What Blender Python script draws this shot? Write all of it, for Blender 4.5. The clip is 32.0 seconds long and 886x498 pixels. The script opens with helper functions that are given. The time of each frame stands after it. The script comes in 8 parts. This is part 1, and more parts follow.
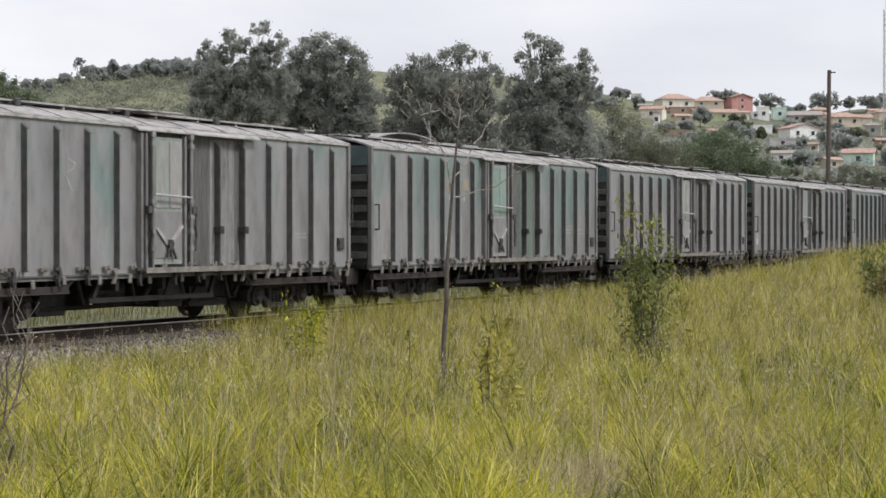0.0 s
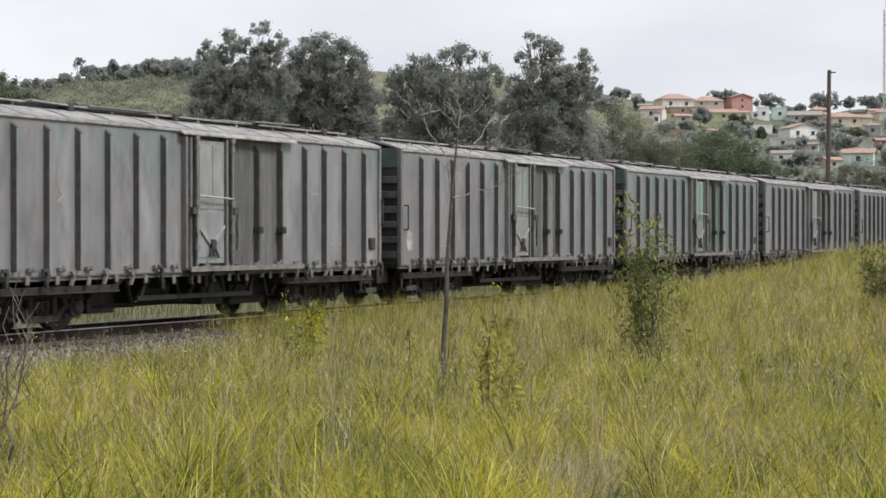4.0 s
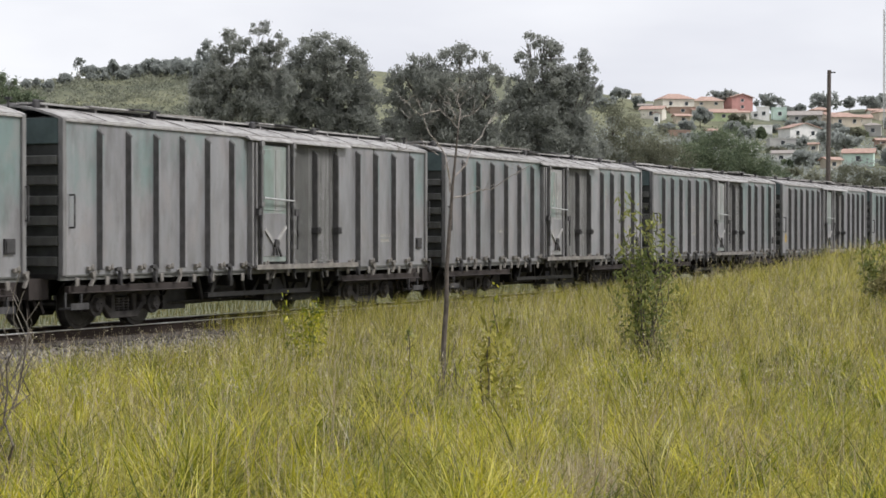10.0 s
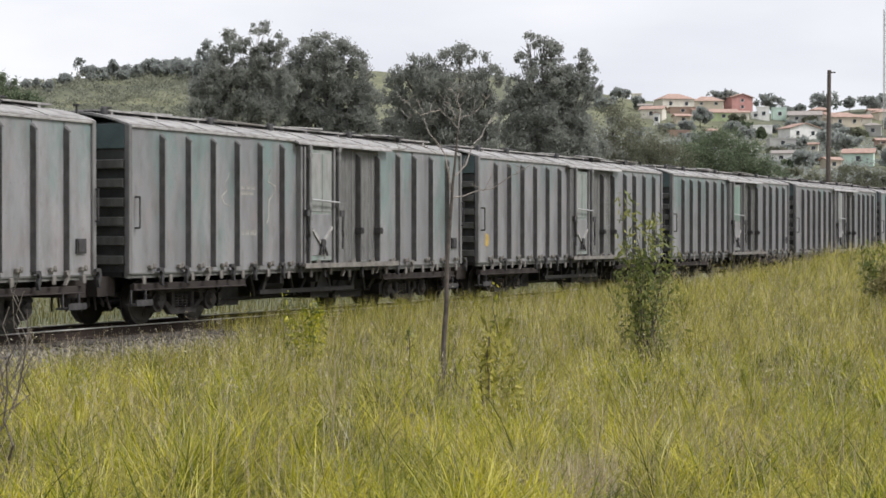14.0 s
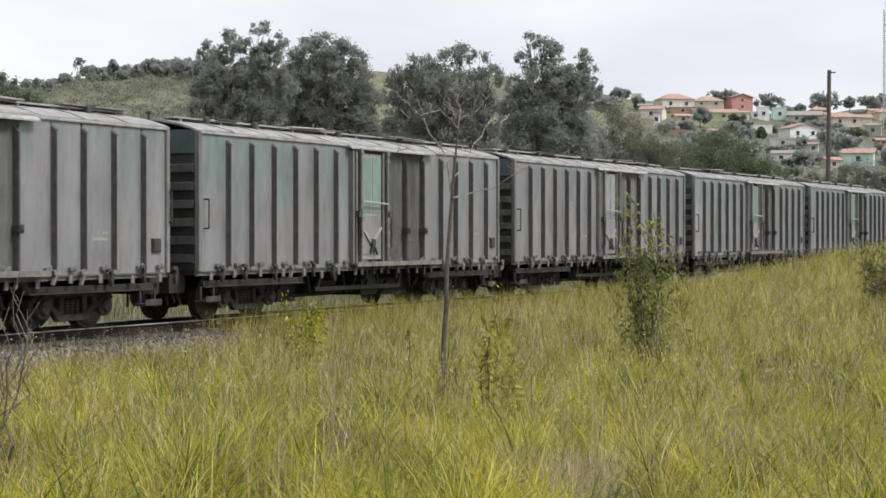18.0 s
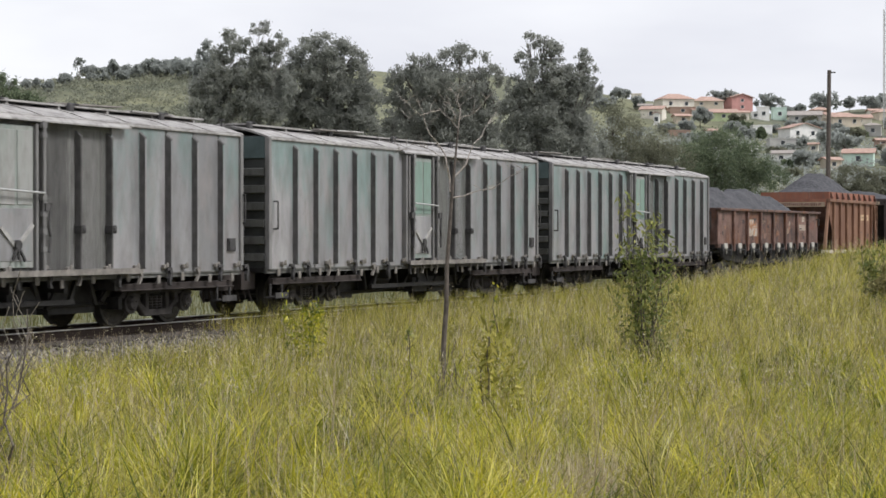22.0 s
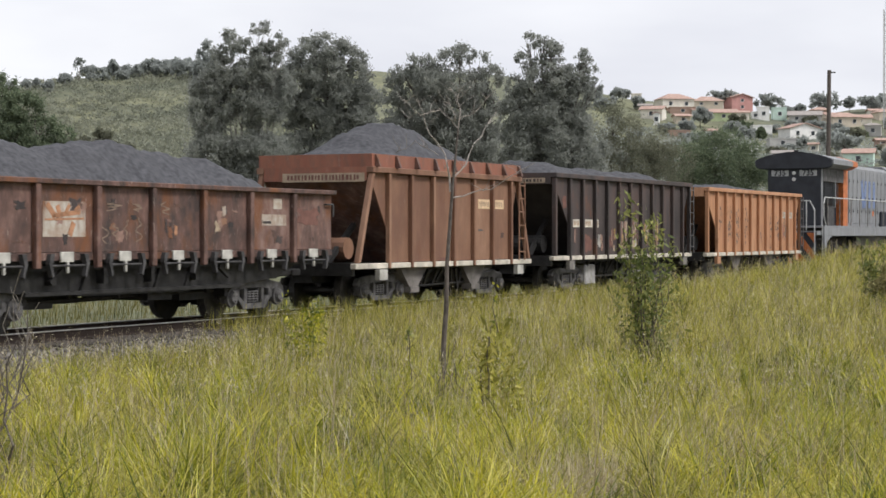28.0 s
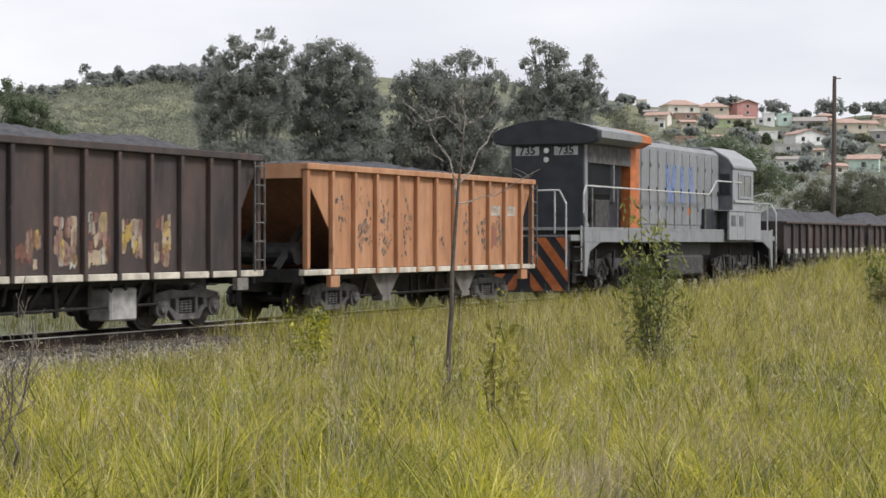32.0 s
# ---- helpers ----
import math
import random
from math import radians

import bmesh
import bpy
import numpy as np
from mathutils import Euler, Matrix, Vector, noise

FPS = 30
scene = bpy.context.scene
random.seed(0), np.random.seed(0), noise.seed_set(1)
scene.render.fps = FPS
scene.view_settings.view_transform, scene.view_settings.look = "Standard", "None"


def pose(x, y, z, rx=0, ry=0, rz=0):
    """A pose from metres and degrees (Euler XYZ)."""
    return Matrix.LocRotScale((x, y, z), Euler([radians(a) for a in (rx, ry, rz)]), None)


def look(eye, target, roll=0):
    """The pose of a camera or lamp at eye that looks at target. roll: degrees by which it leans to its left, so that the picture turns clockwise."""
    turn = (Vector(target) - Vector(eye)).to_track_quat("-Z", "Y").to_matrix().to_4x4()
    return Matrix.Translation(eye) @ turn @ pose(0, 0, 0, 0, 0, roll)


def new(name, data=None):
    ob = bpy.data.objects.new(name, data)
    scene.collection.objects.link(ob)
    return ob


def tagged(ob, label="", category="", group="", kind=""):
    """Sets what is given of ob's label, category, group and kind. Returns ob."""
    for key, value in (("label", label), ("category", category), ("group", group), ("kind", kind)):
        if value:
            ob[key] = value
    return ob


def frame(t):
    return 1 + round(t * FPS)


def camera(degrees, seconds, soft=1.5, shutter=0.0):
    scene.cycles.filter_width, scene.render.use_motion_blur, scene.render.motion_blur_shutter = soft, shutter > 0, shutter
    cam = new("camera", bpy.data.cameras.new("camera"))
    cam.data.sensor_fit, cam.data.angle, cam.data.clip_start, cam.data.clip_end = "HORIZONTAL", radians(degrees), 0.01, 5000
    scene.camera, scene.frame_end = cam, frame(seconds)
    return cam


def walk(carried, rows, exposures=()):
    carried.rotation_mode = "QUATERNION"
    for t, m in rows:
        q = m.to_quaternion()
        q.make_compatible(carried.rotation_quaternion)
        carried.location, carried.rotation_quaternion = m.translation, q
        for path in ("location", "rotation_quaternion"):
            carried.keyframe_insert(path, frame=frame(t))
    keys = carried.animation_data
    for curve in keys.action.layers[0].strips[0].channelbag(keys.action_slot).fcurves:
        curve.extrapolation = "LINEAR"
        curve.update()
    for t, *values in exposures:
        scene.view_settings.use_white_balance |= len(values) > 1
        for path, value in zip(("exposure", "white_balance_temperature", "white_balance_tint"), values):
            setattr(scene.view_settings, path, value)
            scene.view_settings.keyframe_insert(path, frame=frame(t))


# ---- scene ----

# The clip's camera stands on a tripod; it swings to the right and back near the end.
EYE_Z = 1.5
CX, CY, FOC = 784.0, 441.0, 3300.0
FOV = math.degrees(2 * math.atan(CX / FOC))
cam = camera(FOV, 32.0, soft=1.6, shutter=0.15)


def aim(dx, dy):
    """The camera's pose, swung by a small sideways and upward amount."""
    yaw = math.degrees(math.atan(dx / FOC))
    tilt = -math.degrees(math.atan((24.0 - dy) / FOC))
    return pose(0, 0, EYE_Z, 90 + tilt, 0, yaw)


SWING = [(0, 0, 0), (18.9, 0, 0), (19.0, 0, -1.5), (19.1, 0, 0), (28.6, 0, 0), (28.9, -1.5, 0), (29.0, -6, 0.8), (29.1, -11, 1.5),
         (29.2, -17, 2.5), (29.3, -52, 5), (29.4, -113, 6.5), (29.5, -110, 6.8), (29.7, -108, 6), (30.0, -102.6, 5), (30.3, -100, 5),
         (30.5, -99, 6), (30.7, -91, 7), (30.8, -85, 8), (30.9, -44, 9), (31.0, -4.6, 8.6), (31.1, -7, 8.8), (31.2, -4, 9),
         (31.5, 3, 10.7), (31.8, 7.5, 10.7), (32.0, 9.2, 10.7)]
walk(cam, [(t, aim(dx, dy)) for t, dx, dy in SWING], exposures=[(0, -0.05), (8, -0.03), (12, 0.02), (25, 0.02), (32, 0.0)])

# ---- light ----
world = bpy.data.worlds.new("overcast_sky")
scene.world = world
world.use_nodes = True
wn = world.node_tree.nodes
wl = world.node_tree.links
SUN_AZ, SUN_EL = 106.0, 50.0    # clockwise from the view's forward axis, height
sky = wn.new("ShaderNodeTexSky")
sky.sky_type = "NISHITA"
sky.sun_disc = False
sky.sun_elevation = radians(SUN_EL)
sky.sun_rotation = radians(SUN_AZ)
sky.dust_density = 4.0
hsv = wn.new("ShaderNodeHueSaturation")
hsv.inputs["Saturation"].default_value = 0.25
wl.new(sky.outputs[0], hsv.inputs["Color"])
wc = wn.new("ShaderNodeTexCoord")
wm = wn.new("ShaderNodeMapping")
wm.inputs["Scale"].default_value = (1.2, 1.2, 4.0)
wl.new(wc.outputs["Generated"], wm.inputs["Vector"])
wno = wn.new("ShaderNodeTexNoise")
wno.inputs["Scale"].default_value = 2.2
wno.inputs["Detail"].default_value = 5
wl.new(wm.outputs[0], wno.inputs["Vector"])
wr = wn.new("ShaderNodeValToRGB")
wr.color_ramp.elements[0].position, wr.color_ramp.elements[0].color = 0.35, (8.3, 8.5, 9.35, 1)
wr.color_ramp.elements[1].position, wr.color_ramp.elements[1].color = 0.62, (10.85, 11.0, 11.5, 1)
wl.new(wno.outputs["Fac"], wr.inputs["Fac"])
wmix = wn.new("ShaderNodeMixRGB")
wmix.inputs["Fac"].default_value = 0.88
wl.new(hsv.outputs[0], wmix.inputs[1])
wl.new(wr.outputs[0], wmix.inputs[2])
wl.new(wmix.outputs[0], wn["Background"].inputs["Color"])
wn["Background"].inputs["Strength"].default_value = 0.1

sun_data = bpy.data.lights.new("sun", "SUN")
sun_data.energy = 3.0
sun_data.angle = radians(16)
sun_data.color = (1.0, 0.985, 0.965)
sun = new("sun", sun_data)
_az, _el = radians(SUN_AZ), radians(SUN_EL)
sun.matrix_world = look((200 * math.sin(_az) * math.cos(_el), 200 * math.cos(_az) * math.cos(_el), 200 * math.sin(_el)), (0, 0, 0))

# ---- the railway's own frame: u along the track, v across it away from the camera ----
TH = radians(25.951)
VC = 18.90                       # track centre's distance from the camera
DIR = Vector((math.sin(TH), math.cos(TH), 0))
NRM = Vector((-math.cos(TH), math.sin(TH), 0))
TURN = 90 - math.degrees(TH)


def on_track(u, v=VC, z=0.0):
    p = DIR * u + NRM * v
    return Vector((p.x, p.y, z))


def travelled(t):
    q = (t - 16) / 16
    return 98.473 * q - 2.448 * q * q + 0.482 * q ** 3 + 0.904 * q ** 4 + 100.5


# ---- materials ----
def ramp(nt, fac, stops):
    r = nt.nodes.new("ShaderNodeValToRGB")
    els = r.color_ramp.elements
    while len(els) < len(stops):
        els.new(0.5)
    for e, (p, c) in zip(els, stops):
        e.position, e.color = p, (*c, 1)
    nt.links.new(fac, r.inputs["Fac"])
    return r.outputs["Color"]


def tex(nt, scale, detail=4.0, stretch=None, coord="Object", rough=0.55, own=False):
    """Noise; own: every object sees its own stretch of it."""
    c = nt.nodes.new("ShaderNodeTexCoord")
    m = nt.nodes.new("ShaderNodeMapping")
    m.inputs["Scale"].default_value = stretch or (1, 1, 1)
    src = c.outputs[coord]
    if own:
        info = nt.nodes.new("ShaderNodeObjectInfo")
        k = nt.nodes.new("ShaderNodeVectorMath")
        k.operation = "MULTIPLY_ADD"
        nt.links.new(info.outputs["Random"], k.inputs[0])
        k.inputs[1].default_value = (61.0, 23.0, 47.0)
        nt.links.new(src, k.inputs[2])
        src = k.outputs[0]
    nt.links.new(src, m.inputs["Vector"])
    n = nt.nodes.new("ShaderNodeTexNoise")
    n.inputs["Scale"].default_value, n.inputs["Detail"].default_value = scale, detail
    n.inputs["Roughness"].default_value = rough
    nt.links.new(m.outputs[0], n.inputs["Vector"])
    return n.outputs["Fac"]


def shift_by_object(nt, fac_out, amount):
    """Adds the object's own random number to a factor."""
    info = nt.nodes.new("ShaderNodeObjectInfo")
    m = nt.nodes.new("ShaderNodeMath")
    m.operation = "MULTIPLY_ADD"
    nt.links.new(info.outputs["Random"], m.inputs[0])
    m.inputs[1].default_value = amount
    nt.links.new(fac_out, m.inputs[2])
    s = nt.nodes.new("ShaderNodeMath")
    s.operation = "SUBTRACT"
    nt.links.new(m.outputs[0], s.inputs[0])
    s.inputs[1].default_value = amount / 2
    return s.outputs[0]


def mix(nt, fac, a, b, mode="MIX"):
    m = nt.nodes.new("ShaderNodeMixRGB")
    m.blend_type = mode
    for sock, v in (("Fac", fac), ("Color1", a), ("Color2", b)):
        if isinstance(v, (int, float)):
            m.inputs[sock].default_value = v
        elif isinstance(v, tuple):
            m.inputs[sock].default_value = (*v, 1)
        else:
            nt.links.new(v, m.inputs[sock])
    return m.outputs[0]


def material(name, rough=0.7, metal=0.0, bump=0.0, bump_scale=40.0):
    m = bpy.data.materials.new(name)
    m.use_nodes = True
    nt = m.node_tree
    b = nt.nodes["Principled BSDF"]
    b.inputs["Roughness"].default_value = rough
    b.inputs["Metallic"].default_value = metal
    b.inputs["Specular IOR Level"].default_value = 0.3
    if bump:
        bp = nt.nodes.new("ShaderNodeBump")
        bp.inputs["Strength"].default_value = bump
        bp.inputs["Distance"].default_value = 0.02
        nt.links.new(tex(nt, bump_scale, 3), bp.inputs["Height"])
        nt.links.new(bp.outputs[0], b.inputs["Normal"])
    return m, nt, b


def paint(name, stops, scale=2.0, stretch=(1, 1, 0.15), obj=0.0, rough=0.65, grime=(0.10, 0.085, 0.07), grime_amt=0.5, rust=0.0, metal=0.0,
          spots=9.0, scratch=0.0):
    """Weathered paint: vertical streaks between the stops, fine grime, blotches of rust, and pale scratches."""
    m, nt, b = material(name, rough, metal, 0.12, 30)
    f = tex(nt, scale, 6, stretch, own=True, rough=0.62)
    if obj:
        f = shift_by_object(nt, f, obj)
    col = ramp(nt, f, stops)
    fine = ramp(nt, tex(nt, spots, 6, (1, 1, 0.35), own=True), [(0.42, (0, 0, 0)), (0.78, (1, 1, 1))])
    g = nt.nodes.new("ShaderNodeMath")
    g.operation = "MULTIPLY"
    nt.links.new(fine, g.inputs[0])
    g.inputs[1].default_value = grime_amt
    col = mix(nt, g.outputs[0], col, grime)
    if rust:
        rf = ramp(nt, tex(nt, 1.3, 8, (1, 1, 0.5), rough=0.7, own=True), [(0.66 - rust * 0.2, (0, 0, 0)), (0.78 - rust * 0.15, (1, 1, 1))])
        col = mix(nt, rf, col, (0.16, 0.065, 0.03))
    if scratch:
        sc_ = ramp(nt, tex(nt, 9.0, 7, (2.2, 1, 0.5), rough=0.75, own=True), [(0.585, (0, 0, 0)), (0.66, (scratch, scratch, scratch))])
        col = mix(nt, sc_, col, (0.34, 0.27, 0.235))
    nt.links.new(col, b.inputs["Base Color"])
    return m


def plain(name, color, rough=0.7, metal=0.0, var=0.25, scale=6.0, bump=0.1):
    m, nt, b = material(name, rough, metal, bump, 35)
    lo = tuple(c * (1 - var) for c in color)
    hi = tuple(min(1, c * (1 + var)) for c in color)
    nt.links.new(ramp(nt, tex(nt, scale, 5), [(0.3, lo), (0.7, hi)]), b.inputs["Base Color"])
    return m


def leafy(name, dark, mid, light, patch=0.12, rough=0.6, transl=0.25, vary=0.7, swing=1.2, drift=None, gloss=0.15):
    """Leaves or blades: each island its own shade, drifting over the place in patches."""
    m, nt, b = material(name, rough)
    geo = nt.nodes.new("ShaderNodeNewGeometry")
    add = nt.nodes.new("ShaderNodeMath")
    add.operation = "MULTIPLY_ADD"
    nt.links.new(tex(nt, patch, 3), add.inputs[0])
    add.inputs[1].default_value = swing
    sub = nt.nodes.new("ShaderNodeMath")
    sub.operation = "MULTIPLY_ADD"
    nt.links.new(geo.outputs["Random Per Island"], sub.inputs[0])
    sub.inputs[1].default_value, sub.inputs[2].default_value = vary, 0.5 - swing / 2 - vary / 2
    nt.links.new(sub.outputs[0], add.inputs[2])
    col = ramp(nt, add.outputs[0], [(0.1, dark), (0.5, mid), (0.9, light)])
    nt.links.new(col, b.inputs["Base Color"])
    if drift:
        col = mix(nt, ramp(nt, tex(nt, 0.3, 3), [(0.46, (0, 0, 0)), (0.66, (0.65, 0.65, 0.65))]), col, drift)
        col = mix(nt, ramp(nt, tex(nt, 0.75, 4, (1, 1, 1), own=True), [(0.50, (0, 0, 0)), (0.66, (0.55, 0.55, 0.55))]), col, (0.10, 0.13, 0.03))
    b.inputs["Specular IOR Level"].default_value = 0.4 if drift else gloss
    tr = nt.nodes.new("ShaderNodeBsdfTranslucent")
    nt.links.new(col, tr.inputs["Color"])
    mx = nt.nodes.new("ShaderNodeMixShader")
    mx.inputs[0].default_value = transl
    nt.links.new(b.outputs[0], mx.inputs[1])
    nt.links.new(tr.outputs[0], mx.inputs[2])
    nt.links.new(mx.outputs[0], nt.nodes["Material Output"].inputs["Surface"])
    return m


def grey_paint(name, green, pale):
    """Dusty grey wagon paint with streaks; green: how far the old teal coat shows through, most of it high up."""
    m, nt, b = material(name, 0.38, 0.0, 0.12, 30)
    b.inputs["Specular IOR Level"].default_value = 0.8
    q = 1.06 * pale
    f = shift_by_object(nt, tex(nt, 1.5, 6, (1, 1, 0.16), own=True, rough=0.62), 0.16)
    col = ramp(nt, f, [(0.25, (0.152 * q, 0.150 * q, 0.155 * q)), (0.5, (0.204 * q, 0.203 * q, 0.210 * q)), (0.8, (0.30 * q, 0.29 * q, 0.296 * q))])
    c = nt.nodes.new("ShaderNodeTexCoord")
    sep = nt.nodes.new("ShaderNodeSeparateXYZ")
    nt.links.new(c.outputs["Object"], sep.inputs[0])
    hi = nt.nodes.new("ShaderNodeMath")
    hi.operation = "MULTIPLY_ADD"
    nt.links.new(sep.outputs["Z"], hi.inputs[0])
    hi.inputs[1].default_value = 0.075
    nt.links.new(shift_by_object(nt, tex(nt, 1.1, 7, (1, 1, 0.42), own=True, rough=0.68), 0.12), hi.inputs[2])
    t0 = 0.76 - 0.12 * green
    teal = ramp(nt, hi.outputs[0], [(t0, (0, 0, 0)), (t0 + 0.17, (0.85, 0.85, 0.85))])
    col = mix(nt, teal, col, (0.135 * pale, 0.20 * pale, 0.188 * pale))
    scr = ramp(nt, tex(nt, 7.0, 5, (1, 1, 0.10), own=True, rough=0.7), [(0.60, (0, 0, 0)), (0.80, (0.6, 0.6, 0.6))])
    col = mix(nt, scr, col, (0.34, 0.33, 0.33))
    warm = ramp(nt, tex(nt, 2.2, 6, (1, 1, 0.6), own=True, rough=0.65), [(0.5, (0, 0, 0)), (0.68, (0.55, 0.55, 0.55))])
    col = mix(nt, warm, col, (0.235 * q, 0.205 * q, 0.20 * q))
    spot = ramp(nt, tex(nt, 4.0, 7, (1, 1, 0.3), own=True, rough=0.65), [(0.45, (0, 0, 0)), (0.8, (0.8, 0.8, 0.8))])
    col = mix(nt, spot, col, (0.085, 0.076, 0.073))
    flake = ramp(nt, tex(nt, 26.0, 4, (1, 1, 0.6), own=True), [(0.64, (0, 0, 0)), (0.72, (0.55, 0.55, 0.55))])
    col = mix(nt, flake, col, (0.12, 0.11, 0.108))
    nt.links.new(col, b.inputs["Base Color"])
    return m


GREYS = [grey_paint("dusty_grey_paint", 0.65, 1.0), grey_paint("grey_green_paint", 1.0, 1.0), grey_paint("worn_teal_paint", 1.4, 1.0), grey_paint("pale_grey_green_paint", 1.35, 1.12)]
GREY = GREYS[0]
DOOR_POST = paint("grimy_grey_post_paint", [(0.3, (0.15, 0.146, 0.145)), (0.7, (0.25, 0.243, 0.24))], grime=(0.05, 0.045, 0.043), grime_amt=0.5)
# Grimy paint, made lighter to offset the door hood's shade in the recess.
OLIVE_GREY_LIFTED = paint("lifted_grimy_olive_grey_paint", [(0.3, (0.28, 0.274, 0.271)), (0.7, (0.40, 0.391, 0.387))], obj=0.2, grime=(0.08, 0.07, 0.06), grime_amt=0.6)
END_TEAL = plain("dull_dark_teal_paint", (0.085, 0.115, 0.115), 0.8, 0, 0.3, 3)
# Ribs painted dark for their shaded flanks; the caps keep panel paint.
SHADED_RIB = plain("shade_dark_rib_paint", (0.082, 0.079, 0.078), 0.8, 0.0, 0.4, 5)
# End wall painted dark to stand for shade between its ribs.
DARK_END = plain("recess_shade_end_paint", (0.05, 0.052, 0.05), 0.85, 0.0, 0.4, 3)
END_GREY = paint("grimy_grey_end_paint", [(0.3, (0.10, 0.10, 0.095)), (0.7, (0.17, 0.17, 0.16))], grime=(0.05, 0.045, 0.04), grime_amt=0.6)
GREEN_DOOR = paint("faded_green_paint", [(0.3, (0.20, 0.25, 0.225)), (0.48, (0.27, 0.285, 0.27)), (0.66, (0.31, 0.30, 0.295))], obj=0.25, grime=(0.11, 0.095, 0.085), grime_amt=0.5)
TEAL_DOOR = paint("chalky_teal_door_paint", [(0.3, (0.165, 0.25, 0.21)), (0.5, (0.20, 0.28, 0.24)), (0.7, (0.25, 0.29, 0.265))], obj=0.15, grime=(0.13, 0.13, 0.12), grime_amt=0.4)
ROOF_GREY = paint("dusty_roof_paint", [(0.3, (0.26, 0.25, 0.245)), (0.7, (0.40, 0.385, 0.375))], scale=2, stretch=(0.3, 1, 1), grime=(0.07, 0.06, 0.055), grime_amt=0.8, spots=5.0)
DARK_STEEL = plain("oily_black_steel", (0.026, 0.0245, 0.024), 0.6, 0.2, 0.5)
BOGIE_STEEL = plain("dusty_cast_steel", (0.058, 0.0555, 0.056), 0.75, 0.1, 0.5)
BOGIE_SOOT = plain("brown_black_cast_steel", (0.05, 0.045, 0.043), 0.8, 0.1, 0.6, 5)
BOGIE_DUST = plain("dust_grey_cast_steel", (0.10, 0.095, 0.094), 0.75, 0.1, 0.55, 5)
WHEEL_STEEL = plain("worn_wheel_steel", (0.05, 0.046, 0.043), 0.5, 0.3, 0.4)
LATCH_STEEL = plain("worn_grey_latch_steel", (0.32, 0.31, 0.30), 0.7, 0.1, 0.3)
BRACKET = plain("pale_worn_bracket_steel", (0.19, 0.175, 0.16), 0.7, 0.1, 0.4)
FADED_SIGN = plain("faded_orange_sign_paint", (0.36, 0.185, 0.105), 0.75, 0.0, 0.35, 7)
SCRATCHED_WHITE = paint("scratched_white_paint", [(0.3, (0.34, 0.25, 0.19)), (0.48, (0.42, 0.37, 0.31)), (0.6, (0.46, 0.43, 0.38))], scale=3.5, stretch=(0.5, 1, 1.4), rust=0.9, grime=(0.2, 0.1, 0.06), grime_amt=0.7)
# Brown-black soot tone that also paints shade on slope sheets and behind trucks.
SOOT_SHADE = plain("sooty_shaded_underside", (0.038, 0.031, 0.029), 0.9, 0.0, 0.4, 2)
BRACKET_PALE = plain("grey_white_board_paint", (0.36, 0.36, 0.36), 0.6)
WHITE_MARK = plain("dirty_white_paint", (0.35, 0.335, 0.305), 0.75, 0.0, 0.5, 3)
CHUTE = plain("dusty_chute_steel", (0.155, 0.14, 0.13), 0.8, 0.05, 0.4, 4)
RUSTY = paint("rust_brown_paint", [(0.3, (0.05, 0.036, 0.033)), (0.44, (0.105, 0.06, 0.05)), (0.57, (0.17, 0.098, 0.08)), (0.75, (0.27, 0.175, 0.15))], scale=3.4, stretch=(1, 1, 0.6), obj=0.22, rust=0.8, spots=4.0,
              grime=(0.05, 0.036, 0.032), grime_amt=0.6, scratch=0.55)
TALL_RUST = paint("faded_red_oxide_paint", [(0.3, (0.155, 0.077, 0.052)), (0.5, (0.215, 0.112, 0.071)), (0.72, (0.30, 0.172, 0.112))], scale=1.6, stretch=(1, 1, 0.35), obj=0.2, rust=0.3, grime=(0.13, 0.078, 0.05),
                  grime_amt=0.45, scratch=0.15)
TALL_RIM = paint("dull_red_rim_paint", [(0.3, (0.21, 0.075, 0.05)), (0.7, (0.30, 0.125, 0.08))], grime_amt=0.5, scratch=0.25)
DARK_BROWN = paint("sooty_brown_paint", [(0.28, (0.029, 0.025, 0.0245)), (0.42, (0.048, 0.038, 0.0365)), (0.56, (0.070, 0.053, 0.050)), (0.68, (0.095, 0.057, 0.047)), (0.8, (0.12, 0.103, 0.099))], scale=1.6,
                   stretch=(1, 1, 0.4), obj=0.22, rust=0.3, grime=(0.033, 0.029, 0.028), grime_amt=0.6, spots=3.0, scratch=0.14)
ORANGE = paint("faded_orange_paint", [(0.3, (0.35, 0.165, 0.085)), (0.5, (0.43, 0.215, 0.115)), (0.7, (0.49, 0.27, 0.16))], obj=0.12, rust=0.14, grime=(0.19, 0.105, 0.065), grime_amt=0.5, spots=6.0, scratch=0.1)
BURNT_ORANGE = paint("burnt_orange_paint", [(0.3, (0.14, 0.062, 0.035)), (0.7, (0.26, 0.115, 0.06))], grime=(0.07, 0.045, 0.035), grime_amt=0.6)
FIGURE_TAN = plain("faded_figure_paint", (0.37, 0.27, 0.19), 0.75, 0.0, 0.3, 9)
SILL_WHITE = plain("dirty_cream_sill_paint", (0.50, 0.455, 0.385), 0.75, 0.0, 0.4, 3)
PLATE_CREAM = plain("warm_cream_plate_paint", (0.60, 0.43, 0.27), 0.75, 0.0, 0.25, 9)
PINK_BROWN = plain("faded_pink_brown_paint", (0.25, 0.155, 0.125), 0.8, 0, 0.3, 8)


def mineral(name, a, b2, scale=14.0, bump=0.8):
    m, nt, b = material(name, 0.9, 0.0, bump, scale)
    nt.links.new(ramp(nt, tex(nt, scale, 8), [(0.3, a), (0.7, b2)]), b.inputs["Base Color"])
    return m


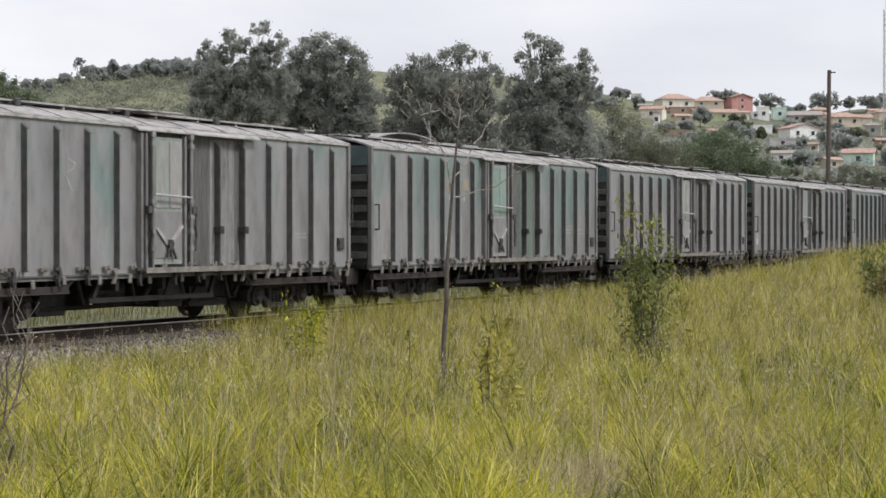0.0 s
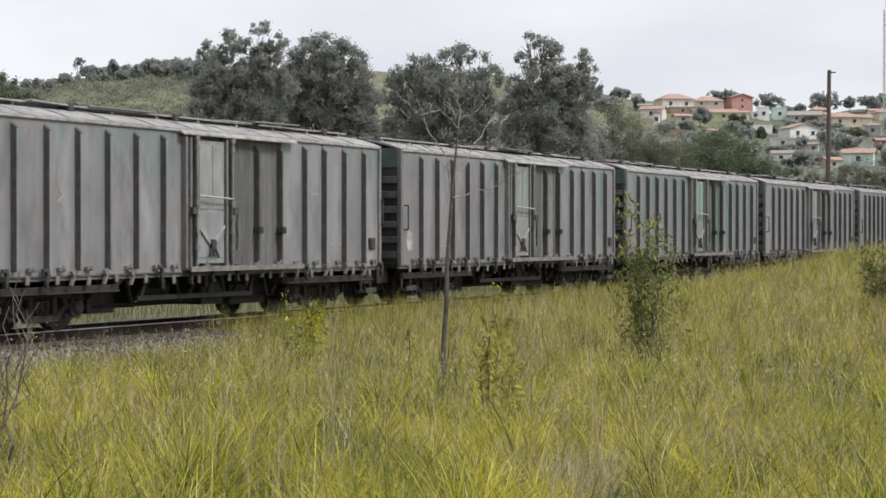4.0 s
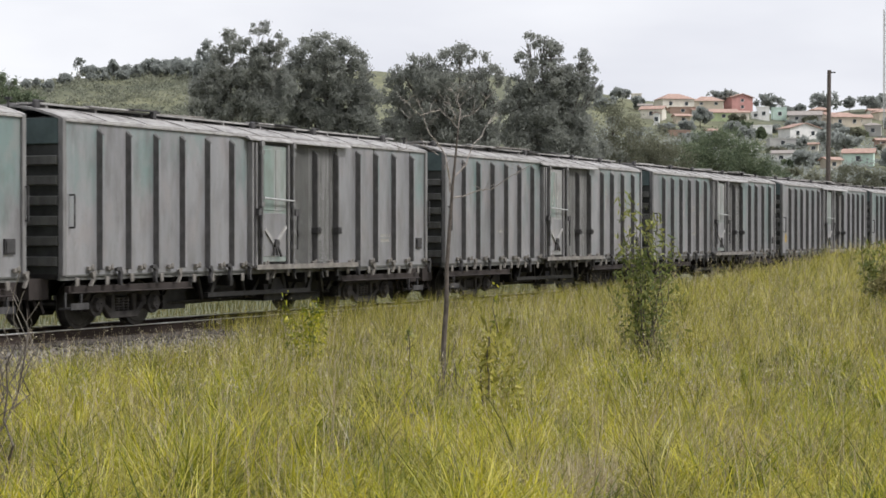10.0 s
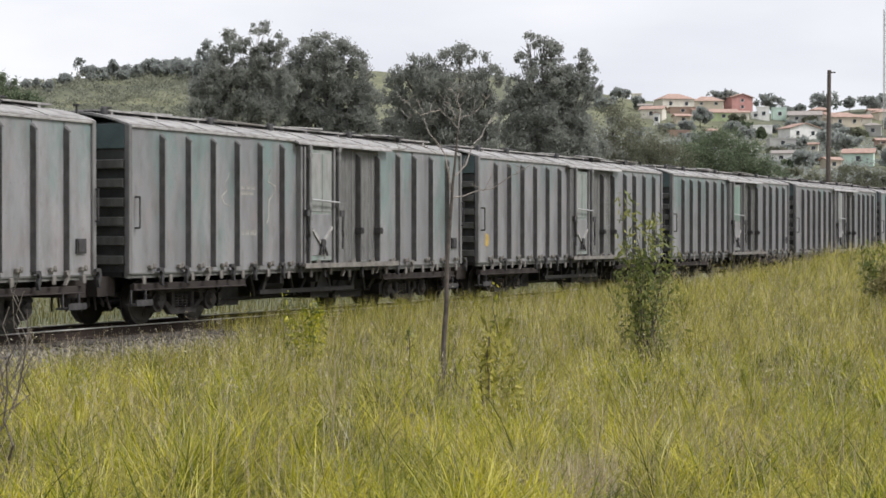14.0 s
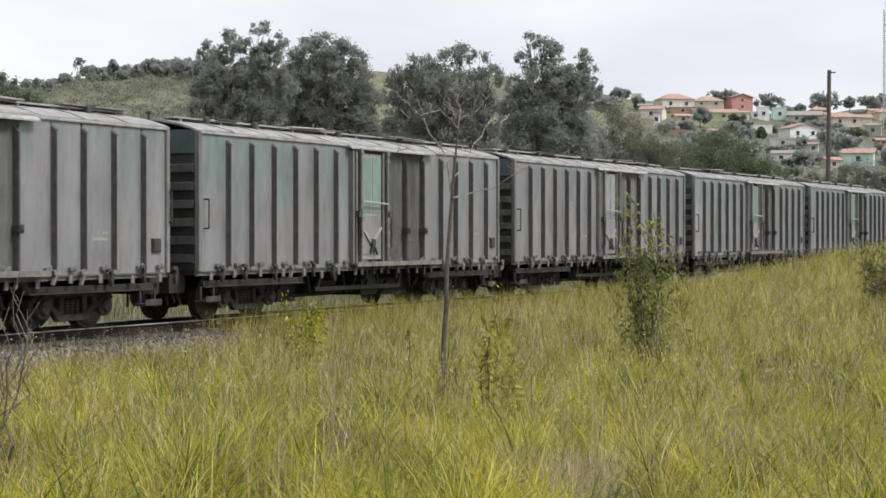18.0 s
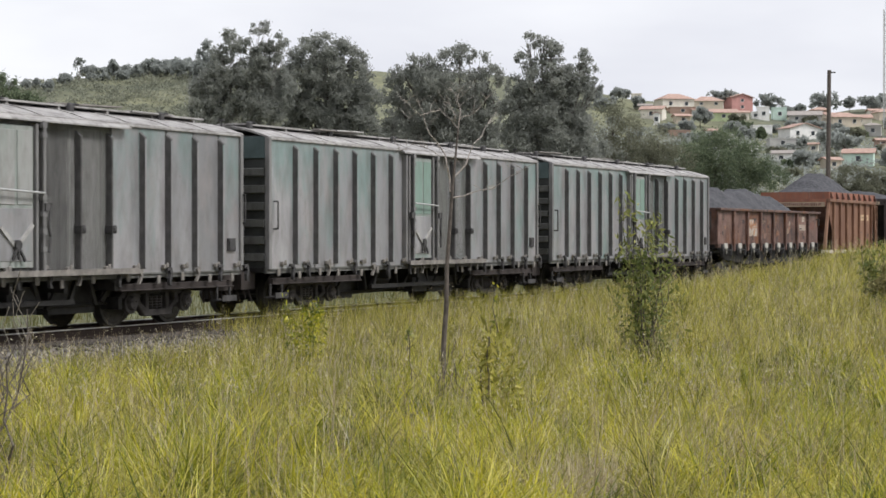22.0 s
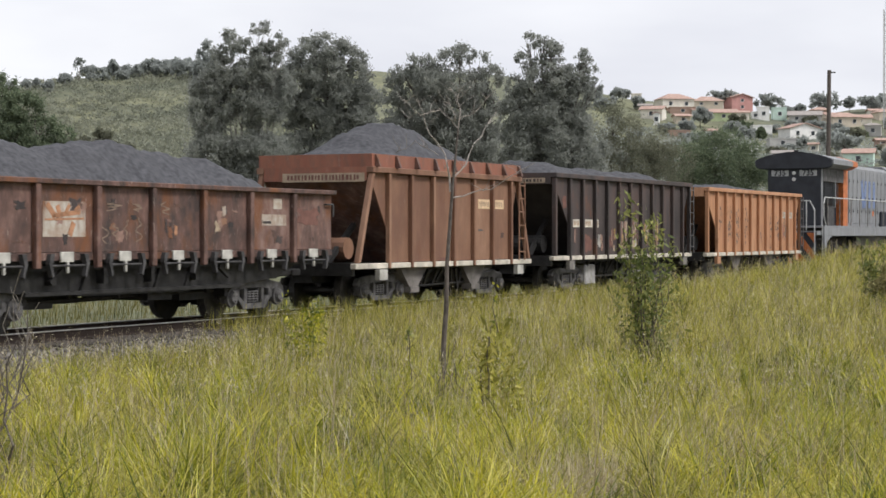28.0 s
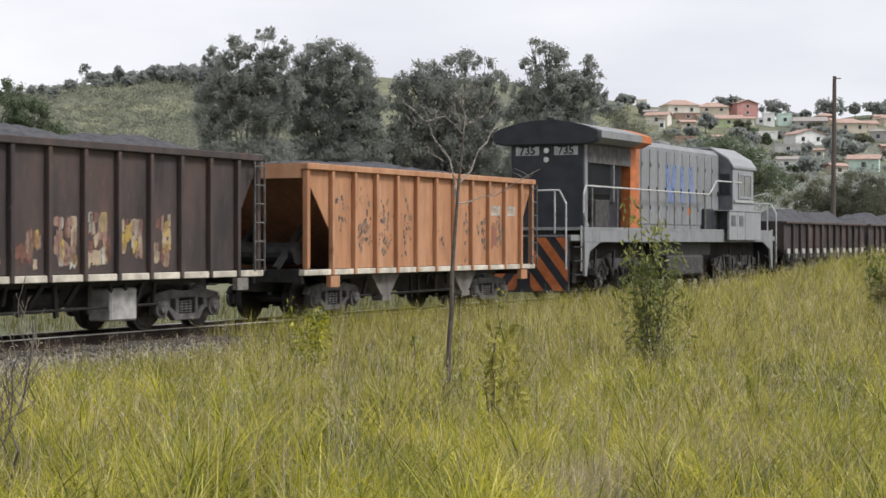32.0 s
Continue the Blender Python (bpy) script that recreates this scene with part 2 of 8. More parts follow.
ORE = mineral("dark_grey_ore", (0.036, 0.036, 0.041), (0.085, 0.085, 0.093), 9.0)
BALLAST = mineral("grey_crushed_stone", (0.085, 0.077, 0.07), (0.20, 0.185, 0.17), 22.0)
# Stone colour darkened for oil and for the shadow under and beside the rails.
OIL_AND_SHADOW = mineral("oil_and_shadow_dark_stone", (0.04, 0.035, 0.03), (0.13, 0.115, 0.10), 24.0)
SLEEPER = plain("weathered_sleeper_wood", (0.09, 0.07, 0.055), 0.9)
# Rust colour darkened further, as the shadow along the rail's side.
RAIL_SIDE = plain("shadowed_rusty_rail_steel", (0.045, 0.032, 0.026), 0.8, 0.3)
# Pale base colour paints in the sky's reflection on the railhead.
RAIL_TOP = plain("sky_pale_polished_steel", (0.60, 0.585, 0.575), 0.45, 0.35, 0.3)
LOCO_BLACK = plain("dull_navy_black_paint", (0.026, 0.028, 0.035), 0.55, 0.0, 0.3, 3)
LOCO_GREY = paint("locomotive_grey_paint", [(0.3, (0.185, 0.19, 0.20)), (0.7, (0.265, 0.27, 0.28))], grime=(0.11, 0.10, 0.095), grime_amt=0.5)
LOCO_CAB = paint("light_grey_cab_paint", [(0.3, (0.24, 0.245, 0.26)), (0.7, (0.31, 0.315, 0.33))], grime=(0.15, 0.14, 0.135), grime_amt=0.4)
LOCO_REAR = plain("dark_blue_grey_paint", (0.125, 0.128, 0.142), 0.6, 0.0, 0.25, 3)
PALE_GLASS = plain("dusty_pale_glass", (0.17, 0.17, 0.165), 0.25, 0.0, 0.2, 2)
LOCO_ORANGE = plain("bright_orange_paint", (0.44, 0.135, 0.045), 0.55)
LOCO_BLUE = plain("faded_blue_paint", (0.14, 0.19, 0.33), 0.6)
HANDRAIL = plain("white_painted_rail", (0.46, 0.46, 0.45), 0.5)
GLASS, _nt, _b = material("dark_window_glass", 0.08)
_b.inputs["Base Color"].default_value = (0.02, 0.025, 0.028, 1)
_b.inputs["Specular IOR Level"].default_value = 0.6
RED_PAINT = plain("faded_red_paint", (0.155, 0.075, 0.06), 0.7)
YELLOW_PAINT = plain("faded_yellow_paint", (0.42, 0.29, 0.09), 0.7)
GRASS = leafy("tall_grass_blades", (0.07, 0.078, 0.015), (0.312, 0.299, 0.042), (0.655, 0.568, 0.145), 1.3, 0.38, 0.38, 0.75, 2.3, (0.465, 0.405, 0.033))
STRAW = leafy("dry_grass_stalks", (0.26, 0.19, 0.12), (0.44, 0.36, 0.24), (0.66, 0.58, 0.42), 0.6, 0.7, 0.2)
TWIG_BARK = plain("pale_grey_twig_bark", (0.30, 0.265, 0.24), 0.9, 0, 0.35, 20, 0.4)
DRY_TWIG = plain("dry_brown_twig_bark", (0.165, 0.145, 0.125), 0.9, 0, 0.35, 20, 0.4)
DARK_GREY_PAINT = plain("dark_grey_scuff", (0.10, 0.095, 0.095), 0.8)
TAN_PAINT = paint("faded_tan_paint", [(0.3, (0.22, 0.20, 0.185)), (0.6, (0.34, 0.27, 0.19))], scale=6.0, stretch=(1, 1, 0.5), grime=(0.2, 0.2, 0.195), grime_amt=0.7)
GREY_SCUFF = plain("grey_brown_scuff", (0.20, 0.145, 0.11), 0.8, 0.0, 0.4, 15)
CREAM_PAINT = plain("faded_cream_paint", (0.36, 0.28, 0.20), 0.75)
BARK = plain("grey_brown_bark", (0.105, 0.088, 0.077), 0.9, 0, 0.4, 12, 0.5)
PALE_BARK = plain("pale_gum_bark", (0.24, 0.225, 0.205), 0.85, 0, 0.4, 3, 0.4)
GUM = leafy("grey_green_gum_leaves", (0.225, 0.234, 0.214), (0.31, 0.322, 0.292), (0.41, 0.418, 0.372), 0.5, 0.7, 0.6, 0.4)
BROADLEAF = leafy("deep_green_leaves", (0.095, 0.12, 0.08), (0.15, 0.185, 0.115), (0.23, 0.27, 0.165), 0.3, 0.5, 0.45)
OLIVE = leafy("olive_brown_leaves", (0.13, 0.135, 0.10), (0.195, 0.20, 0.145), (0.29, 0.29, 0.205), 0.3, 0.6, 0.55, 0.45)
SHRUB = leafy("fresh_shrub_leaves", (0.085, 0.11, 0.035), (0.20, 0.225, 0.07), (0.40, 0.38, 0.13), 0.9, 0.5, 0.3)
# Olive grass, darkened in colour for the train's shade on the verge.
VERGE_SHADED = leafy("shaded_olive_verge_grass", (0.05, 0.058, 0.018), (0.12, 0.118, 0.034), (0.24, 0.20, 0.07), 0.5, 0.5, 0.3)
SEED = leafy("tan_seed_heads", (0.28, 0.22, 0.14), (0.48, 0.42, 0.29), (0.68, 0.62, 0.48), 0.5, 0.7, 0.3)
YOUNG = leafy("yellow_green_shoot_leaves", (0.065, 0.10, 0.014), (0.305, 0.32, 0.024), (0.65, 0.57, 0.055), 1.3, 0.4, 0.40, 0.7, 2.3, (0.50, 0.44, 0.03))
BANK_LEAF = leafy("dull_green_bush_leaves", (0.15, 0.165, 0.06), (0.30, 0.305, 0.11), (0.48, 0.46, 0.18), 0.9, 0.5, 0.45)
BANK_BROWN = leafy("brown_green_bush_leaves", (0.20, 0.19, 0.085), (0.36, 0.33, 0.15), (0.55, 0.49, 0.25), 0.9, 0.6, 0.45)
SCRUB_LEAF = leafy("grey_green_scrub_leaves", (0.155, 0.165, 0.13), (0.24, 0.25, 0.195), (0.34, 0.34, 0.25), 0.03, 0.8, 0.4, 0.4)
WEED = leafy("olive_weed_leaves", (0.19, 0.19, 0.045), (0.35, 0.325, 0.075), (0.50, 0.43, 0.12), 1.2, 0.5, 0.35)
# Leaf colour lightened and greyed to paint in the haze of distance.
HILL_LEAF_HAZED = leafy("haze_greyed_hill_leaves", (0.30, 0.32, 0.305), (0.37, 0.39, 0.37), (0.44, 0.455, 0.43), 0.05, 0.8, 0.65, 0.3)


# ---- mesh helpers ----
def box(bm, x0, x1, y0, y1, z0, z1):
    vs = [bm.verts.new((x, y, z)) for x in (x0, x1) for y in (y0, y1) for z in (z0, z1)]
    for f in ((0, 1, 3, 2), (4, 6, 7, 5), (0, 4, 5, 1), (2, 3, 7, 6), (0, 2, 6, 4), (1, 5, 7, 3)):
        bm.faces.new([vs[i] for i in f])
    return vs


def rod(bm, a, b, r, n=6, r2=None):
    """A round bar from a to b."""
    a, b = Vector(a), Vector(b)
    ax = (b - a).normalized()
    s = ax.orthogonal().normalized()
    t = ax.cross(s)
    r2 = r if r2 is None else r2
    lo = [bm.verts.new(a + (s * math.cos(k * math.tau / n) + t * math.sin(k * math.tau / n)) * r) for k in range(n)]
    hi = [bm.verts.new(b + (s * math.cos(k * math.tau / n) + t * math.sin(k * math.tau / n)) * r2) for k in range(n)]
    for k in range(n):
        bm.faces.new((lo[k], lo[(k + 1) % n], hi[(k + 1) % n], hi[k]))
    bm.faces.new(lo[::-1])
    bm.faces.new(hi)


def tube(bm, pts, radii, n=7):
    """One connected tapering tube through the points."""
    rings = []
    s = None
    for k, p in enumerate(pts):
        ax = (pts[min(k + 1, len(pts) - 1)] - pts[max(k - 1, 0)]).normalized()
        s = (s - ax * s.dot(ax)).normalized() if s else ax.orthogonal().normalized()
        t = ax.cross(s)
        rings.append([bm.verts.new(p + (s * math.cos(j * math.tau / n) + t * math.sin(j * math.tau / n)) * radii[k]) for j in range(n)])
    for a, b in zip(rings, rings[1:]):
        for j in range(n):
            bm.faces.new((a[j], a[(j + 1) % n], b[(j + 1) % n], b[j]))
    bm.faces.new(rings[0][::-1])
    bm.faces.new(rings[-1])


def bar(bm, a, b, w, h):
    """A flat bar from a to b in a plane of constant y: w across y, h across its run."""
    a, b = Vector(a), Vector(b)
    ax = (b - a).normalized()
    up = ax.cross(Vector((0, 1, 0))).normalized() * (h / 2)
    sd = Vector((0, w / 2, 0))
    vs = [bm.verts.new(p + i * sd + j * up) for p in (a, b) for i, j in ((-1, -1), (1, -1), (1, 1), (-1, 1))]
    for f in ((0, 1, 2, 3), (7, 6, 5, 4), (0, 4, 5, 1), (1, 5, 6, 2), (2, 6, 7, 3), (3, 7, 4, 0)):
        bm.faces.new([vs[i] for i in f])


def extrude(bm, outline, axis, lo, hi):
    """A prism: an outline of (a, b) pairs carried along an axis from lo to hi."""
    def at(p, k):
        a, b = p
        return {"x": (k, a, b), "y": (a, k, b), "z": (a, b, k)}[axis]
    one = [bm.verts.new(at(p, lo)) for p in outline]
    two = [bm.verts.new(at(p, hi)) for p in outline]
    n = len(outline)
    for k in range(n):
        bm.faces.new((one[k], one[(k + 1) % n], two[(k + 1) % n], two[k]))
    bm.faces.new(one[::-1])
    bm.faces.new(two)


def mesh_of(name, bm, mat, smooth=False, bevel=0.0):
    if bevel:
        bmesh.ops.bevel(bm, geom=bm.edges[:], offset=bevel, segments=1, affect="EDGES", clamp_overlap=True)
    bmesh.ops.recalc_face_normals(bm, faces=bm.faces[:])
    me = bpy.data.meshes.new(name)
    bm.to_mesh(me)
    bm.free()
    me.materials.append(mat)
    if smooth:
        for p in me.polygons:
            p.use_smooth = True
    return me


def put(name, me, parent=None, at=(0, 0, 0), label="", turn=(0, 0, 0)):
    ob = new(name, me)
    ob.location = at
    ob.rotation_euler = [radians(a) for a in turn]
    if parent:
        ob.parent = parent
    if label:
        tagged(ob, label)
    return ob


def part(name, bm, mat, parent, label="", at=(0, 0, 0), smooth=False, bevel=0.0):
    return put(name, mesh_of(name, bm, mat, smooth, bevel), parent, at, label)


def boxes(*rows):
    bm = bmesh.new()
    for r in rows:
        box(bm, *r)
    return bm


def mesh_np(name, verts, faces, mat, smooth=False):
    """A mesh from arrays: verts (n, 3), faces (m, k)."""
    me = bpy.data.meshes.new(name)
    verts = np.asarray(verts, dtype=np.float32)
    faces = np.asarray(faces, dtype=np.int32)
    me.vertices.add(len(verts))
    me.vertices.foreach_set("co", verts.ravel())
    me.loops.add(faces.size)
    me.loops.foreach_set("vertex_index", faces.ravel())
    me.polygons.add(len(faces))
    me.polygons.foreach_set("loop_start", np.arange(0, faces.size, faces.shape[1], dtype=np.int32))
    me.update(calc_edges=True)
    if smooth:
        me.polygons.foreach_set("use_smooth", np.ones(len(faces), dtype=bool))
    me.materials.append(mat)
    return me


# ---- the ground ----
def smooth01(x):
    x = np.clip(x, 0, 1)
    return x * x * (3 - 2 * x)


RIDGE_B = np.array([-0.60, -0.2376, -0.2073, -0.177, -0.1467, -0.133, -0.086, -0.03, 0.035, 0.083, 0.102, 0.141, 0.187, 0.238, 0.30, 0.60])
RIDGE_E = np.array([0.070, 0.079, 0.0815, 0.084, 0.0885, 0.0905, 0.091, 0.087, 0.087, 0.077, 0.0725, 0.069, 0.0665, 0.067, 0.066, 0.055])


def rolling(x, y, size, seed):
    """Soft bumps, from -1 to 1."""
    r = np.random.RandomState(seed)
    out = np.zeros_like(np.asarray(x, dtype=float))
    for k in range(5):
        a = r.rand() * math.tau
        s = size * (0.6 + 0.9 * r.rand())
        out = out + np.sin((x * math.cos(a) + y * math.sin(a)) / s * math.tau + r.rand() * 9)
    return out / 5


def ground_z(x, y):
    x, y = np.asarray(x, dtype=float), np.asarray(y, dtype=float)
    u = x * DIR.x + y * DIR.y
    v = x * NRM.x + y * NRM.y
    rng = np.hypot(x, y)
    bank = -0.50 + 0.95 * smooth01((u - 18) / 50)
    bank = bank + 0.38 * smooth01((u - 44) / 26)
    bank = bank + 0.35 * np.exp(-(rng / 9) ** 2)
    near = bank + (-0.58 - bank) * smooth01((v - 14.8) / 2.0)
    near = near + (0.15) * smooth01((v - 21.5) / 3.0)
    near = near + 0.05 * rolling(x, y, 3.0, 5) * (v < 16) + 0.09 * rolling(x, y, 1.6, 9) * (v < 13) + 0.07 * rolling(x, y, 11.0, 6) * smooth01((16 - v) / 3)
    # far slopes, by the height angle of the ridge in each direction
    b = np.where(y > 1, x / np.maximum(y, 1), np.sign(x) * 9)
    e_r = np.interp(b, RIDGE_B, RIDGE_E)
    top = np.interp(b, [-0.25, -0.1, 0.08, 0.25], [420, 460, 520, 540])
    s = np.clip((y - 130) / (top - 130), 0, 1)
    e = -0.0125 + (e_r + 0.0125) * s ** 0.85
    hill = EYE_Z + e * y
    over = np.clip((y - top) / 400, 0, 2)
    hill = hill - over * 40 + rolling(x, y, 60.0, 7) * 1.2 * s + rolling(x, y, 17.0, 8) * 0.35 * s
    w = smooth01((y - 120) / 30)
    return near * (1 - w) + hill * w


def land(x, y):
    return float(ground_z(np.array([x]), np.array([y]))[0])


def stand_at(b, e):
    """The place on the far slope seen at bearing b (tangent, to the right) and height angle e."""
    ys = np.arange(125.0, 560.0, 2.0)
    g = ground_z(b * ys, ys)
    ok = np.nonzero((g - EYE_Z) / ys >= e)[0]
    y = ys[ok[0]] if len(ok) else ys[int(np.argmax((g - EYE_Z) / ys))]
    return float(b * y), float(y), land(b * y, y)


def ground_material():
    m, nt, b = material("grassy_earth", 0.95, 0, 0.5, 6.0)
    c1 = ramp(nt, tex(nt, 0.05, 6), [(0.35, (0.10, 0.11, 0.065)), (0.5, (0.15, 0.15, 0.09)), (0.66, (0.21, 0.185, 0.125))])
    c2 = ramp(nt, tex(nt, 0.8, 8), [(0.35, (0.05, 0.06, 0.032)), (0.6, (0.14, 0.145, 0.075))])
    low = mix(nt, 0.5, c1, c2)
    # dry pasture on the hills beyond the line
    hill = mix(nt, 0.5, ramp(nt, tex(nt, 0.03, 7, (1, 1, 3), rough=0.65), [(0.36, (0.075, 0.085, 0.06)), (0.48, (0.13, 0.135, 0.085)), (0.58, (0.19, 0.19, 0.105)), (0.7, (0.24, 0.23, 0.13))]),
               ramp(nt, tex(nt, 0.22, 8, rough=0.7), [(0.38, (0.065, 0.073, 0.055)), (0.5, (0.13, 0.135, 0.09)), (0.64, (0.22, 0.22, 0.13))]))
    co = nt.nodes.new("ShaderNodeTexCoord")
    sp = nt.nodes.new("ShaderNodeSeparateXYZ")
    nt.links.new(co.outputs["Object"], sp.inputs[0])
    far = nt.nodes.new("ShaderNodeMapRange")
    far.inputs["From Min"].default_value, far.inputs["From Max"].default_value = 100.0, 150.0
    nt.links.new(sp.outputs["Y"], far.inputs["Value"])
    nt.links.new(mix(nt, far.outputs[0], low, hill), b.inputs["Base Color"])
    return m


EARTH = ground_material()
angs = np.concatenate([np.arange(-22, 22.01, 0.35), np.arange(26, 338, 4.0)])
radii = np.concatenate([[0.0], np.concatenate([[0.0], np.geomspace(0.8, 14, 26)]), np.geomspace(14.7, 120, 56), np.geomspace(124, 700, 80), np.geomspace(740, 4200, 18)])
gv, gf = [], []
for r in radii[1:]:
    a = np.radians(angs)
    gx, gy = r * np.sin(a), r * np.cos(a)
    gv.append(np.stack([gx, gy, ground_z(gx, gy)], 1))
n_a = len(angs)
gv = np.concatenate(gv)
for i in range(len(radii) - 2):
    k = np.arange(n_a)
    k2 = (k + 1) % n_a
    gf.append(np.stack([i * n_a + k, i * n_a + k2, (i + 1) * n_a + k2, (i + 1) * n_a + k], 1))
gf = np.concatenate(gf)
ground = new("ground", mesh_np("ground", gv, gf[:, ::-1], EARTH, True))
tagged(ground, "uneven grassy ground rising to low hills behind the railway", "ground", kind="structure")

# ---- the track ----
U0, U1 = -30.0, 150.0


def track_object(name, me, label="", category="", kind="structure", group=""):
    ob = new(name, me)
    ob.matrix_world = Matrix.Translation(on_track(0)) @ pose(0, 0, 0, 0, 0, TURN)
    if label:
        tagged(ob, label, category, group, kind)
    return ob


bm = bmesh.new()
extrude(bm, [(-2.6, -0.75), (-1.95, -0.45), (-1.45, -0.19), (1.45, -0.19), (1.95, -0.45), (2.6, -0.75)], "x", U0, U1)
bed = track_object("track_bed", mesh_of("track_bed", bm, BALLAST), "grey crushed stone track bed under the rails", "track bed")
rng_s = np.random.RandomState(11)
part("oily_ballast", boxes((U0, U1, -1.44, 1.44, -0.23, -0.184)), OIL_AND_SHADOW, bed, "dark oily stone between the rails with the train's shadow painted in")


def stones(n, u_lo, u_hi, v_lo, v_hi, seed):
    r = np.random.RandomState(seed)
    u = r.uniform(u_lo, u_hi, n)
    v = r.uniform(v_lo, v_hi, n)
    z = np.interp(np.abs(v), [0, 1.45, 1.95, 2.6], [-0.19, -0.19, -0.45, -0.75])
    size = r.uniform(0.018, 0.045, n)
    base = np.array([[1, 0, 0], [-1, 0, 0], [0, 1, 0], [0, -1, 0], [0, 0, 1], [0, 0, -1]], float)
    jit = r.uniform(0.6, 1.3, (n, 6, 3))
    vs = base[None] * jit * size[:, None, None] + r.uniform(-0.3, 0.3, (n, 6, 3)) * size[:, None, None]
    vs = vs + np.stack([u, v, z + size * 0.25], 1)[:, None]
    f = np.array([[0, 2, 4], [2, 1, 4], [1, 3, 4], [3, 0, 4], [2, 0, 5], [1, 2, 5], [3, 1, 5], [0, 3, 5]])
    fs = (f[None] + np.arange(n)[:, None, None] * 6).reshape(-1, 3)
    return vs.reshape(-1, 3), fs


STONE, _nt, _b = material("loose_grey_stone", 0.9)
_g = _nt.nodes.new("ShaderNodeNewGeometry")
_nt.links.new(ramp(_nt, _g.outputs["Random Per Island"], [(0, (0.07, 0.063, 0.058)), (0.6, (0.165, 0.15, 0.14)), (1, (0.34, 0.315, 0.295))]), _b.inputs["Base Color"])
sv, sf = stones(9000, 12, 33, -2.5, -1.55, 3)
sv2, sf2 = stones(5500, 12, 33, -1.62, -0.6, 4)
track_object("shadow_dark_stones", mesh_np("shadow_dark_stones", sv2, sf2, OIL_AND_SHADOW), "crushed stones beside the rail, darkened for oil and its shadow", "ballast", "stuff")
track_object("ballast_stones", mesh_np("ballast_stones", sv, sf, STONE), "loose grey crushed stones on the track bed", "ballast", "stuff")
sleeper_me = mesh_of("sleeper", boxes((-0.11, 0.11, -0.95, 0.95, -0.30, -0.155)), SLEEPER, bevel=0.012)
track = track_object("railway_track", None, "single narrow gauge railway track with worn bright railheads", "track")
for k in range(int((95 - 5) / 0.6)):
    put("sleeper", sleeper_me, track, (5 + 0.6 * k + rng_s.uniform(-0.03, 0.03), rng_s.uniform(-0.03, 0.03), 0), turn=(0, 0, rng_s.uniform(-1.5, 1.5)))
for side in (-0.535, 0.535):
    bm = bmesh.new()
    extrude(bm, [(side - 0.06, -0.155), (side - 0.06, -0.145), (side - 0.012, -0.125), (side - 0.012, -0.04), (side - 0.034, -0.03),
                 (side - 0.034, -0.013), (side + 0.034, -0.013), (side + 0.034, -0.03), (side + 0.012, -0.04), (side + 0.012, -0.125),
                 (side + 0.06, -0.145), (side + 0.06, -0.155)], "x", U0, U1)
    rail = part("rail", bm, RAIL_SIDE, track)
    part("railhead", boxes((U0, U1, side - 0.036, side + 0.036, -0.0125, 0.0)), RAIL_TOP, rail, "polished running surface")


# ---- running gear shared by the wagons ----
WHEEL_R = 0.39
bm = bmesh.new()
rod(bm, (0, -0.75, 0), (0, 0.75, 0), 0.065, 10)
for sd in (-1, 1):
    rod(bm, (0, sd * 0.475, 0), (0, sd * 0.60, 0), WHEEL_R, 22)
    rod(bm, (0, sd * 0.455, 0), (0, sd * 0.475, 0), WHEEL_R + 0.028, 22)
    rod(bm, (0, sd * 0.60, 0), (0, sd * 0.612, 0), WHEEL_R - 0.05, 22, WHEEL_R - 0.07)
    rod(bm, (0, sd * 0.60, 0), (0, sd * 0.66, 0), 0.12, 14, 0.10)
    for k in range(4):
        a = k * math.pi / 2
        rod(bm, (0.22 * math.cos(a), sd * 0.605, 0.22 * math.sin(a)), (0.22 * math.cos(a), sd * 0.62, 0.22 * math.sin(a)), 0.035, 8)
WHEELSET = mesh_of("wheelset", bm, WHEEL_STEEL)
AXLE_Z = WHEEL_R
HALF_BASE = 0.79


def side_frame_mesh():
    bm = bmesh.new()
    y0, y1 = -0.06, 0.06
    extrude(bm, [(-1.05, 0.50), (-0.95, 0.62), (-0.45, 0.70), (-0.2, 0.66), (0.2, 0.66), (0.45, 0.70), (0.95, 0.62), (1.05, 0.50), (0.95, 0.46),
                 (0.55, 0.52), (0.30, 0.55), (-0.30, 0.55), (-0.55, 0.52), (-0.95, 0.46)], "y", y0, y1)
    extrude(bm, [(-0.62, 0.40), (-0.36, 0.16), (0.36, 0.16), (0.62, 0.40), (0.52, 0.42), (0.30, 0.26), (-0.30, 0.26), (-0.52, 0.42)], "y", y0, y1)
    for s in (-1, 1):
        extrude(bm, [(s * 0.24, 0.24), (s * 0.34, 0.24), (s * 0.34, 0.58), (s * 0.24, 0.58)], "y", y0, y1)
        extrude(bm, [(s * 0.50, 0.36), (s * 0.66, 0.36), (s * 0.60, 0.56), (s * 0.50, 0.56)], "y", y0, y1)
        box(bm, s * 0.79 - 0.14, s * 0.79 + 0.14, -0.09, 0.09, 0.28, 0.50)
    return mesh_of("side_frame", bm, BOGIE_DUST, bevel=0.012)


def in_paint(me, mat):
    """The same mesh in another paint."""
    twin = me.copy()
    twin.materials.clear()
    twin.materials.append(mat)
    return twin


SIDE_FRAME = side_frame_mesh()
bm = bmesh.new()
rod(bm, (0, -0.07, 0), (0, 0.0, 0), 0.175, 16, 0.18)
rod(bm, (0, -0.13, 0), (0, -0.07, 0), 0.10, 12, 0.125)
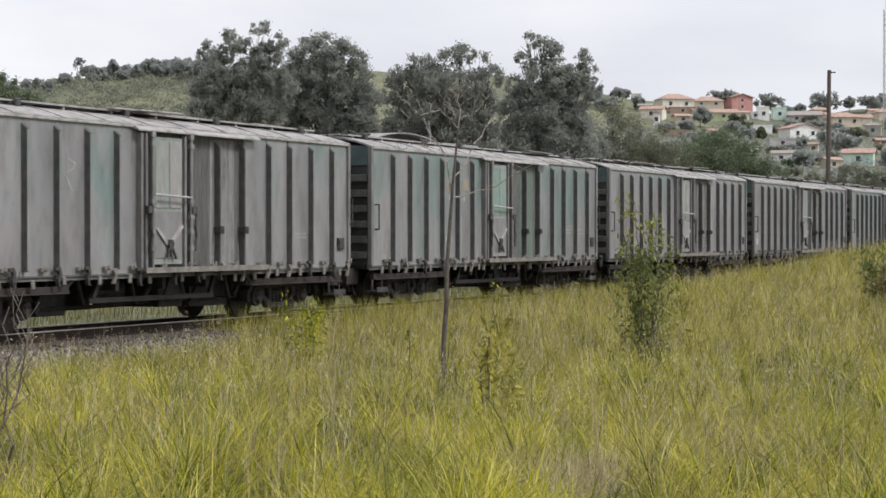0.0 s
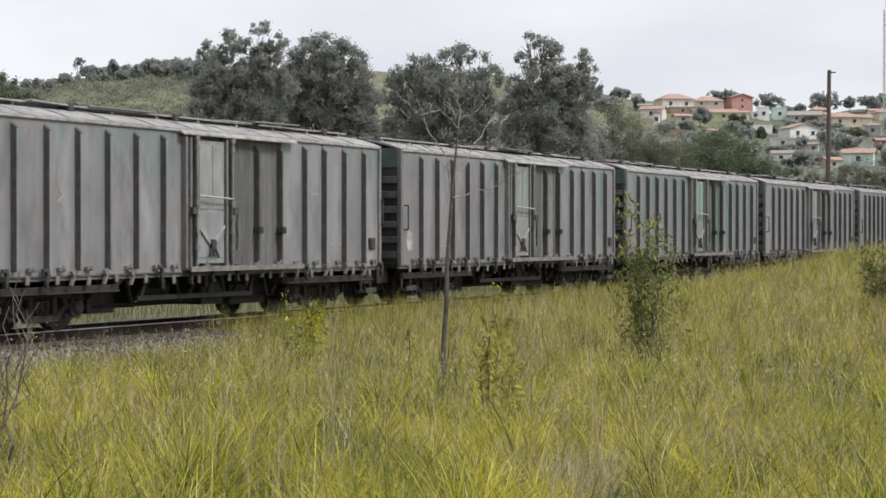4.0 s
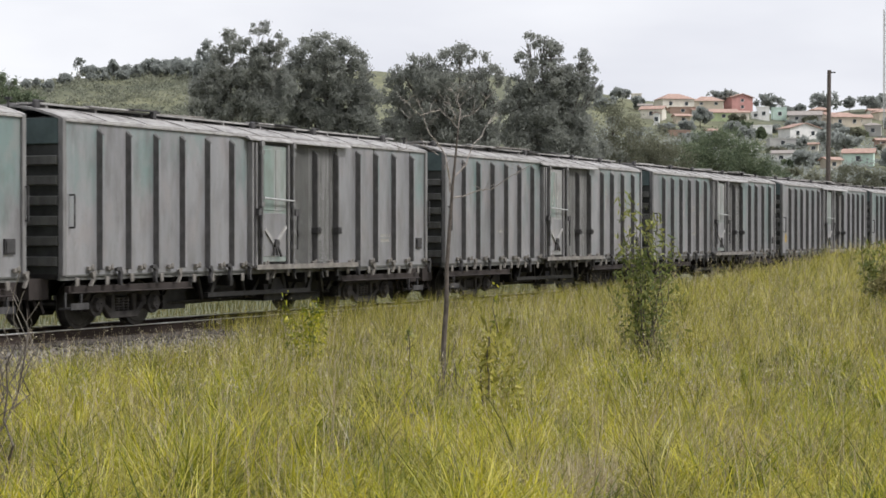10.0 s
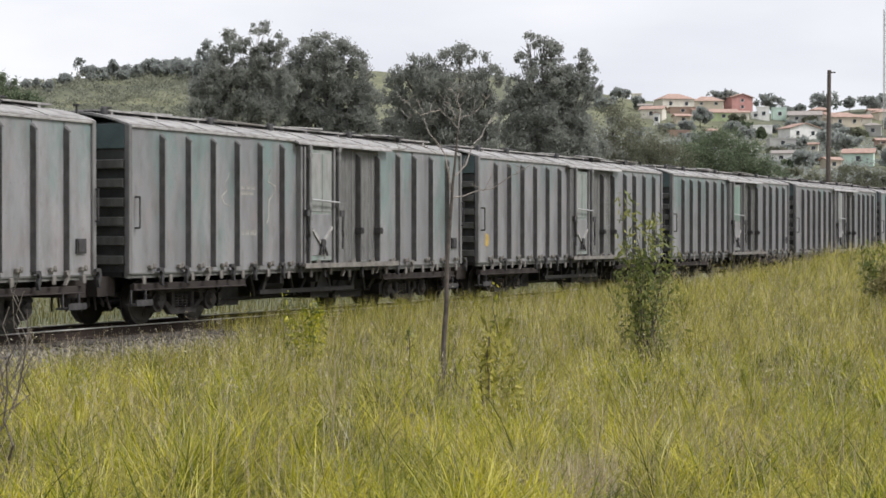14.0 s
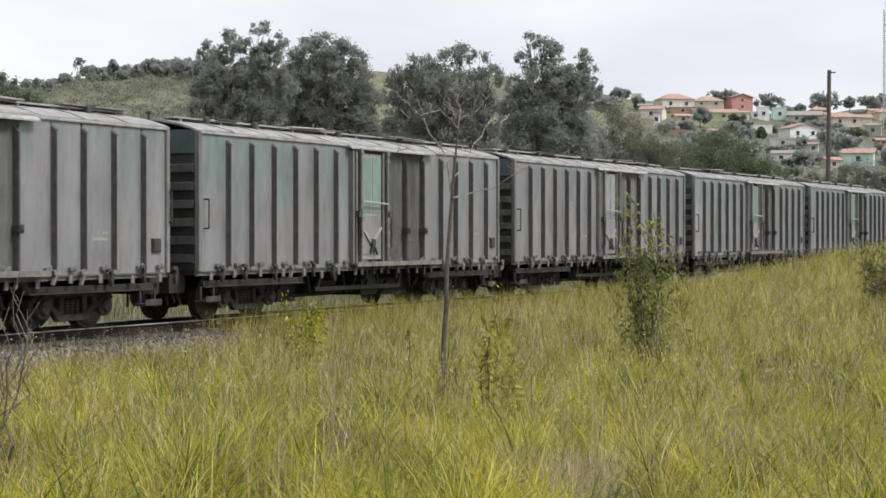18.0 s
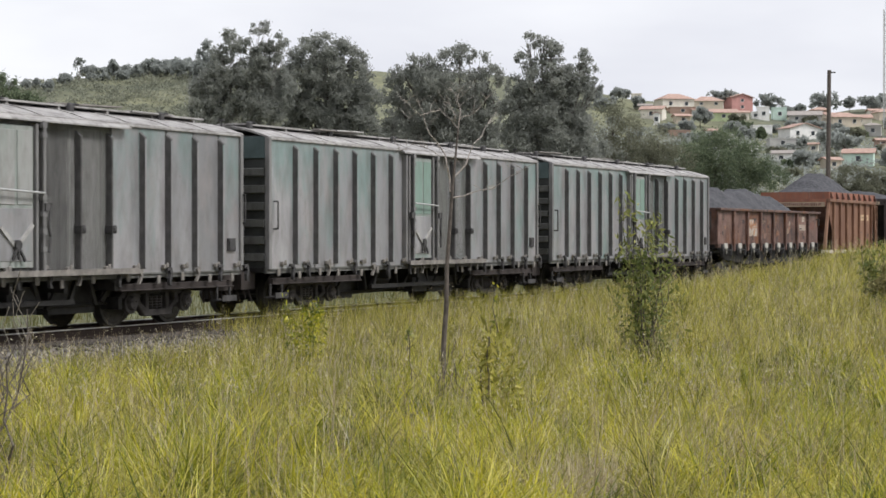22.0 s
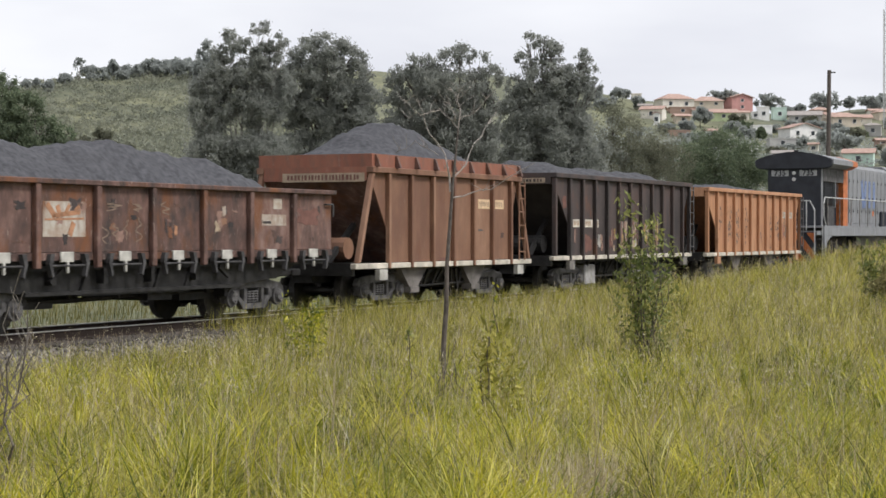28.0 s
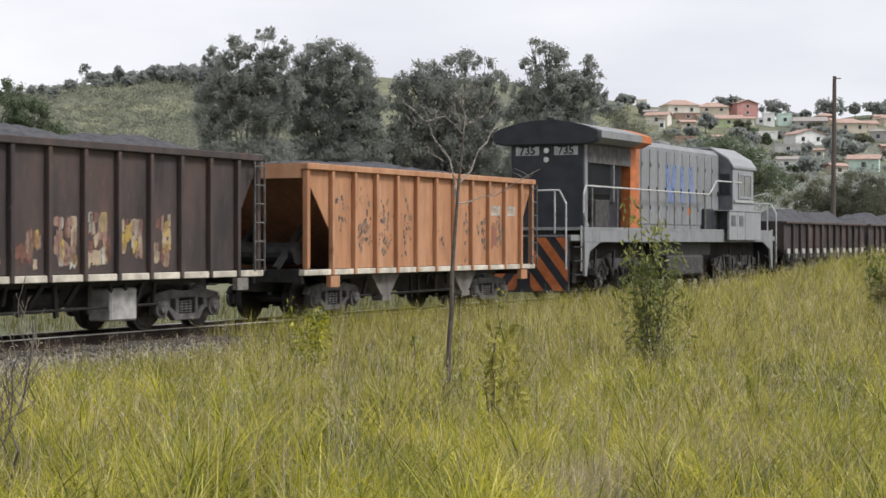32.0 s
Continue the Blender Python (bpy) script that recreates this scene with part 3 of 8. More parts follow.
for q in range(3):
    a_q = 0.5 + q * math.tau / 3
    rod(bm, (0.06 * math.cos(a_q), -0.145, 0.06 * math.sin(a_q)), (0.06 * math.cos(a_q), -0.13, 0.06 * math.sin(a_q)), 0.018, 6)
AXLE_BOX = mesh_of("axle_box", bm, BOGIE_DUST)
bm = bmesh.new()
coil = [(0.27 + 0.0225 * j, 0.062 if j % 2 else 0.046) for j in range(11)]
tube(bm, [Vector((0, 0, z)) for z, _ in coil], [q for _, q in coil], 9)
SPRING = mesh_of("coil_spring", bm, BOGIE_DUST)
SOOTY_GEAR = [in_paint(me, BOGIE_SOOT) for me in (SIDE_FRAME, SPRING, AXLE_BOX)]
BRAKE_BEAM = mesh_of("brake_beam", boxes((-0.04, 0.04, -0.7, 0.7, 0.26, 0.34), (-0.05, 0.05, -0.66, -0.5, 0.2, 0.5), (-0.05, 0.05, 0.5, 0.66, 0.2, 0.5)), DARK_STEEL)
BOLSTER = mesh_of("bolster", boxes((-0.2, 0.2, -0.85, 0.85, 0.50, 0.66)), DARK_STEEL, bevel=0.02)
bm = boxes((-0.16, 0.16, -0.11, 0.11, -0.02, 0.12), (-0.6, -0.1, -0.07, 0.07, 0.0, 0.1))
COUPLER = mesh_of("coupler", bm, DARK_STEEL, bevel=0.02)
SPINNERS = []          # (wheelset, the wagon's first place along the track)


def bogie(wagon, x, u_start, sooty=False):
    """Side frames, springs, bolster and two wheelsets under a wagon, centred x metres along it."""
    frame_me, spring_me, box_me = SOOTY_GEAR if sooty else (SIDE_FRAME, SPRING, AXLE_BOX)
    for sd in (-1, 1):
        put("side_frame", frame_me, wagon, (x, sd * 0.86, 0))
        for k in (-0.13, 0.0, 0.13):
            put("coil_spring", spring_me, wagon, (x + k, sd * 0.86, 0))
        for e in (-1, 1):
            put("axle_box", box_me, wagon, (x + e * HALF_BASE, sd * 0.88, AXLE_Z), turn=(0, 0, 0 if sd < 0 else 180))
    put("bolster", BOLSTER, wagon, (x, 0, 0))
    for e in (-1, 1):
        put("brake_beam", BRAKE_BEAM, wagon, (x + e * 0.33, 0, 0))
    for e in (-1, 1):
        SPINNERS.append((put("wheelset", WHEELSET, wagon, (x + e * HALF_BASE, 0, AXLE_Z)), u_start))


MOVERS = []            # (wagon, first place along the track)


def wagon_at(name, u, label, category, group=""):
    w = new(name)
    w.matrix_world = Matrix.Translation(on_track(u)) @ pose(0, 0, 0, 0, 0, TURN)
    tagged(w, label, category, group)
    MOVERS.append((w, u))
    return w


# ---- grey covered wagons ----
BOX_LEN, BOX_GAP = 12.45, 0.87
PITCH = BOX_LEN + BOX_GAP
EAVE, SILL = 3.32, 0.92
FIRST = 19.59
RIB_X = [0.95 + 0.766 * k for k in range(6)] + [9.40, 10.14, 10.92, 11.72]
LOW_RIB_X = [7.72, 8.52]


def rib_mesh(z0, z1, w0, w1, depth, mat):
    bm = bmesh.new()
    extrude(bm, [(-w0 / 2, 0), (w0 / 2, 0), (w1 / 2, -depth), (-w1 / 2, -depth)], "z", z0, z1)
    for v in bm.verts:
        if v.co.z > z1 - 1e-4 and v.co.y < -depth / 2:
            v.co.z -= 0.09
    return mesh_of("rib", bm, mat, bevel=0.008)


def panel_mesh(w, z0, z1, mat):
    bm = boxes((0, w, -1.255, -1.23, z0, z1))
    return mesh_of("side_panel", bm, mat, bevel=0.006)


RIB = rib_mesh(SILL + 0.04, EAVE - 0.14, 0.10, 0.05, 0.105, SHADED_RIB)
# Front caps in panel paint carry the lit face of each rib.
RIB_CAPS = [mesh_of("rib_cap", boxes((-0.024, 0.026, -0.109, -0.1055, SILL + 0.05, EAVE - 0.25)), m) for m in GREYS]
FLAT_RIB = rib_mesh(SILL + 0.06, EAVE - 0.2, 0.06, 0.04, 0.11, SHADED_RIB)
PANELS = [[panel_mesh(w, SILL - 0.045, EAVE - h, m) for w, h in ((0.763, 0.08), (0.945, 0.08), (0.80, 0.08))] for m in GREYS]
RECESS_PANELS = [panel_mesh(0.79, SILL + 0.0, EAVE - 0.16, m) for m in (OLIVE_GREY_LIFTED, OLIVE_GREY_LIFTED, TEAL_DOOR, GREYS[3])]
RIB_LUMP = mesh_of("rib_bracket", boxes((-0.06, 0.06, -0.15, 0.0, 1.53, 1.66), (-0.04, 0.04, -0.17, -0.15, 1.56, 1.63)), BOGIE_STEEL, bevel=0.02)

bm = bmesh.new()
box(bm, 0.1, BOX_LEN - 0.1, -1.225, 1.225, SILL, EAVE)
BOX_CORE = mesh_of("body", bm, END_GREY)
bm = bmesh.new()
arc = [(-1.28 + 2.56 * k / 12, EAVE - 0.02 + 0.235 * (1 - ((k - 6) / 6) ** 2)) for k in range(13)]
extrude(bm, arc + [(y, z - 0.04) for y, z in arc[::-1]], "x", 0.0, BOX_LEN)
for k in range(1, 11):
    x = k * BOX_LEN / 11
    extrude(bm, [(y, z + 0.014) for y, z in arc] + [(y, z) for y, z in arc[::-1]], "x", x - 0.03, x + 0.03)
BOX_ROOF = mesh_of("roof", bm, ROOF_GREY)
FASCIA = mesh_of("eave_strip", boxes((0.0, BOX_LEN, -1.292, -1.256, EAVE - 0.085, EAVE - 0.04)), ROOF_GREY, bevel=0.01)
WALKBOARD = mesh_of("walkway_board", boxes((0.25, BOX_LEN - 0.25, 0, 0.19, EAVE + 0.215, EAVE + 0.245)), ROOF_GREY)
PLANKS = [mesh_of("loose_plank", boxes((0, n_, 0, 0.16, EAVE, EAVE + 0.03)), m_, bevel=0.006) for n_, m_ in ((1.2, ROOF_GREY), (0.7, BOGIE_STEEL), (1.7, BRACKET))]
CLAMP = mesh_of("roof_clamp", boxes((-0.06, 0.06, -0.72, -0.64, EAVE + 0.12, EAVE + 0.265), (-0.05, 0.22, -0.70, -0.64, EAVE + 0.25, EAVE + 0.28)), BOGIE_STEEL, bevel=0.015)
bm = bmesh.new()
rod(bm, (0, -0.35, EAVE - 0.4), (0, -0.35, EAVE + 0.30), 0.02)
box(bm, -0.03, 0.03, -0.40, -0.30, EAVE + 0.27, EAVE + 0.31)
BRAKE_STAFF = mesh_of("brake_staff", bm, BOGIE_STEEL)
STAND = mesh_of("walkway_stand", boxes((-0.03, 0.03, -0.60, -0.02, EAVE + 0.13, EAVE + 0.215)), ROOF_GREY)
bm = boxes((-0.4, 0.4, 0.05, 0.75, EAVE + 0.10, EAVE + 0.26), (-0.44, 0.44, 0.0, 0.8, EAVE + 0.26, EAVE + 0.29))
ROOF_HATCH = mesh_of("roof_hatch", bm, ROOF_GREY, bevel=0.02)
END_TOP = mesh_of("end_top_panel", boxes((-0.03, 0.02, -1.19, 1.19, EAVE - 0.42, EAVE - 0.02)), END_TEAL, bevel=0.01)
bm = boxes((0, 0.09, -1.2, 1.2, SILL - 0.1, EAVE))
END_WALL = mesh_of("end_wall", bm, DARK_END)
bm = bmesh.new()
extrude(bm, [(0.0, 0.0), (0.0, 0.16), (-0.07, 0.14), (-0.07, 0.02)], "y", -1.18, 1.18)
END_RIB = mesh_of("end_rib", bm, END_GREY)
CORNER_POST = mesh_of("corner_post", boxes((0.0, 0.09, -1.30, -1.20, SILL - 0.04, EAVE - 0.03)), DOOR_POST, bevel=0.01)
SIDE_SILL = mesh_of("side_sill", boxes((0.0, BOX_LEN, -1.245, -1.20, SILL - 0.11, SILL + 0.0), (0.0, BOX_LEN, -1.272, -1.257, SILL - 0.05, SILL - 0.025)), END_GREY)
# sliding door and its tracks
bm = boxes((0, 0.84, -1.325, -1.29, 1.02, 3.12))
DOOR = mesh_of("door", bm, GREEN_DOOR, bevel=0.008)
DOOR_PANELS = [mesh_of("door_panel", boxes((0.05, 0.40, -1.337, -1.326, 1.95, 3.05)), GREEN_DOOR, bevel=0.01),
               mesh_of("door_panel", boxes((0.46, 0.80, -1.337, -1.326, 1.95, 3.05)), GREEN_DOOR, bevel=0.01)]
TEAL_PANELS = [mesh_of("door_panel", boxes((a_, b_, -1.337, -1.326, 1.95, 3.05)), TEAL_DOOR, bevel=0.01) for a_, b_ in ((0.05, 0.40), (0.46, 0.80))]
DOOR_SHEET = mesh_of("door_panel", boxes((0.02, 0.82, -1.335, -1.326, 1.12, 1.90)), GREY, bevel=0.01)
GUIDE_POST = mesh_of("door_post", boxes((-0.03, 0.03, -1.36, -1.25, 0.94, 3.17)), DOOR_POST, bevel=0.01)
bm = bmesh.new()
rod(bm, (0, -1.40, 0.98), (0, -1.40, 3.2), 0.024, 8)
for z in (1.25, 1.52, 1.78, 2.02, 2.95, 3.1):
    box(bm, -0.05, 0.05, -1.43, -1.37, z, z + 0.08)
GUIDE_ROD = mesh_of("door_lock_rod", bm, DOOR_POST)
bm = bmesh.new()
box(bm, -0.06, 0.06, -1.45, -1.38, 1.86, 1.98)
rod(bm, (0.02, -1.44, 1.62), (0.06, -1.44, 1.98), 0.022, 6)
rod(bm, (0.02, -1.44, 1.25), (0.08, -1.42, 1.48), 0.022, 6)
rod(bm, (0.08, -1.42, 1.48), (0.02, -1.44, 1.62), 0.022, 6)
GUIDE_LOCK = mesh_of("door_lock", bm, BOGIE_STEEL)
bm = bmesh.new()
rod(bm, (-0.10, -1.43, 2.17), (0.98, -1.43, 2.13), 0.018)
DOOR_BAR = mesh_of("door_bar", bm, BRACKET_PALE)
bm = bmesh.new()
bar(bm, (0.06, -1.35, 1.62), (0.41, -1.35, 1.32), 0.03, 0.06)
bar(bm, (0.80, -1.35, 1.66), (0.41, -1.35, 1.32), 0.03, 0.06)
DOOR_LATCH = mesh_of("door_latch", bm, LATCH_STEEL)
bm = bmesh.new()
rod(bm, (0.42, -1.40, 1.36), (0.42, -1.33, 1.36), 0.075, 10)
bar(bm, (0.42, -1.38, 1.36), (0.30, -1.38, 1.14), 0.03, 0.035)
bar(bm, (0.42, -1.38, 1.36), (0.58, -1.38, 1.12), 0.03, 0.035)
bar(bm, (0.42, -1.38, 1.36), (0.44, -1.38, 1.14), 0.03, 0.035)
DOOR_CATCH = mesh_of("door_catch", bm, BOGIE_STEEL)
bm = bmesh.new()
extrude(bm, [(-1.28, EAVE - 0.05), (-1.33, EAVE - 0.06), (-1.39, EAVE - 0.105), (-1.39, EAVE - 0.13), (-1.37, EAVE - 0.12), (-1.28, EAVE - 0.09)], "x", 5.22, 8.95)
DOOR_HOOD = mesh_of("door_hood", bm, ROOF_GREY)
DOOR_RAIL = mesh_of("door_rail", boxes((5.35, 9.1, -1.45, -1.28, SILL + 0.0, SILL + 0.04), (5.35, 9.1, -1.455, -1.435, SILL - 0.03, SILL + 0.06)), BRACKET)
# lashing hooks and brackets under the sill
bm = bmesh.new()
box(bm, -0.045, 0.045, -1.32, -1.285, SILL - 0.20, SILL - 0.06)
LASH_PLATE = mesh_of("lashing_plate", bm, BRACKET, bevel=0.012)
bm = bmesh.new()
extrude(bm, [(-0.08, SILL + 0.07), (0.03, SILL + 0.08), (0.07, SILL - 0.02), (0.035, SILL - 0.17), (0.075, SILL - 0.22), (0.0, SILL - 0.21), (-0.02, SILL - 0.10),
             (0.015, SILL - 0.02), (-0.02, SILL + 0.03), (-0.08, SILL + 0.02)], "y", -1.36, -1.30)
HOOK = mesh_of("lashing_hook", bm, BOGIE_STEEL)
bm = bmesh.new()
extrude(bm, [(-0.05, SILL + 0.02), (0.05, SILL + 0.05), (0.04, SILL - 0.08), (-0.03, SILL - 0.20), (-0.07, SILL - 0.19), (0.0, SILL - 0.07)], "y", -1.35, -1.30)
HOOKS = [HOOK, HOOK, mesh_of("lashing_hook", bm, BRACKET)]
LASH_RING = mesh_of("lashing_ring", boxes((-0.07, 0.07, -1.33, -1.262, SILL + 0.03, SILL + 0.10), (-0.03, 0.035, -1.35, -1.33, SILL + 0.05, SILL + 0.13)), BRACKET, bevel=0.02)
bm = bmesh.new()
rod(bm, (0, -1.35, 1.62), (0, -1.35, 2.12), 0.015)
rod(bm, (0, -1.35, 1.62), (0, -1.25, 1.62), 0.015)
rod(bm, (0, -1.35, 2.12), (0, -1.25, 2.12), 0.015)
GRAB = mesh_of("grab_rail", bm, BOGIE_STEEL)
TAG_BOX = mesh_of("card_holder", boxes((-0.12, 0.12, -1.285, -1.255, 1.22, 1.45), (-0.09, 0.09, -1.30, -1.285, 1.25, 1.42)), BOGIE_STEEL)


def underframe_mesh(length):
    bm = boxes((0.3, length - 0.3, -0.25, 0.25, 0.55, SILL), (0.0, length, -1.15, 1.15, SILL - 0.08, SILL - 0.01))
    x = 3.6
    while x < length - 3.4:
        box(bm, x - 0.05, x + 0.05, -1.2, 1.2, 0.62, SILL - 0.05)
        x += 1.3
    for sd in (-1.18, 1.18):
        bar(bm, (3.5, sd, 0.66), (3.8, sd, SILL - 0.08), 0.06, 0.06)
        bar(bm, (length - 3.5, sd, 0.66), (length - 3.8, sd, SILL - 0.08), 0.06, 0.06)
        bar(bm, (4.3, sd * 0.9, 0.47), (length - 4.6, sd * 0.9, 0.47), 0.08, 0.08)
        for x in (4.4, 6.4, length - 4.7):
            bar(bm, (x, sd * 0.9, 0.45), (x + 0.2, sd * 0.9, SILL - 0.08), 0.06, 0.07)
    rod(bm, (5.0, -0.55, 0.62), (5.75, -0.55, 0.62), 0.2, 14)
    rod(bm, (7.2, -0.3, 0.45), (9.0, -0.3, 0.5), 0.025)
    box(bm, 6.4, 7.1, -0.95, 0.4, 0.30, 0.72)
    box(bm, 3.5, 4.2, -0.7, 0.7, 0.24, 0.8)
    box(bm, 4.6, 5.9, 0.1, 0.8, 0.26, 0.8)
    box(bm, 7.7, 8.9, -0.7, 0.8, 0.26, 0.8)
    for k in range(9):
        xk = 3.4 + k * (length - 6.8) / 8
        bar(bm, (xk, -1.0, SILL - 0.1), (xk + (0.3 if k % 2 else -0.25), -0.9, 0.36 + 0.04 * (k % 3)), 0.05, 0.05 + 0.02 * (k % 3))
    rod(bm, (3.3, -0.75, 0.36), (length - 3.3, -0.75, 0.40), 0.022)
    rod(bm, (3.0, -0.2, 0.30), (length - 3.0, -0.2, 0.34), 0.03)
    for x in (3.2, length - 3.2):
        box(bm, x - 0.05, x + 0.05, -0.95, 0.95, 0.3, 0.5)
    return mesh_of("underframe", bm, DARK_STEEL)


UNDER = underframe_mesh(BOX_LEN)
bm = bmesh.new()
for q in (0.12, 0.52):
    bar(bm, (q, -1.24, 0.36), (q, -1.24, 0.62), 0.03, 0.03)
box(bm, 0.10, 0.55, -1.36, -1.12, 0.36, 0.39)
box(bm, 0.10, 0.55, -1.37, -1.345, 0.36, 0.46)
STEP = mesh_of("step", bm, BOGIE_STEEL)
bm = bmesh.new()
for q in range(5):
    rod(bm, (0.05 * q - 0.3, -0.5 - 0.05 * q, 0.86), (0.08 * q - 0.35, -0.55 - 0.08 * q, 0.30 + 0.05 * (q % 2)), 0.022, 6)
box(bm, -0.42, 0.05, -0.9, 0.9, 0.52, 0.84)
END_GEAR = mesh_of("end_gear", bm, SOOT_SHADE)
SIDE_BEAM = mesh_of("side_beam", boxes((0.25, 3.6, -1.22, -1.12, 0.60, 0.72), (0.25, 3.6, -1.26, -1.22, 0.60, 0.625)), SOOT_SHADE, bevel=0.008)


def blotch_mesh(w, h, seed, mat, jag=0.3, n=14):
    """A thin ragged patch of paint, w by h."""
    r = random.Random(seed)
    pts = []
    for k in range(n):
        a = k * math.tau / n
        c, s_ = math.cos(a), math.sin(a)
        q = min(1 / max(abs(c), 1e-6), 1 / max(abs(s_), 1e-6)) * (1 - jag * r.random())
        pts.append((c * q * w / 2, s_ * q * h / 2))
    bm = bmesh.new()
    extrude(bm, pts, "y", -0.004, 0.0)
    return mesh_of("worn_marking", bm, mat)


BARS = {}


def lettering(wagon, x, z, w, h, rows, seed, mat):
    """Rows of short thin bars where worn lettering cannot be read, each one a part."""
    r = random.Random(seed)
    for k in range(rows):
        zc = z + h / 2 - (k + 0.5) * h / rows
        hh = round(h / rows * 0.56, 2)
        xc = x - w / 2
        while xc < x + w / 2 - 0.02:
            bw = r.choice((0.025, 0.04, 0.055))
            if r.random() > 0.22:
                if (bw, hh) not in BARS:
                    BARS[bw, hh] = mesh_of("letter", boxes((0, bw, -0.004, 0.0, -hh / 2, hh / 2)), mat)
                put("letter", BARS[bw, hh], wagon, (xc, -1.257, zc))
            xc += bw + r.uniform(0.012, 0.03)


def figures_on(board, w, h, seed, mat, at=(0, 0, 0), turn=(0, 0, 0), label=""):
    """A row of upright bars on a board, where figures cannot be read."""
    r = random.Random(seed)
    x = -w / 2 + 0.01
    back = Matrix.Translation(Vector(at)) @ pose(0, 0, 0, *turn)
    while x < w / 2 - 0.05:
        bw = r.uniform(0.03, 0.06)
        hh = h * r.uniform(0.26, 0.34)
        me = mesh_of("figure", boxes((-bw / 2, bw / 2, -0.004, 0.0, -hh, hh)), mat)
        put("figure", me, board, back @ Vector((x + bw / 2, 0, 0)), label, turn)
        x += bw + r.uniform(0.025, 0.05)


def scrawl_mesh(w, h, seed, mat):
    """A loose brush stroke wandering over w by h."""
    r = random.Random(seed)
    bm = bmesh.new()
    pts = [(r.uniform(-0.5, 0.5) * w, (0.5 - k / 7) * h + r.uniform(-0.06, 0.06) * h) for k in range(8)]
    for (a, b), (c, d) in zip(pts[:-1], pts[1:]):
        bar(bm, (a, 0, b), (c, 0, d), 0.004, 0.02)
    return mesh_of("worn_scrawl", bm, mat)


# (kind, place along the wagon, height, width, height of the mark, rows or paint)
MARKS = {0: [("text", 10.6, 1.5, 0.4, 0.14, 2), ("scrawl", 3.6, 2.4, 0.3, 0.5, 0)],
         1: [("patch", 4.46, 2.62, 0.42, 0.34, TAN_PAINT), ("patch", 3.62, 2.55, 0.26, 0.28, TAN_PAINT), ("patch", 3.68, 2.33, 0.12, 0.12, WHITE_MARK), ("patch", 4.42, 2.35, 0.06, 0.2, WHITE_MARK), ("patch", 3.6, 1.45, 0.3, 0.14, WHITE_MARK), ("scrawl", 3.75, 1.45, 0.14, 0.16, 0), ("text", 10.5, 1.65, 0.5, 0.25, 3), ("text", 11.3, 1.6, 0.4, 0.2, 2)],
         2: [("scrawl", 2.1, 2.2, 0.2, 0.7, 0), ("text", 9.8, 2.3, 0.3, 0.12, 1), ("text", 10.6, 1.4, 0.4, 0.2, 2)],
         3: [("patch", 0.45, 1.4, 0.34, 0.5, WHITE_MARK), ("text", 2.1, 1.3, 0.5, 0.14, 1), ("text", 11.3, 1.4, 0.35, 0.18, 2)],
         4: [("text", 9.78, 1.40, 0.24, 0.34, 3), ("text", 10.62, 1.46, 0.42, 0.30, 3), ("text", 11.3, 1.5, 0.22, 0.24, 2), ("text", 10.5, 2.55, 0.2, 0.10, 1), ("text", 11.25, 2.52, 0.3, 0.10, 1),
             ("scrawl", 3.0, 2.7, 0.12, 0.35, 0)],
         5: [("text", 10.6, 1.45, 0.4, 0.2, 2)],
         6: [("scrawl", 9.8, 2.4, 0.2, 0.6, 0), ("chevron", 6.02, 2.55, 0.2, 0.6, -1.345), ("chevron", 6.34, 2.6, 0.24, 0.4, -1.345), ("chevron", 7.1, 2.45, 0.25, 0.7, -1.228), ("scrawl", 9.75, 2.75, 0.1, 0.4, 0), ("text", 3.0, 1.6, 0.4, 0.12, 1)],
         7: [("scrawl", 2.9, 2.3, 0.3, 0.6, 0), ("text", 3.65, 2.3, 0.45, 0.2, 2), ("scrawl", 4.45, 2.2, 0.4, 0.9, 0), ("text", 3.65, 1.55, 0.5, 0.16, 1)],
         8: [("patch", 0.55, 1.40, 0.26, 0.34, YELLOW_PAINT), ("text", 10.6, 1.5, 0.4, 0.2, 2)],
         9: [("text", 11.3, 1.5, 0.4, 0.2, 2)],
         10: [("scrawl", 3.65, 2.35, 0.4, 0.9, 0), ("text", 3.65, 1.5, 0.5, 0.16, 1), ("text", 4.4, 1.5, 0.5, 0.16, 1)],
         11: [("text", 9.8, 2.6, 0.4, 0.12, 1)], 12: [("text", 10.5, 1.5, 0.4, 0.2, 2)]}


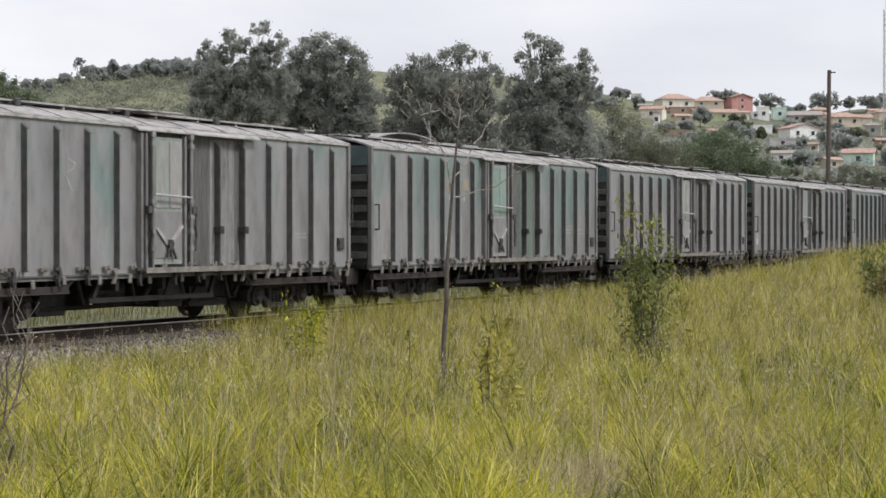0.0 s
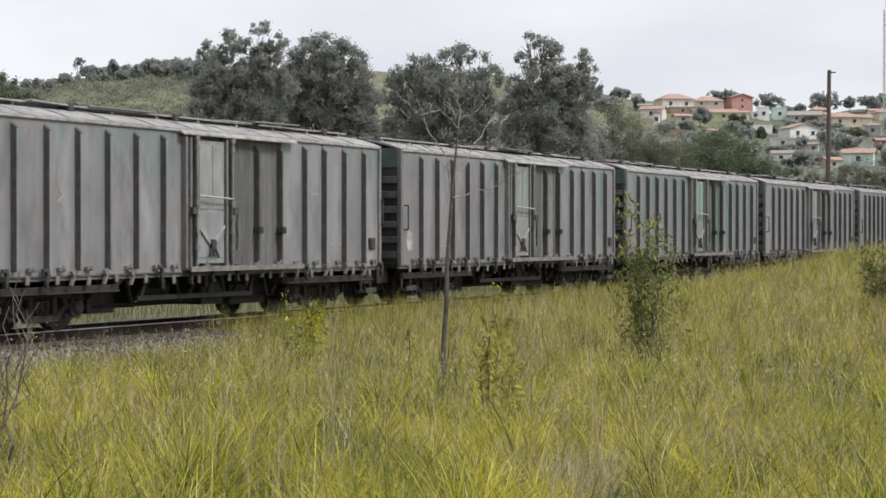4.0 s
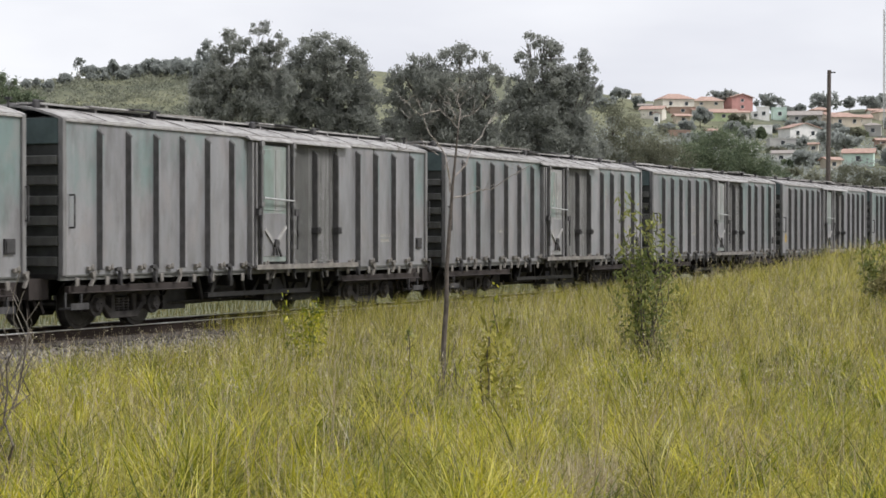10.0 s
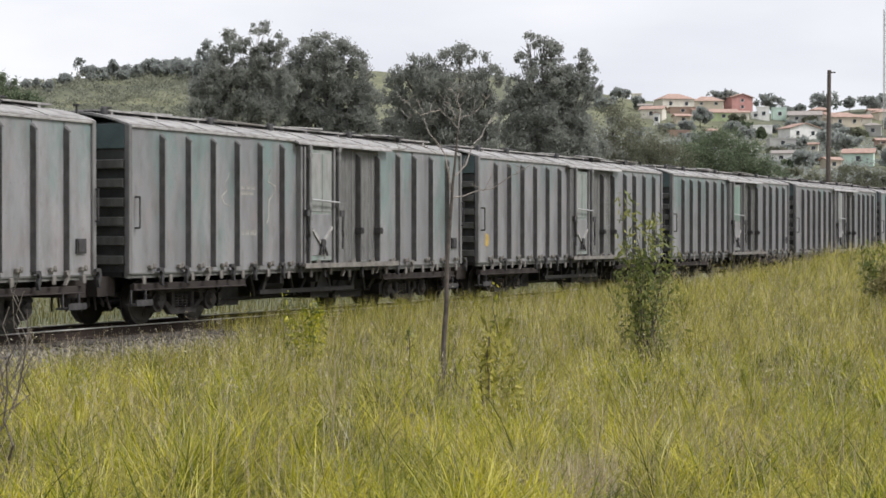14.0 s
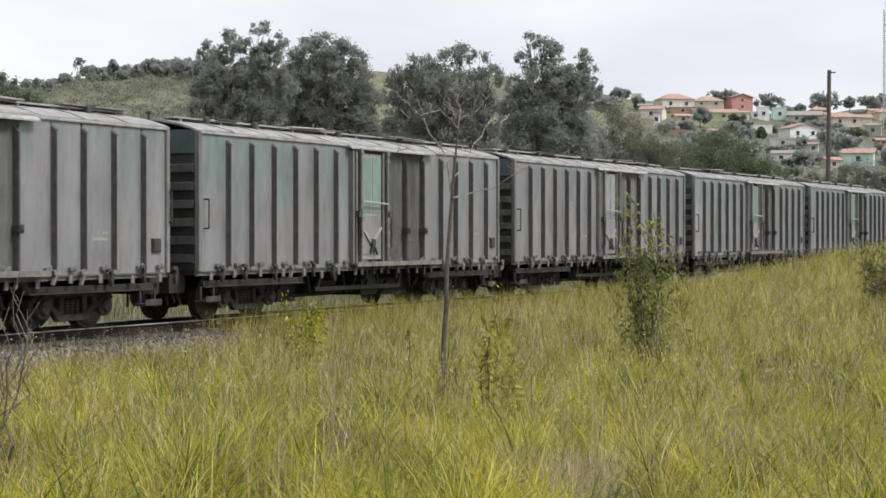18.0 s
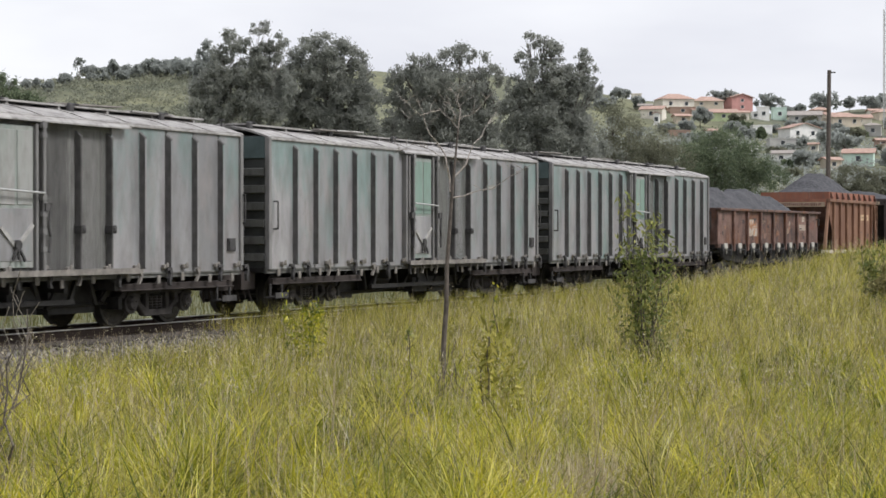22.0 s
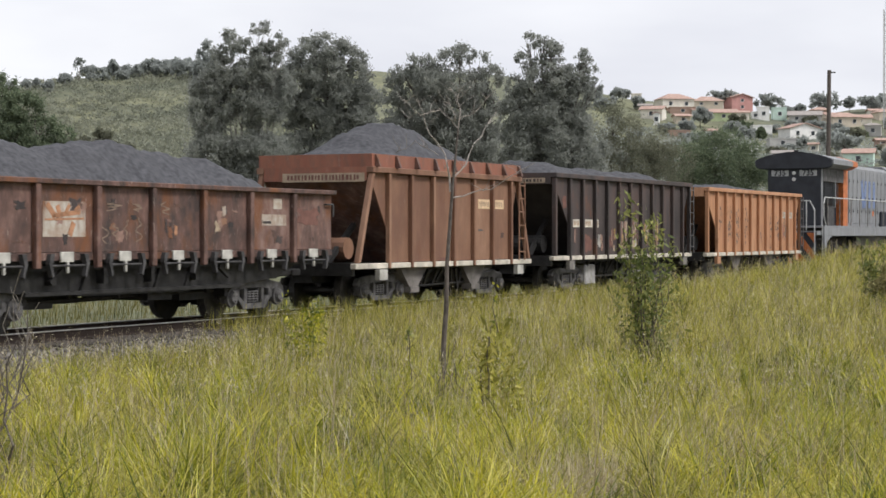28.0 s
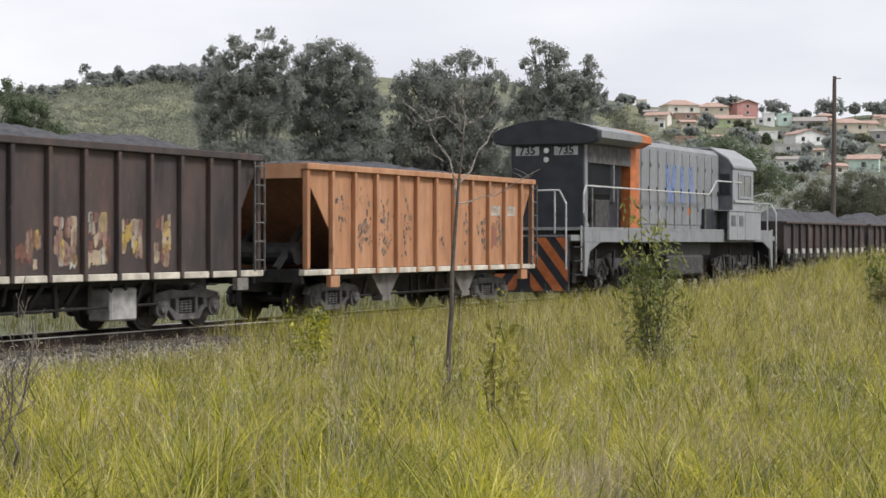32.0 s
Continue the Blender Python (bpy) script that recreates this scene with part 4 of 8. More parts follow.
def grey_wagon(u, seed, label, tint=0):
    r = random.Random(seed)
    PANEL, PANEL_END, PANEL_DOOR = PANELS[tint]
    w = wagon_at("covered_wagon", u, label, "freight wagon", "grey covered wagons in the train")
    put("body", BOX_CORE, w)
    put("roof", BOX_ROOF, w)
    put("eave_strip", FASCIA, w)
    for y in (-0.62, -0.41, -0.20):
        put("walkway_board", WALKBOARD, w, (0, y, r.uniform(-0.012, 0.012)), turn=(0, r.uniform(-0.06, 0.06), 0))
    for k in range(5):
        put("roof_clamp", CLAMP, w, (0.7 + 2.6 * k + r.uniform(-0.6, 0.6), 0, 0))
    for k in range(7):
        put("loose_plank", PLANKS[k % 3], w, (r.uniform(0.4, BOX_LEN - 2.0), r.uniform(-0.75, -0.5), r.uniform(0.235, 0.25)), turn=(r.uniform(-4, 4), r.uniform(-1.2, 1.2), r.uniform(-3, 3)))
    put("brake_staff", BRAKE_STAFF, w, (-0.12, 0, 0))
    put("end_top_panel", END_TOP, w, (0.05, 0, 0))
    for k in range(10):
        put("walkway_stand", STAND, w, (0.5 + k * 1.27, 0, 0))
    for k in range(4):
        put("roof_hatch", ROOF_HATCH, w, (1.8 + k * 2.9, 0, 0))
    if seed == 1:
        lift = [(2.3 + 0.35 * k, EAVE + 0.20 + 0.27 * math.sin(math.pi * k / 11) ** 0.8) for k in range(12)]
        bm = bmesh.new()
        extrude(bm, lift + [(a_, b_ - 0.02) for a_, b_ in lift[::-1]], "y", 0.02, 0.95)
        part("lifted_roof_sheet", bm, ROOF_GREY, w, "torn roof sheet bulging upwards")
        bm = bmesh.new()
        rod(bm, (4.85, -0.2, EAVE + 0.2), (4.85, -0.2, EAVE + 0.46), 0.018)
        rod(bm, (4.85, -0.2, EAVE + 0.46), (4.78, -0.2, EAVE + 0.75), 0.014)
        part("bent_rod", bm, BRACKET_PALE, w)
    put("end_wall", END_WALL, w, (0.05, 0, 0))
    put("end_wall", END_WALL, w, (BOX_LEN - 0.05, 0, 0), turn=(0, 0, 180))
    for k in range(6):
        put("end_rib", END_RIB, w, (0.05, 0, SILL + 0.10 + k * 0.31))
    put("corner_post", CORNER_POST, w)
    put("corner_post", CORNER_POST, w, (BOX_LEN - 0.09, 0, 0))
    put("side_panel", PANEL_END, w, (0.003, 0, 0))
    for x in RIB_X[:6]:
        put("side_panel", PANEL, w, (x, 0, 0))
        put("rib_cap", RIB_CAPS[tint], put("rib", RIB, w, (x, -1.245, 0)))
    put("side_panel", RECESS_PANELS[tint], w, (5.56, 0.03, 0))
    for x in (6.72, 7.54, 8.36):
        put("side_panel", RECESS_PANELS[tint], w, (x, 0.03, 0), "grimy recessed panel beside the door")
    put("side_panel", PANEL_DOOR, w, (8.60, 0, 0))
    for x in LOW_RIB_X:
        put("rib_bracket", RIB_LUMP, put("rib", FLAT_RIB, w, (x, -1.225, 0)))
    for x in RIB_X[6:]:
        put("side_panel", PANEL, w, (x - 0.08 if x == RIB_X[6] else x, 0, 0))
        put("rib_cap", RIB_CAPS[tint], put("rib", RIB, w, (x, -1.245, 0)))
    for x in RIB_X:
        put("rib", RIB, w, (x, 1.22, 0), turn=(0, 0, 180))
    put("side_sill", SIDE_SILL, w)
    d = put("door", DOOR, w, (5.72, 0, 0), "sliding door in faded green paint")
    for me in TEAL_PANELS if tint in (2, 3) or seed == 9 else DOOR_PANELS:
        put("door_panel", me, d)
    put("door_panel", DOOR_SHEET, d)
    put("door_bar", DOOR_BAR, d)
    put("door_latch", DOOR_LATCH, d)
    put("door_catch", DOOR_CATCH, d)
    for x in (5.37, 5.50, 5.68, 6.62, 6.80):
        put("door_post", GUIDE_POST, w, (x, 0, 0))
    for x in (5.60, 6.71):
        g = put("door_lock_rod", GUIDE_ROD, w, (x, 0, 0))
        put("door_lock", GUIDE_LOCK, g, (0.05 if x > 6 else -0.12, 0, 0))
    put("door_hood", DOOR_HOOD, w)
    put("door_rail", DOOR_RAIL, w)
    for k in range(16):
        put("lashing_plate", LASH_PLATE, w, (0.35 + 0.78 * k + r.uniform(-0.1, 0.1), 0, r.uniform(-0.03, 0.04)), turn=(0, r.uniform(-8, 8), 0))
        put("lashing_hook", r.choice(HOOKS), w, (0.72 + 0.78 * k + r.uniform(-0.12, 0.12), 0, r.uniform(-0.03, 0.03)), turn=(0, r.uniform(-5, 5), 0))
        put("lashing_ring", LASH_RING, w, (0.55 + 0.78 * k + r.uniform(-0.15, 0.15), 0, 0))
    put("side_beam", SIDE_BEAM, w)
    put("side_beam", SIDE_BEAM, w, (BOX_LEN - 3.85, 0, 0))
    put("grab_rail", GRAB, w, (BOX_LEN - 0.03, 0, 0.1))
    put("grab_rail", GRAB, w, (0.22, 0, 0))
    put("card_holder", TAG_BOX, w, (BOX_LEN - 0.36, 0, 0))
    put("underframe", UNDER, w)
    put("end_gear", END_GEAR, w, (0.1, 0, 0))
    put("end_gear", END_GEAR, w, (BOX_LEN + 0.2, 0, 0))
    put("step", STEP, w)
    put("step", STEP, w, (BOX_LEN - 0.9, 0, 0))
    put("coupler", COUPLER, w, (-0.25, 0, 0.72))
    put("coupler", COUPLER, w, (BOX_LEN + 0.25, 0, 0.72), turn=(0, 0, 180))
    bogie(w, 2.1, u, True)
    bogie(w, BOX_LEN - 2.1, u, True)
    for kind, x, z, mw, mh, q in MARKS.get(seed, ()):
        code = seed * 31 + int(x * 10)
        if kind == "text":
            lettering(w, x, z, mw, mh, q, code, WHITE_MARK)
        elif kind == "chevron":
            bm = bmesh.new()
            bar(bm, (-mw / 2, 0, -mh / 2), (0, 0, mh / 2), 0.004, 0.022)
            bar(bm, (0, 0, mh / 2), (mw / 2, 0, -mh / 4), 0.004, 0.022)
            part("chalk_chevron", bm, WHITE_MARK, w, "faint white chalk chevron", (x, q, z))
        elif kind == "scrawl":
            put("worn_scrawl", scrawl_mesh(mw, mh, code, WHITE_MARK), w, (x, -1.259, z), "faint white scrawl")
        else:
            put("worn_marking", blotch_mesh(mw, mh, code, q, 0.45, 22), w, (x, -1.257, z), "patch of faded paint")
    return w


N_BOX = 13
for n in range(N_BOX):
    tint = {1: 2, 4: 2, 7: 1, 9: 1, 11: 3, 12: 3}.get(n, 0)
    grey_wagon(FIRST + PITCH * n, n, ("dusty grey ribbed covered wagon with a sliding door", "grey-green ribbed covered wagon with a sliding door",
                                      "worn teal and grey ribbed covered wagon with sliding door", "pale grey-green ribbed covered wagon with a sliding door")[tint], tint)


# ---- heaps of ore ----
def heap_mesh(length, half, base_z, profile, seed, mat=None):
    """A lumpy heap: profile gives the crest's height along the length."""
    nx, ny = 90, 22
    xs = np.linspace(0, length, nx)
    ys = np.linspace(-half, half, ny)
    gx, gy = np.meshgrid(xs, ys, indexing="ij")
    crest = np.interp(gx / length, [p[0] for p in profile], [p[1] for p in profile])
    edge = np.clip(1 - np.abs(gy) / half, 0, 1)
    z = base_z + crest * np.minimum(1, edge * 1.35) ** 0.9
    z = z + rolling(gx, gy, 1.6, seed) * 0.08 * np.minimum(1, edge * 3) + rolling(gx, gy, 0.5, seed + 1) * 0.035
    z = z + np.random.RandomState(seed).uniform(-0.018, 0.018, z.shape)
    v = np.stack([gx, gy, z], 2).reshape(-1, 3)
    i, j = np.meshgrid(np.arange(nx - 1), np.arange(ny - 1), indexing="ij")
    a = (i * ny + j).ravel()
    f = np.stack([a, a + ny, a + ny + 1, a + 1], 1)
    return mesh_np("ore_load", v, f, mat or ORE, True)


# ---- low rust-brown gondola ----
def gondola(u, length, top, ribs, label, seed, mat, heap, patches=()):
    w = wagon_at("gondola_wagon", u, label, "freight wagon")
    floor_z = 1.22
    pitch = length / ribs
    pan = mesh_of("side_panel", boxes((0.0, pitch - 0.004, -1.29, -1.26, floor_z + 0.02, top - 0.08)), mat, bevel=0.006)
    rib = mesh_of("rib", boxes((-0.06, 0.06, -1.385, -1.29, floor_z - 0.22, top - 0.08)), mat, bevel=0.012)
    for k in range(ribs):
        put("side_panel", pan, w, (k * pitch, 0, 0))
    for k in range(1, ribs):
        put("rib", rib, w, (k * pitch, 0, 0))
    part("top_rail", boxes((-0.02, length + 0.02, -1.40, -1.22, top - 0.085, top)), mat, w, bevel=0.012)
    part("top_rail", boxes((-0.02, length + 0.02, 1.22, 1.36, top - 0.085, top)), mat, w)
    part("far_side", boxes((0, length, 1.25, 1.29, floor_z, top - 0.085)), mat, w)
    part("end_wall", boxes((0.0, 0.06, -1.25, 1.25, floor_z, top)), mat, w)
    part("end_wall", boxes((length - 0.06, length, -1.25, 1.25, floor_z, top)), mat, w)
    part("floor", boxes((0.06, length - 0.06, -1.25, 1.25, floor_z - 0.15, floor_z)), DARK_STEEL, w)
    part("side_sill", boxes((0, length, -1.30, -1.20, floor_z - 0.10, floor_z + 0.016)), mat, w)
    flap = mesh_of("hinge_plate", boxes((-0.16, 0.16, -1.335, -1.30, floor_z - 0.13, floor_z + 0.03), (-0.03, 0.03, -1.35, -1.31, floor_z - 0.30, floor_z - 0.12)), WHITE_MARK, bevel=0.008)
    bm = bmesh.new()
    for s in (-1, 1):
        rod(bm, (s * 0.42, -1.34, floor_z - 0.18), (0, -1.34, floor_z - 0.18), 0.018)
        extrude(bm, [(s * 0.36, floor_z), (s * 0.46, floor_z), (s * 0.50, floor_z - 0.15), (s * 0.42, floor_z - 0.36), (s * 0.38, floor_z - 0.34), (s * 0.42, floor_z - 0.16)], "y", -1.38, -1.30)
    clamp = mesh_of("door_clamp", bm, BOGIE_STEEL)
    for k in range(ribs):
        put("hinge_plate", flap, w, ((k + 0.5) * pitch, 0, 0), "white painted hinge plate")
        put("door_clamp", clamp, w, ((k + 0.5) * pitch, 0, 0))
    for x0, x1, z0, z1, m in patches:
        part("paint_patch", boxes((x0, x1, -1.2935, -1.29, z0, z1)), m, w, "worn pale paint patch")
    bm = bmesh.new()
    rod(bm, (length - 0.28, -1.34, top - 0.27), (length - 0.02, -1.34, top - 0.27), 0.018)
    rod(bm, (length - 0.02, -1.34, top - 0.27), (length - 0.02, -1.34, top - 0.5), 0.018)
    rod(bm, (length - 0.28, -1.34, top - 0.27), (length - 0.28, -1.29, top - 0.27), 0.018)
    part("grab_rail", bm, BOGIE_STEEL, w)
    put("ore_load", heap_mesh(length - 0.12, 1.23, top - 0.25, heap, seed), w, (0.06, 0, 0), "heaped dark grey ore load")
    bm = bmesh.new()
    extrude(bm, [(0.6, floor_z - 0.1), (length - 0.6, floor_z - 0.1), (length - 1.5, 0.74), (length - 3.2, 0.60), (3.2, 0.60), (1.5, 0.74)], "y", -1.05, -0.97)
    box(bm, 3.0, length - 3.0, -1.13, -0.96, 0.58, 0.64)
    part("belly_plate", bm, DARK_STEEL, w)
    bmu = underframe_mesh(length)
    put("underframe", bmu, w, (0, 0, 0.12))
    put("step", STEP, w)
    put("coupler", COUPLER, w, (-0.25, 0, 0.72))
    put("coupler", COUPLER, w, (length + 0.25, 0, 0.72), turn=(0, 0, 180))
    bogie(w, 2.2, u)
    bogie(w, length - 2.2, u)
    return w


rust_gondola = gondola(192.75, 12.0, 2.36, 8, "rust-brown low gondola wagon heaped with dark grey ore", 21, RUSTY,
        [(0, 0.15), (0.1, 0.6), (0.25, 0.95), (0.36, 0.75), (0.5, 0.95), (0.66, 0.8), (0.8, 0.75), (0.93, 0.2), (1, 0.1)],
        [(3.2, 4.25, 1.48, 2.02, SCRATCHED_WHITE), (9.85, 10.15, 1.98, 2.17, SCRATCHED_WHITE), (9.45, 10.3, 1.68, 1.88, SCRATCHED_WHITE)])


# ---- ore hoppers ----
def hopper(u, length, top, sill, ribs, mat, rim, label, seed, heap, ladder_end=True, white=True, slope=1.15, deep_rim=0.0, inset=0.0, sheet=None, plates=None, chutes=True):
    """An open hopper with sloped ends, ribbed sides and a pale sill."""
    w = wagon_at("hopper_wagon", u, label, "freight wagon")
    z0 = sill + 0.13
    zt = top - 0.12 - deep_rim
    first, last = 1.0 + inset * 0.6, length - 0.75 - inset * 0.6
    pitch = (last - first) / (ribs - 1)
    pan = mesh_of("side_panel", boxes((0.0, pitch - 0.004, -1.25, -1.225, z0, zt)), mat, bevel=0.005)
    rib = mesh_of("rib", boxes((-0.045, 0.045, -1.345, -1.25, sill + 0.01, zt)), mat, bevel=0.01)
    for k in range(ribs):
        x = first + k * pitch
        if k < ribs - 1:
            put("side_panel", pan, w, (x, 0, 0))
        put("rib", rib, w, (x, 0, 0))
    # sloping corner plates, near and far
    for sy in (-1.25, 1.225):
        bm = bmesh.new()
        extrude(bm, [(inset, zt), (first, zt), (first, zt - slope), (inset + 0.06, zt - 0.1)], "y", sy, sy + 0.025)
        part("corner_plate", bm, mat, w)
        bm = bmesh.new()
        extrude(bm, [(length - inset, zt), (last, zt), (last, zt - slope), (length - inset - 0.06, zt - 0.1)], "y", sy, sy + 0.025)
        part("corner_plate", bm, mat, w)
    part("far_side", boxes((first, last, 1.22, 1.25, z0, zt)), mat, w)
    # slope sheets, in paint darker than the sides for the shadow below them
    bm = bmesh.new()
    extrude(bm, [(inset + 0.02, zt), (inset + 0.08, zt), (first + 1.6, z0 + 0.1), (first + 1.5, z0)], "y", -1.22, 1.22)
    part("slope_sheet", bm, sheet or SOOT_SHADE, w)
    bm = bmesh.new()
    extrude(bm, [(length - inset - 0.02, zt), (length - inset - 0.08, zt), (last - 1.6, z0 + 0.1), (last - 1.5, z0)], "y", -1.22, 1.22)
    part("slope_sheet", bm, sheet or SOOT_SHADE, w)
    # rim
    part("top_rail", boxes((inset - 0.02, length - inset + 0.02, -1.36, -1.20, zt, zt + 0.12)), mat, w, bevel=0.012)
    part("top_rail", boxes((inset - 0.02, length - inset + 0.02, 1.20, 1.36, zt, zt + 0.12)), mat, w)
    for x in (inset, length - inset - 0.12):
        part("end_rail", boxes((x, x + 0.12, -1.20, 1.20, zt - 0.16, zt + 0.12)), rim, w)
    if deep_rim:
        part("side_board", boxes((inset, length - inset, -1.32, -1.28, zt + 0.12, top)), rim, w)
        part("side_board", boxes((inset, length - inset, 1.28, 1.32, zt + 0.12, top)), rim, w)
        part("end_board", boxes((inset, inset + 0.04, -1.28, 1.28, zt + 0.12, top)), rim, w)
        part("end_board", boxes((length - inset - 0.04, length - inset, -1.28, 1.28, zt + 0.12, top)), rim, w)
        # Stays in rust paint darker than the boards, for their shaded sides.
        bm = bmesh.new()
        extrude(bm, [(-1.32, zt + 0.12), (-1.45, zt + 0.12), (-1.36, top - 0.01), (-1.32, top - 0.01)], "x", -0.035, 0.035)
        stay = mesh_of("board_stay", bm, RUSTY, bevel=0.006)
        for k in range(9):
            put("board_stay", stay, w, (inset + 0.15 + k * (length - 2 * inset - 0.3) / 8, 0, 0))
    # sills, posts and braces
    part("side_sill", boxes((-0.05, length + 0.1, -1.31, -1.18, sill + 0.01, sill + 0.12)), SILL_WHITE if white else mat, w, "dirty white painted sill", bevel=0.01)
    part("side_sill", boxes((-0.05, length + 0.1, 1.18, 1.345, sill, sill + 0.13)), mat, w)
    for x in (0.02, length - 0.13):
        for sy in (-1.33, 1.22):
            lean = inset if x < 1 else -inset
            bm = bmesh.new()
            extrude(bm, [(x, z0), (x + 0.11, z0), (x + 0.11 + lean, zt), (x + lean, zt)], "y", sy, sy + 0.11)
            part("corner_post", bm, mat, w, bevel=0.01)
    for x in (0.0, length - 0.1):
        part("end_sill", boxes((x, x + 0.1, -1.2, 1.2, sill - 0.12, sill + 0.13)), DARK_STEEL, w)
    for sy in (-0.55, 0.55):
        for x0, x1 in ((0.15, 1.25), (length - 0.15, length - 1.25)):
            bm = bmesh.new()
            bar(bm, (x0, sy, z0), (x1, sy, zt - slope * 0.9), 0.10, 0.10)
            part("brace", bm, DARK_STEEL, w)
    part("sill_plate", boxes((0.85, 1.2, -1.36, -1.26, sill - 0.22, sill - 0.005)), plates or (WHITE_MARK if white else mat), w)
    part("sill_plate", boxes((length - 0.85, length - 0.5, -1.36, -1.26, sill - 0.22, sill - 0.005)), plates or (WHITE_MARK if white else mat), w)
    if ladder_end:
        bm = bmesh.new()
        lx = length - 0.02 - inset * 0.85
        for x in (lx - 0.32, lx):
            rod(bm, (x, -1.40, sill + 0.1), (x, -1.40, zt), 0.02)
        for k in range(6):
            z = sill + 0.3 + k * (zt - sill - 0.3) / 5.3
            rod(bm, (lx - 0.32, -1.40, z), (lx, -1.40, z), 0.015)
        part("ladder", bm, mat if inset else BOGIE_DUST, w)
    # discharge chutes below
    for xc in (length * 0.33, length * 0.68) if chutes else ():
        bm = bmesh.new()
        extrude(bm, [(xc - 0.62, sill), (xc + 0.62, sill), (xc + 0.17, 0.40), (xc - 0.17, 0.40)], "y", -1.12, 0.85)
        box(bm, xc - 0.2, xc + 0.2, -1.15, -0.9, 0.30, 0.42)
        part("discharge_chute", bm, CHUTE, w, "dusty grey discharge chute")
    rg_ = random.Random(seed)
    if not chutes:
        for xc in (3.05, 6.75):
            part("air_tank_box", boxes((xc - 0.36, xc + 0.36, -1.05, -0.6, 0.22, sill - 0.12)), LATCH_STEEL, w, "dusty grey box below the sill", bevel=0.03)
        bm = bmesh.new()
        rod(bm, (4.3, -0.6, 0.58), (5.5, -0.6, 0.58), 0.2, 14)
        part("air_reservoir", bm, DARK_STEEL, w)
    for k in range(12):
        bm = bmesh.new()
        x = 2.9 + k * (length - 5.8) / 11 + rg_.uniform(-0.1, 0.1)
        bar(bm, (x, -1.05, sill - 0.05), (x + rg_.uniform(-0.3, 0.3), -0.95, rg_.uniform(0.32, 0.6)), 0.05, rg_.uniform(0.04, 0.09))
        part("brake_hanger", bm, DARK_STEEL, w)
    bm = bmesh.new()
    rod(bm, (2.7, -0.98, 0.42), (length - 2.7, -0.98, 0.46), 0.025)
    part("brake_rod", bm, DARK_STEEL, w)
    bm = bmesh.new()
    extrude(bm, [(1.3, sill), (length - 1.3, sill), (length - 3.0, 0.46), (3.0, 0.46)], "y", -0.55, 0.55)
    part("hopper_belly", bm, DARK_STEEL, w)
    part("underframe", boxes((0.1, length - 0.1, -0.22, 0.22, 0.55, sill + 0.1), (1.5, length - 1.5, -1.0, 1.0, sill - 0.08, sill + 0.1)), DARK_STEEL, w)
    bm = bmesh.new()
    rod(bm, (0.75, -0.7, sill + 0.42), (0.75, 0.5, sill + 0.42), 0.22, 14)
    part("brake_reservoir", bm, mat if inset else DARK_STEEL, w)
    part("deck_plate", boxes((0.1, 1.6, -1.15, 1.15, sill + 0.05, sill + 0.12)), DARK_STEEL, w)
    put("ore_load", heap_mesh(length - 2 * inset - 0.2, 1.22, zt + 0.06 + deep_rim * 0.7, heap, seed), w, (inset + 0.1, 0, 0), "heaped dark grey ore load")
    put("coupler", COUPLER, w, (-0.3, 0, 0.72))
    put("coupler", COUPLER, w, (length + 0.3, 0, 0.72), turn=(0, 0, 180))
    bogie(w, 1.75, u)
    bogie(w, length - 1.75, u)
    return w


tall_hopper = hopper(205.75, 8.6, 3.14, 0.82, 7, TALL_RUST, TALL_RIM, "tall faded red-brown ore hopper with a high heap of grey ore", 31,
       [(0, 0.03), (0.14, 0.42), (0.3, 0.82), (0.43, 0.92), (0.62, 0.62), (0.85, 0.2), (1, 0.02)], deep_rim=0.26, inset=0.6, sheet=RUSTY)
dark_hopper = hopper(215.9, 10.5, 3.05, 0.87, 11, DARK_BROWN, DARK_BROWN, "sooty dark brown ore hopper with scrawled paint along its side", 41,
       [(0, 0.02), (0.08, 0.42), (0.18, 0.36), (0.3, 0.24), (0.45, 0.32), (0.6, 0.2), (0.78, 0.36), (1, 0.02)], chutes=False, plates=BRACKET)
orange_hopper = hopper(228.0, 10.7, 2.97, 0.85, 11, ORANGE, ORANGE, "faded orange ore hopper with peeling paint and white sill", 51,
       [(0, 0.05), (0.2, 0.16), (0.45, 0.24), (0.7, 0.14), (1, 0.02)], sheet=BURNT_ORANGE, plates=ORANGE)


# ---- markings and scuffs on the hoppers ----
LETTERING = "worn white lettering"


def marks_on(wagon, rows):
    for x, z, mw, mh, m, what in rows:
        code = int(x * 37 + z * 11)
        lettered = what == LETTERING
        me = mesh_of("worn_marking", boxes((-mw / 2, mw / 2, -0.004, 0.0, -mh / 2, mh / 2)), m) if lettered else blotch_mesh(mw, mh, code, m, 0.45, 20)
        board = put("worn_marking", me, wagon, (x, -1.252, z), what)
        if lettered:
            figures_on(board, mw * 0.86, mh * 0.9, code + 3, FIGURE_TAN, (0, -0.0045, 0))


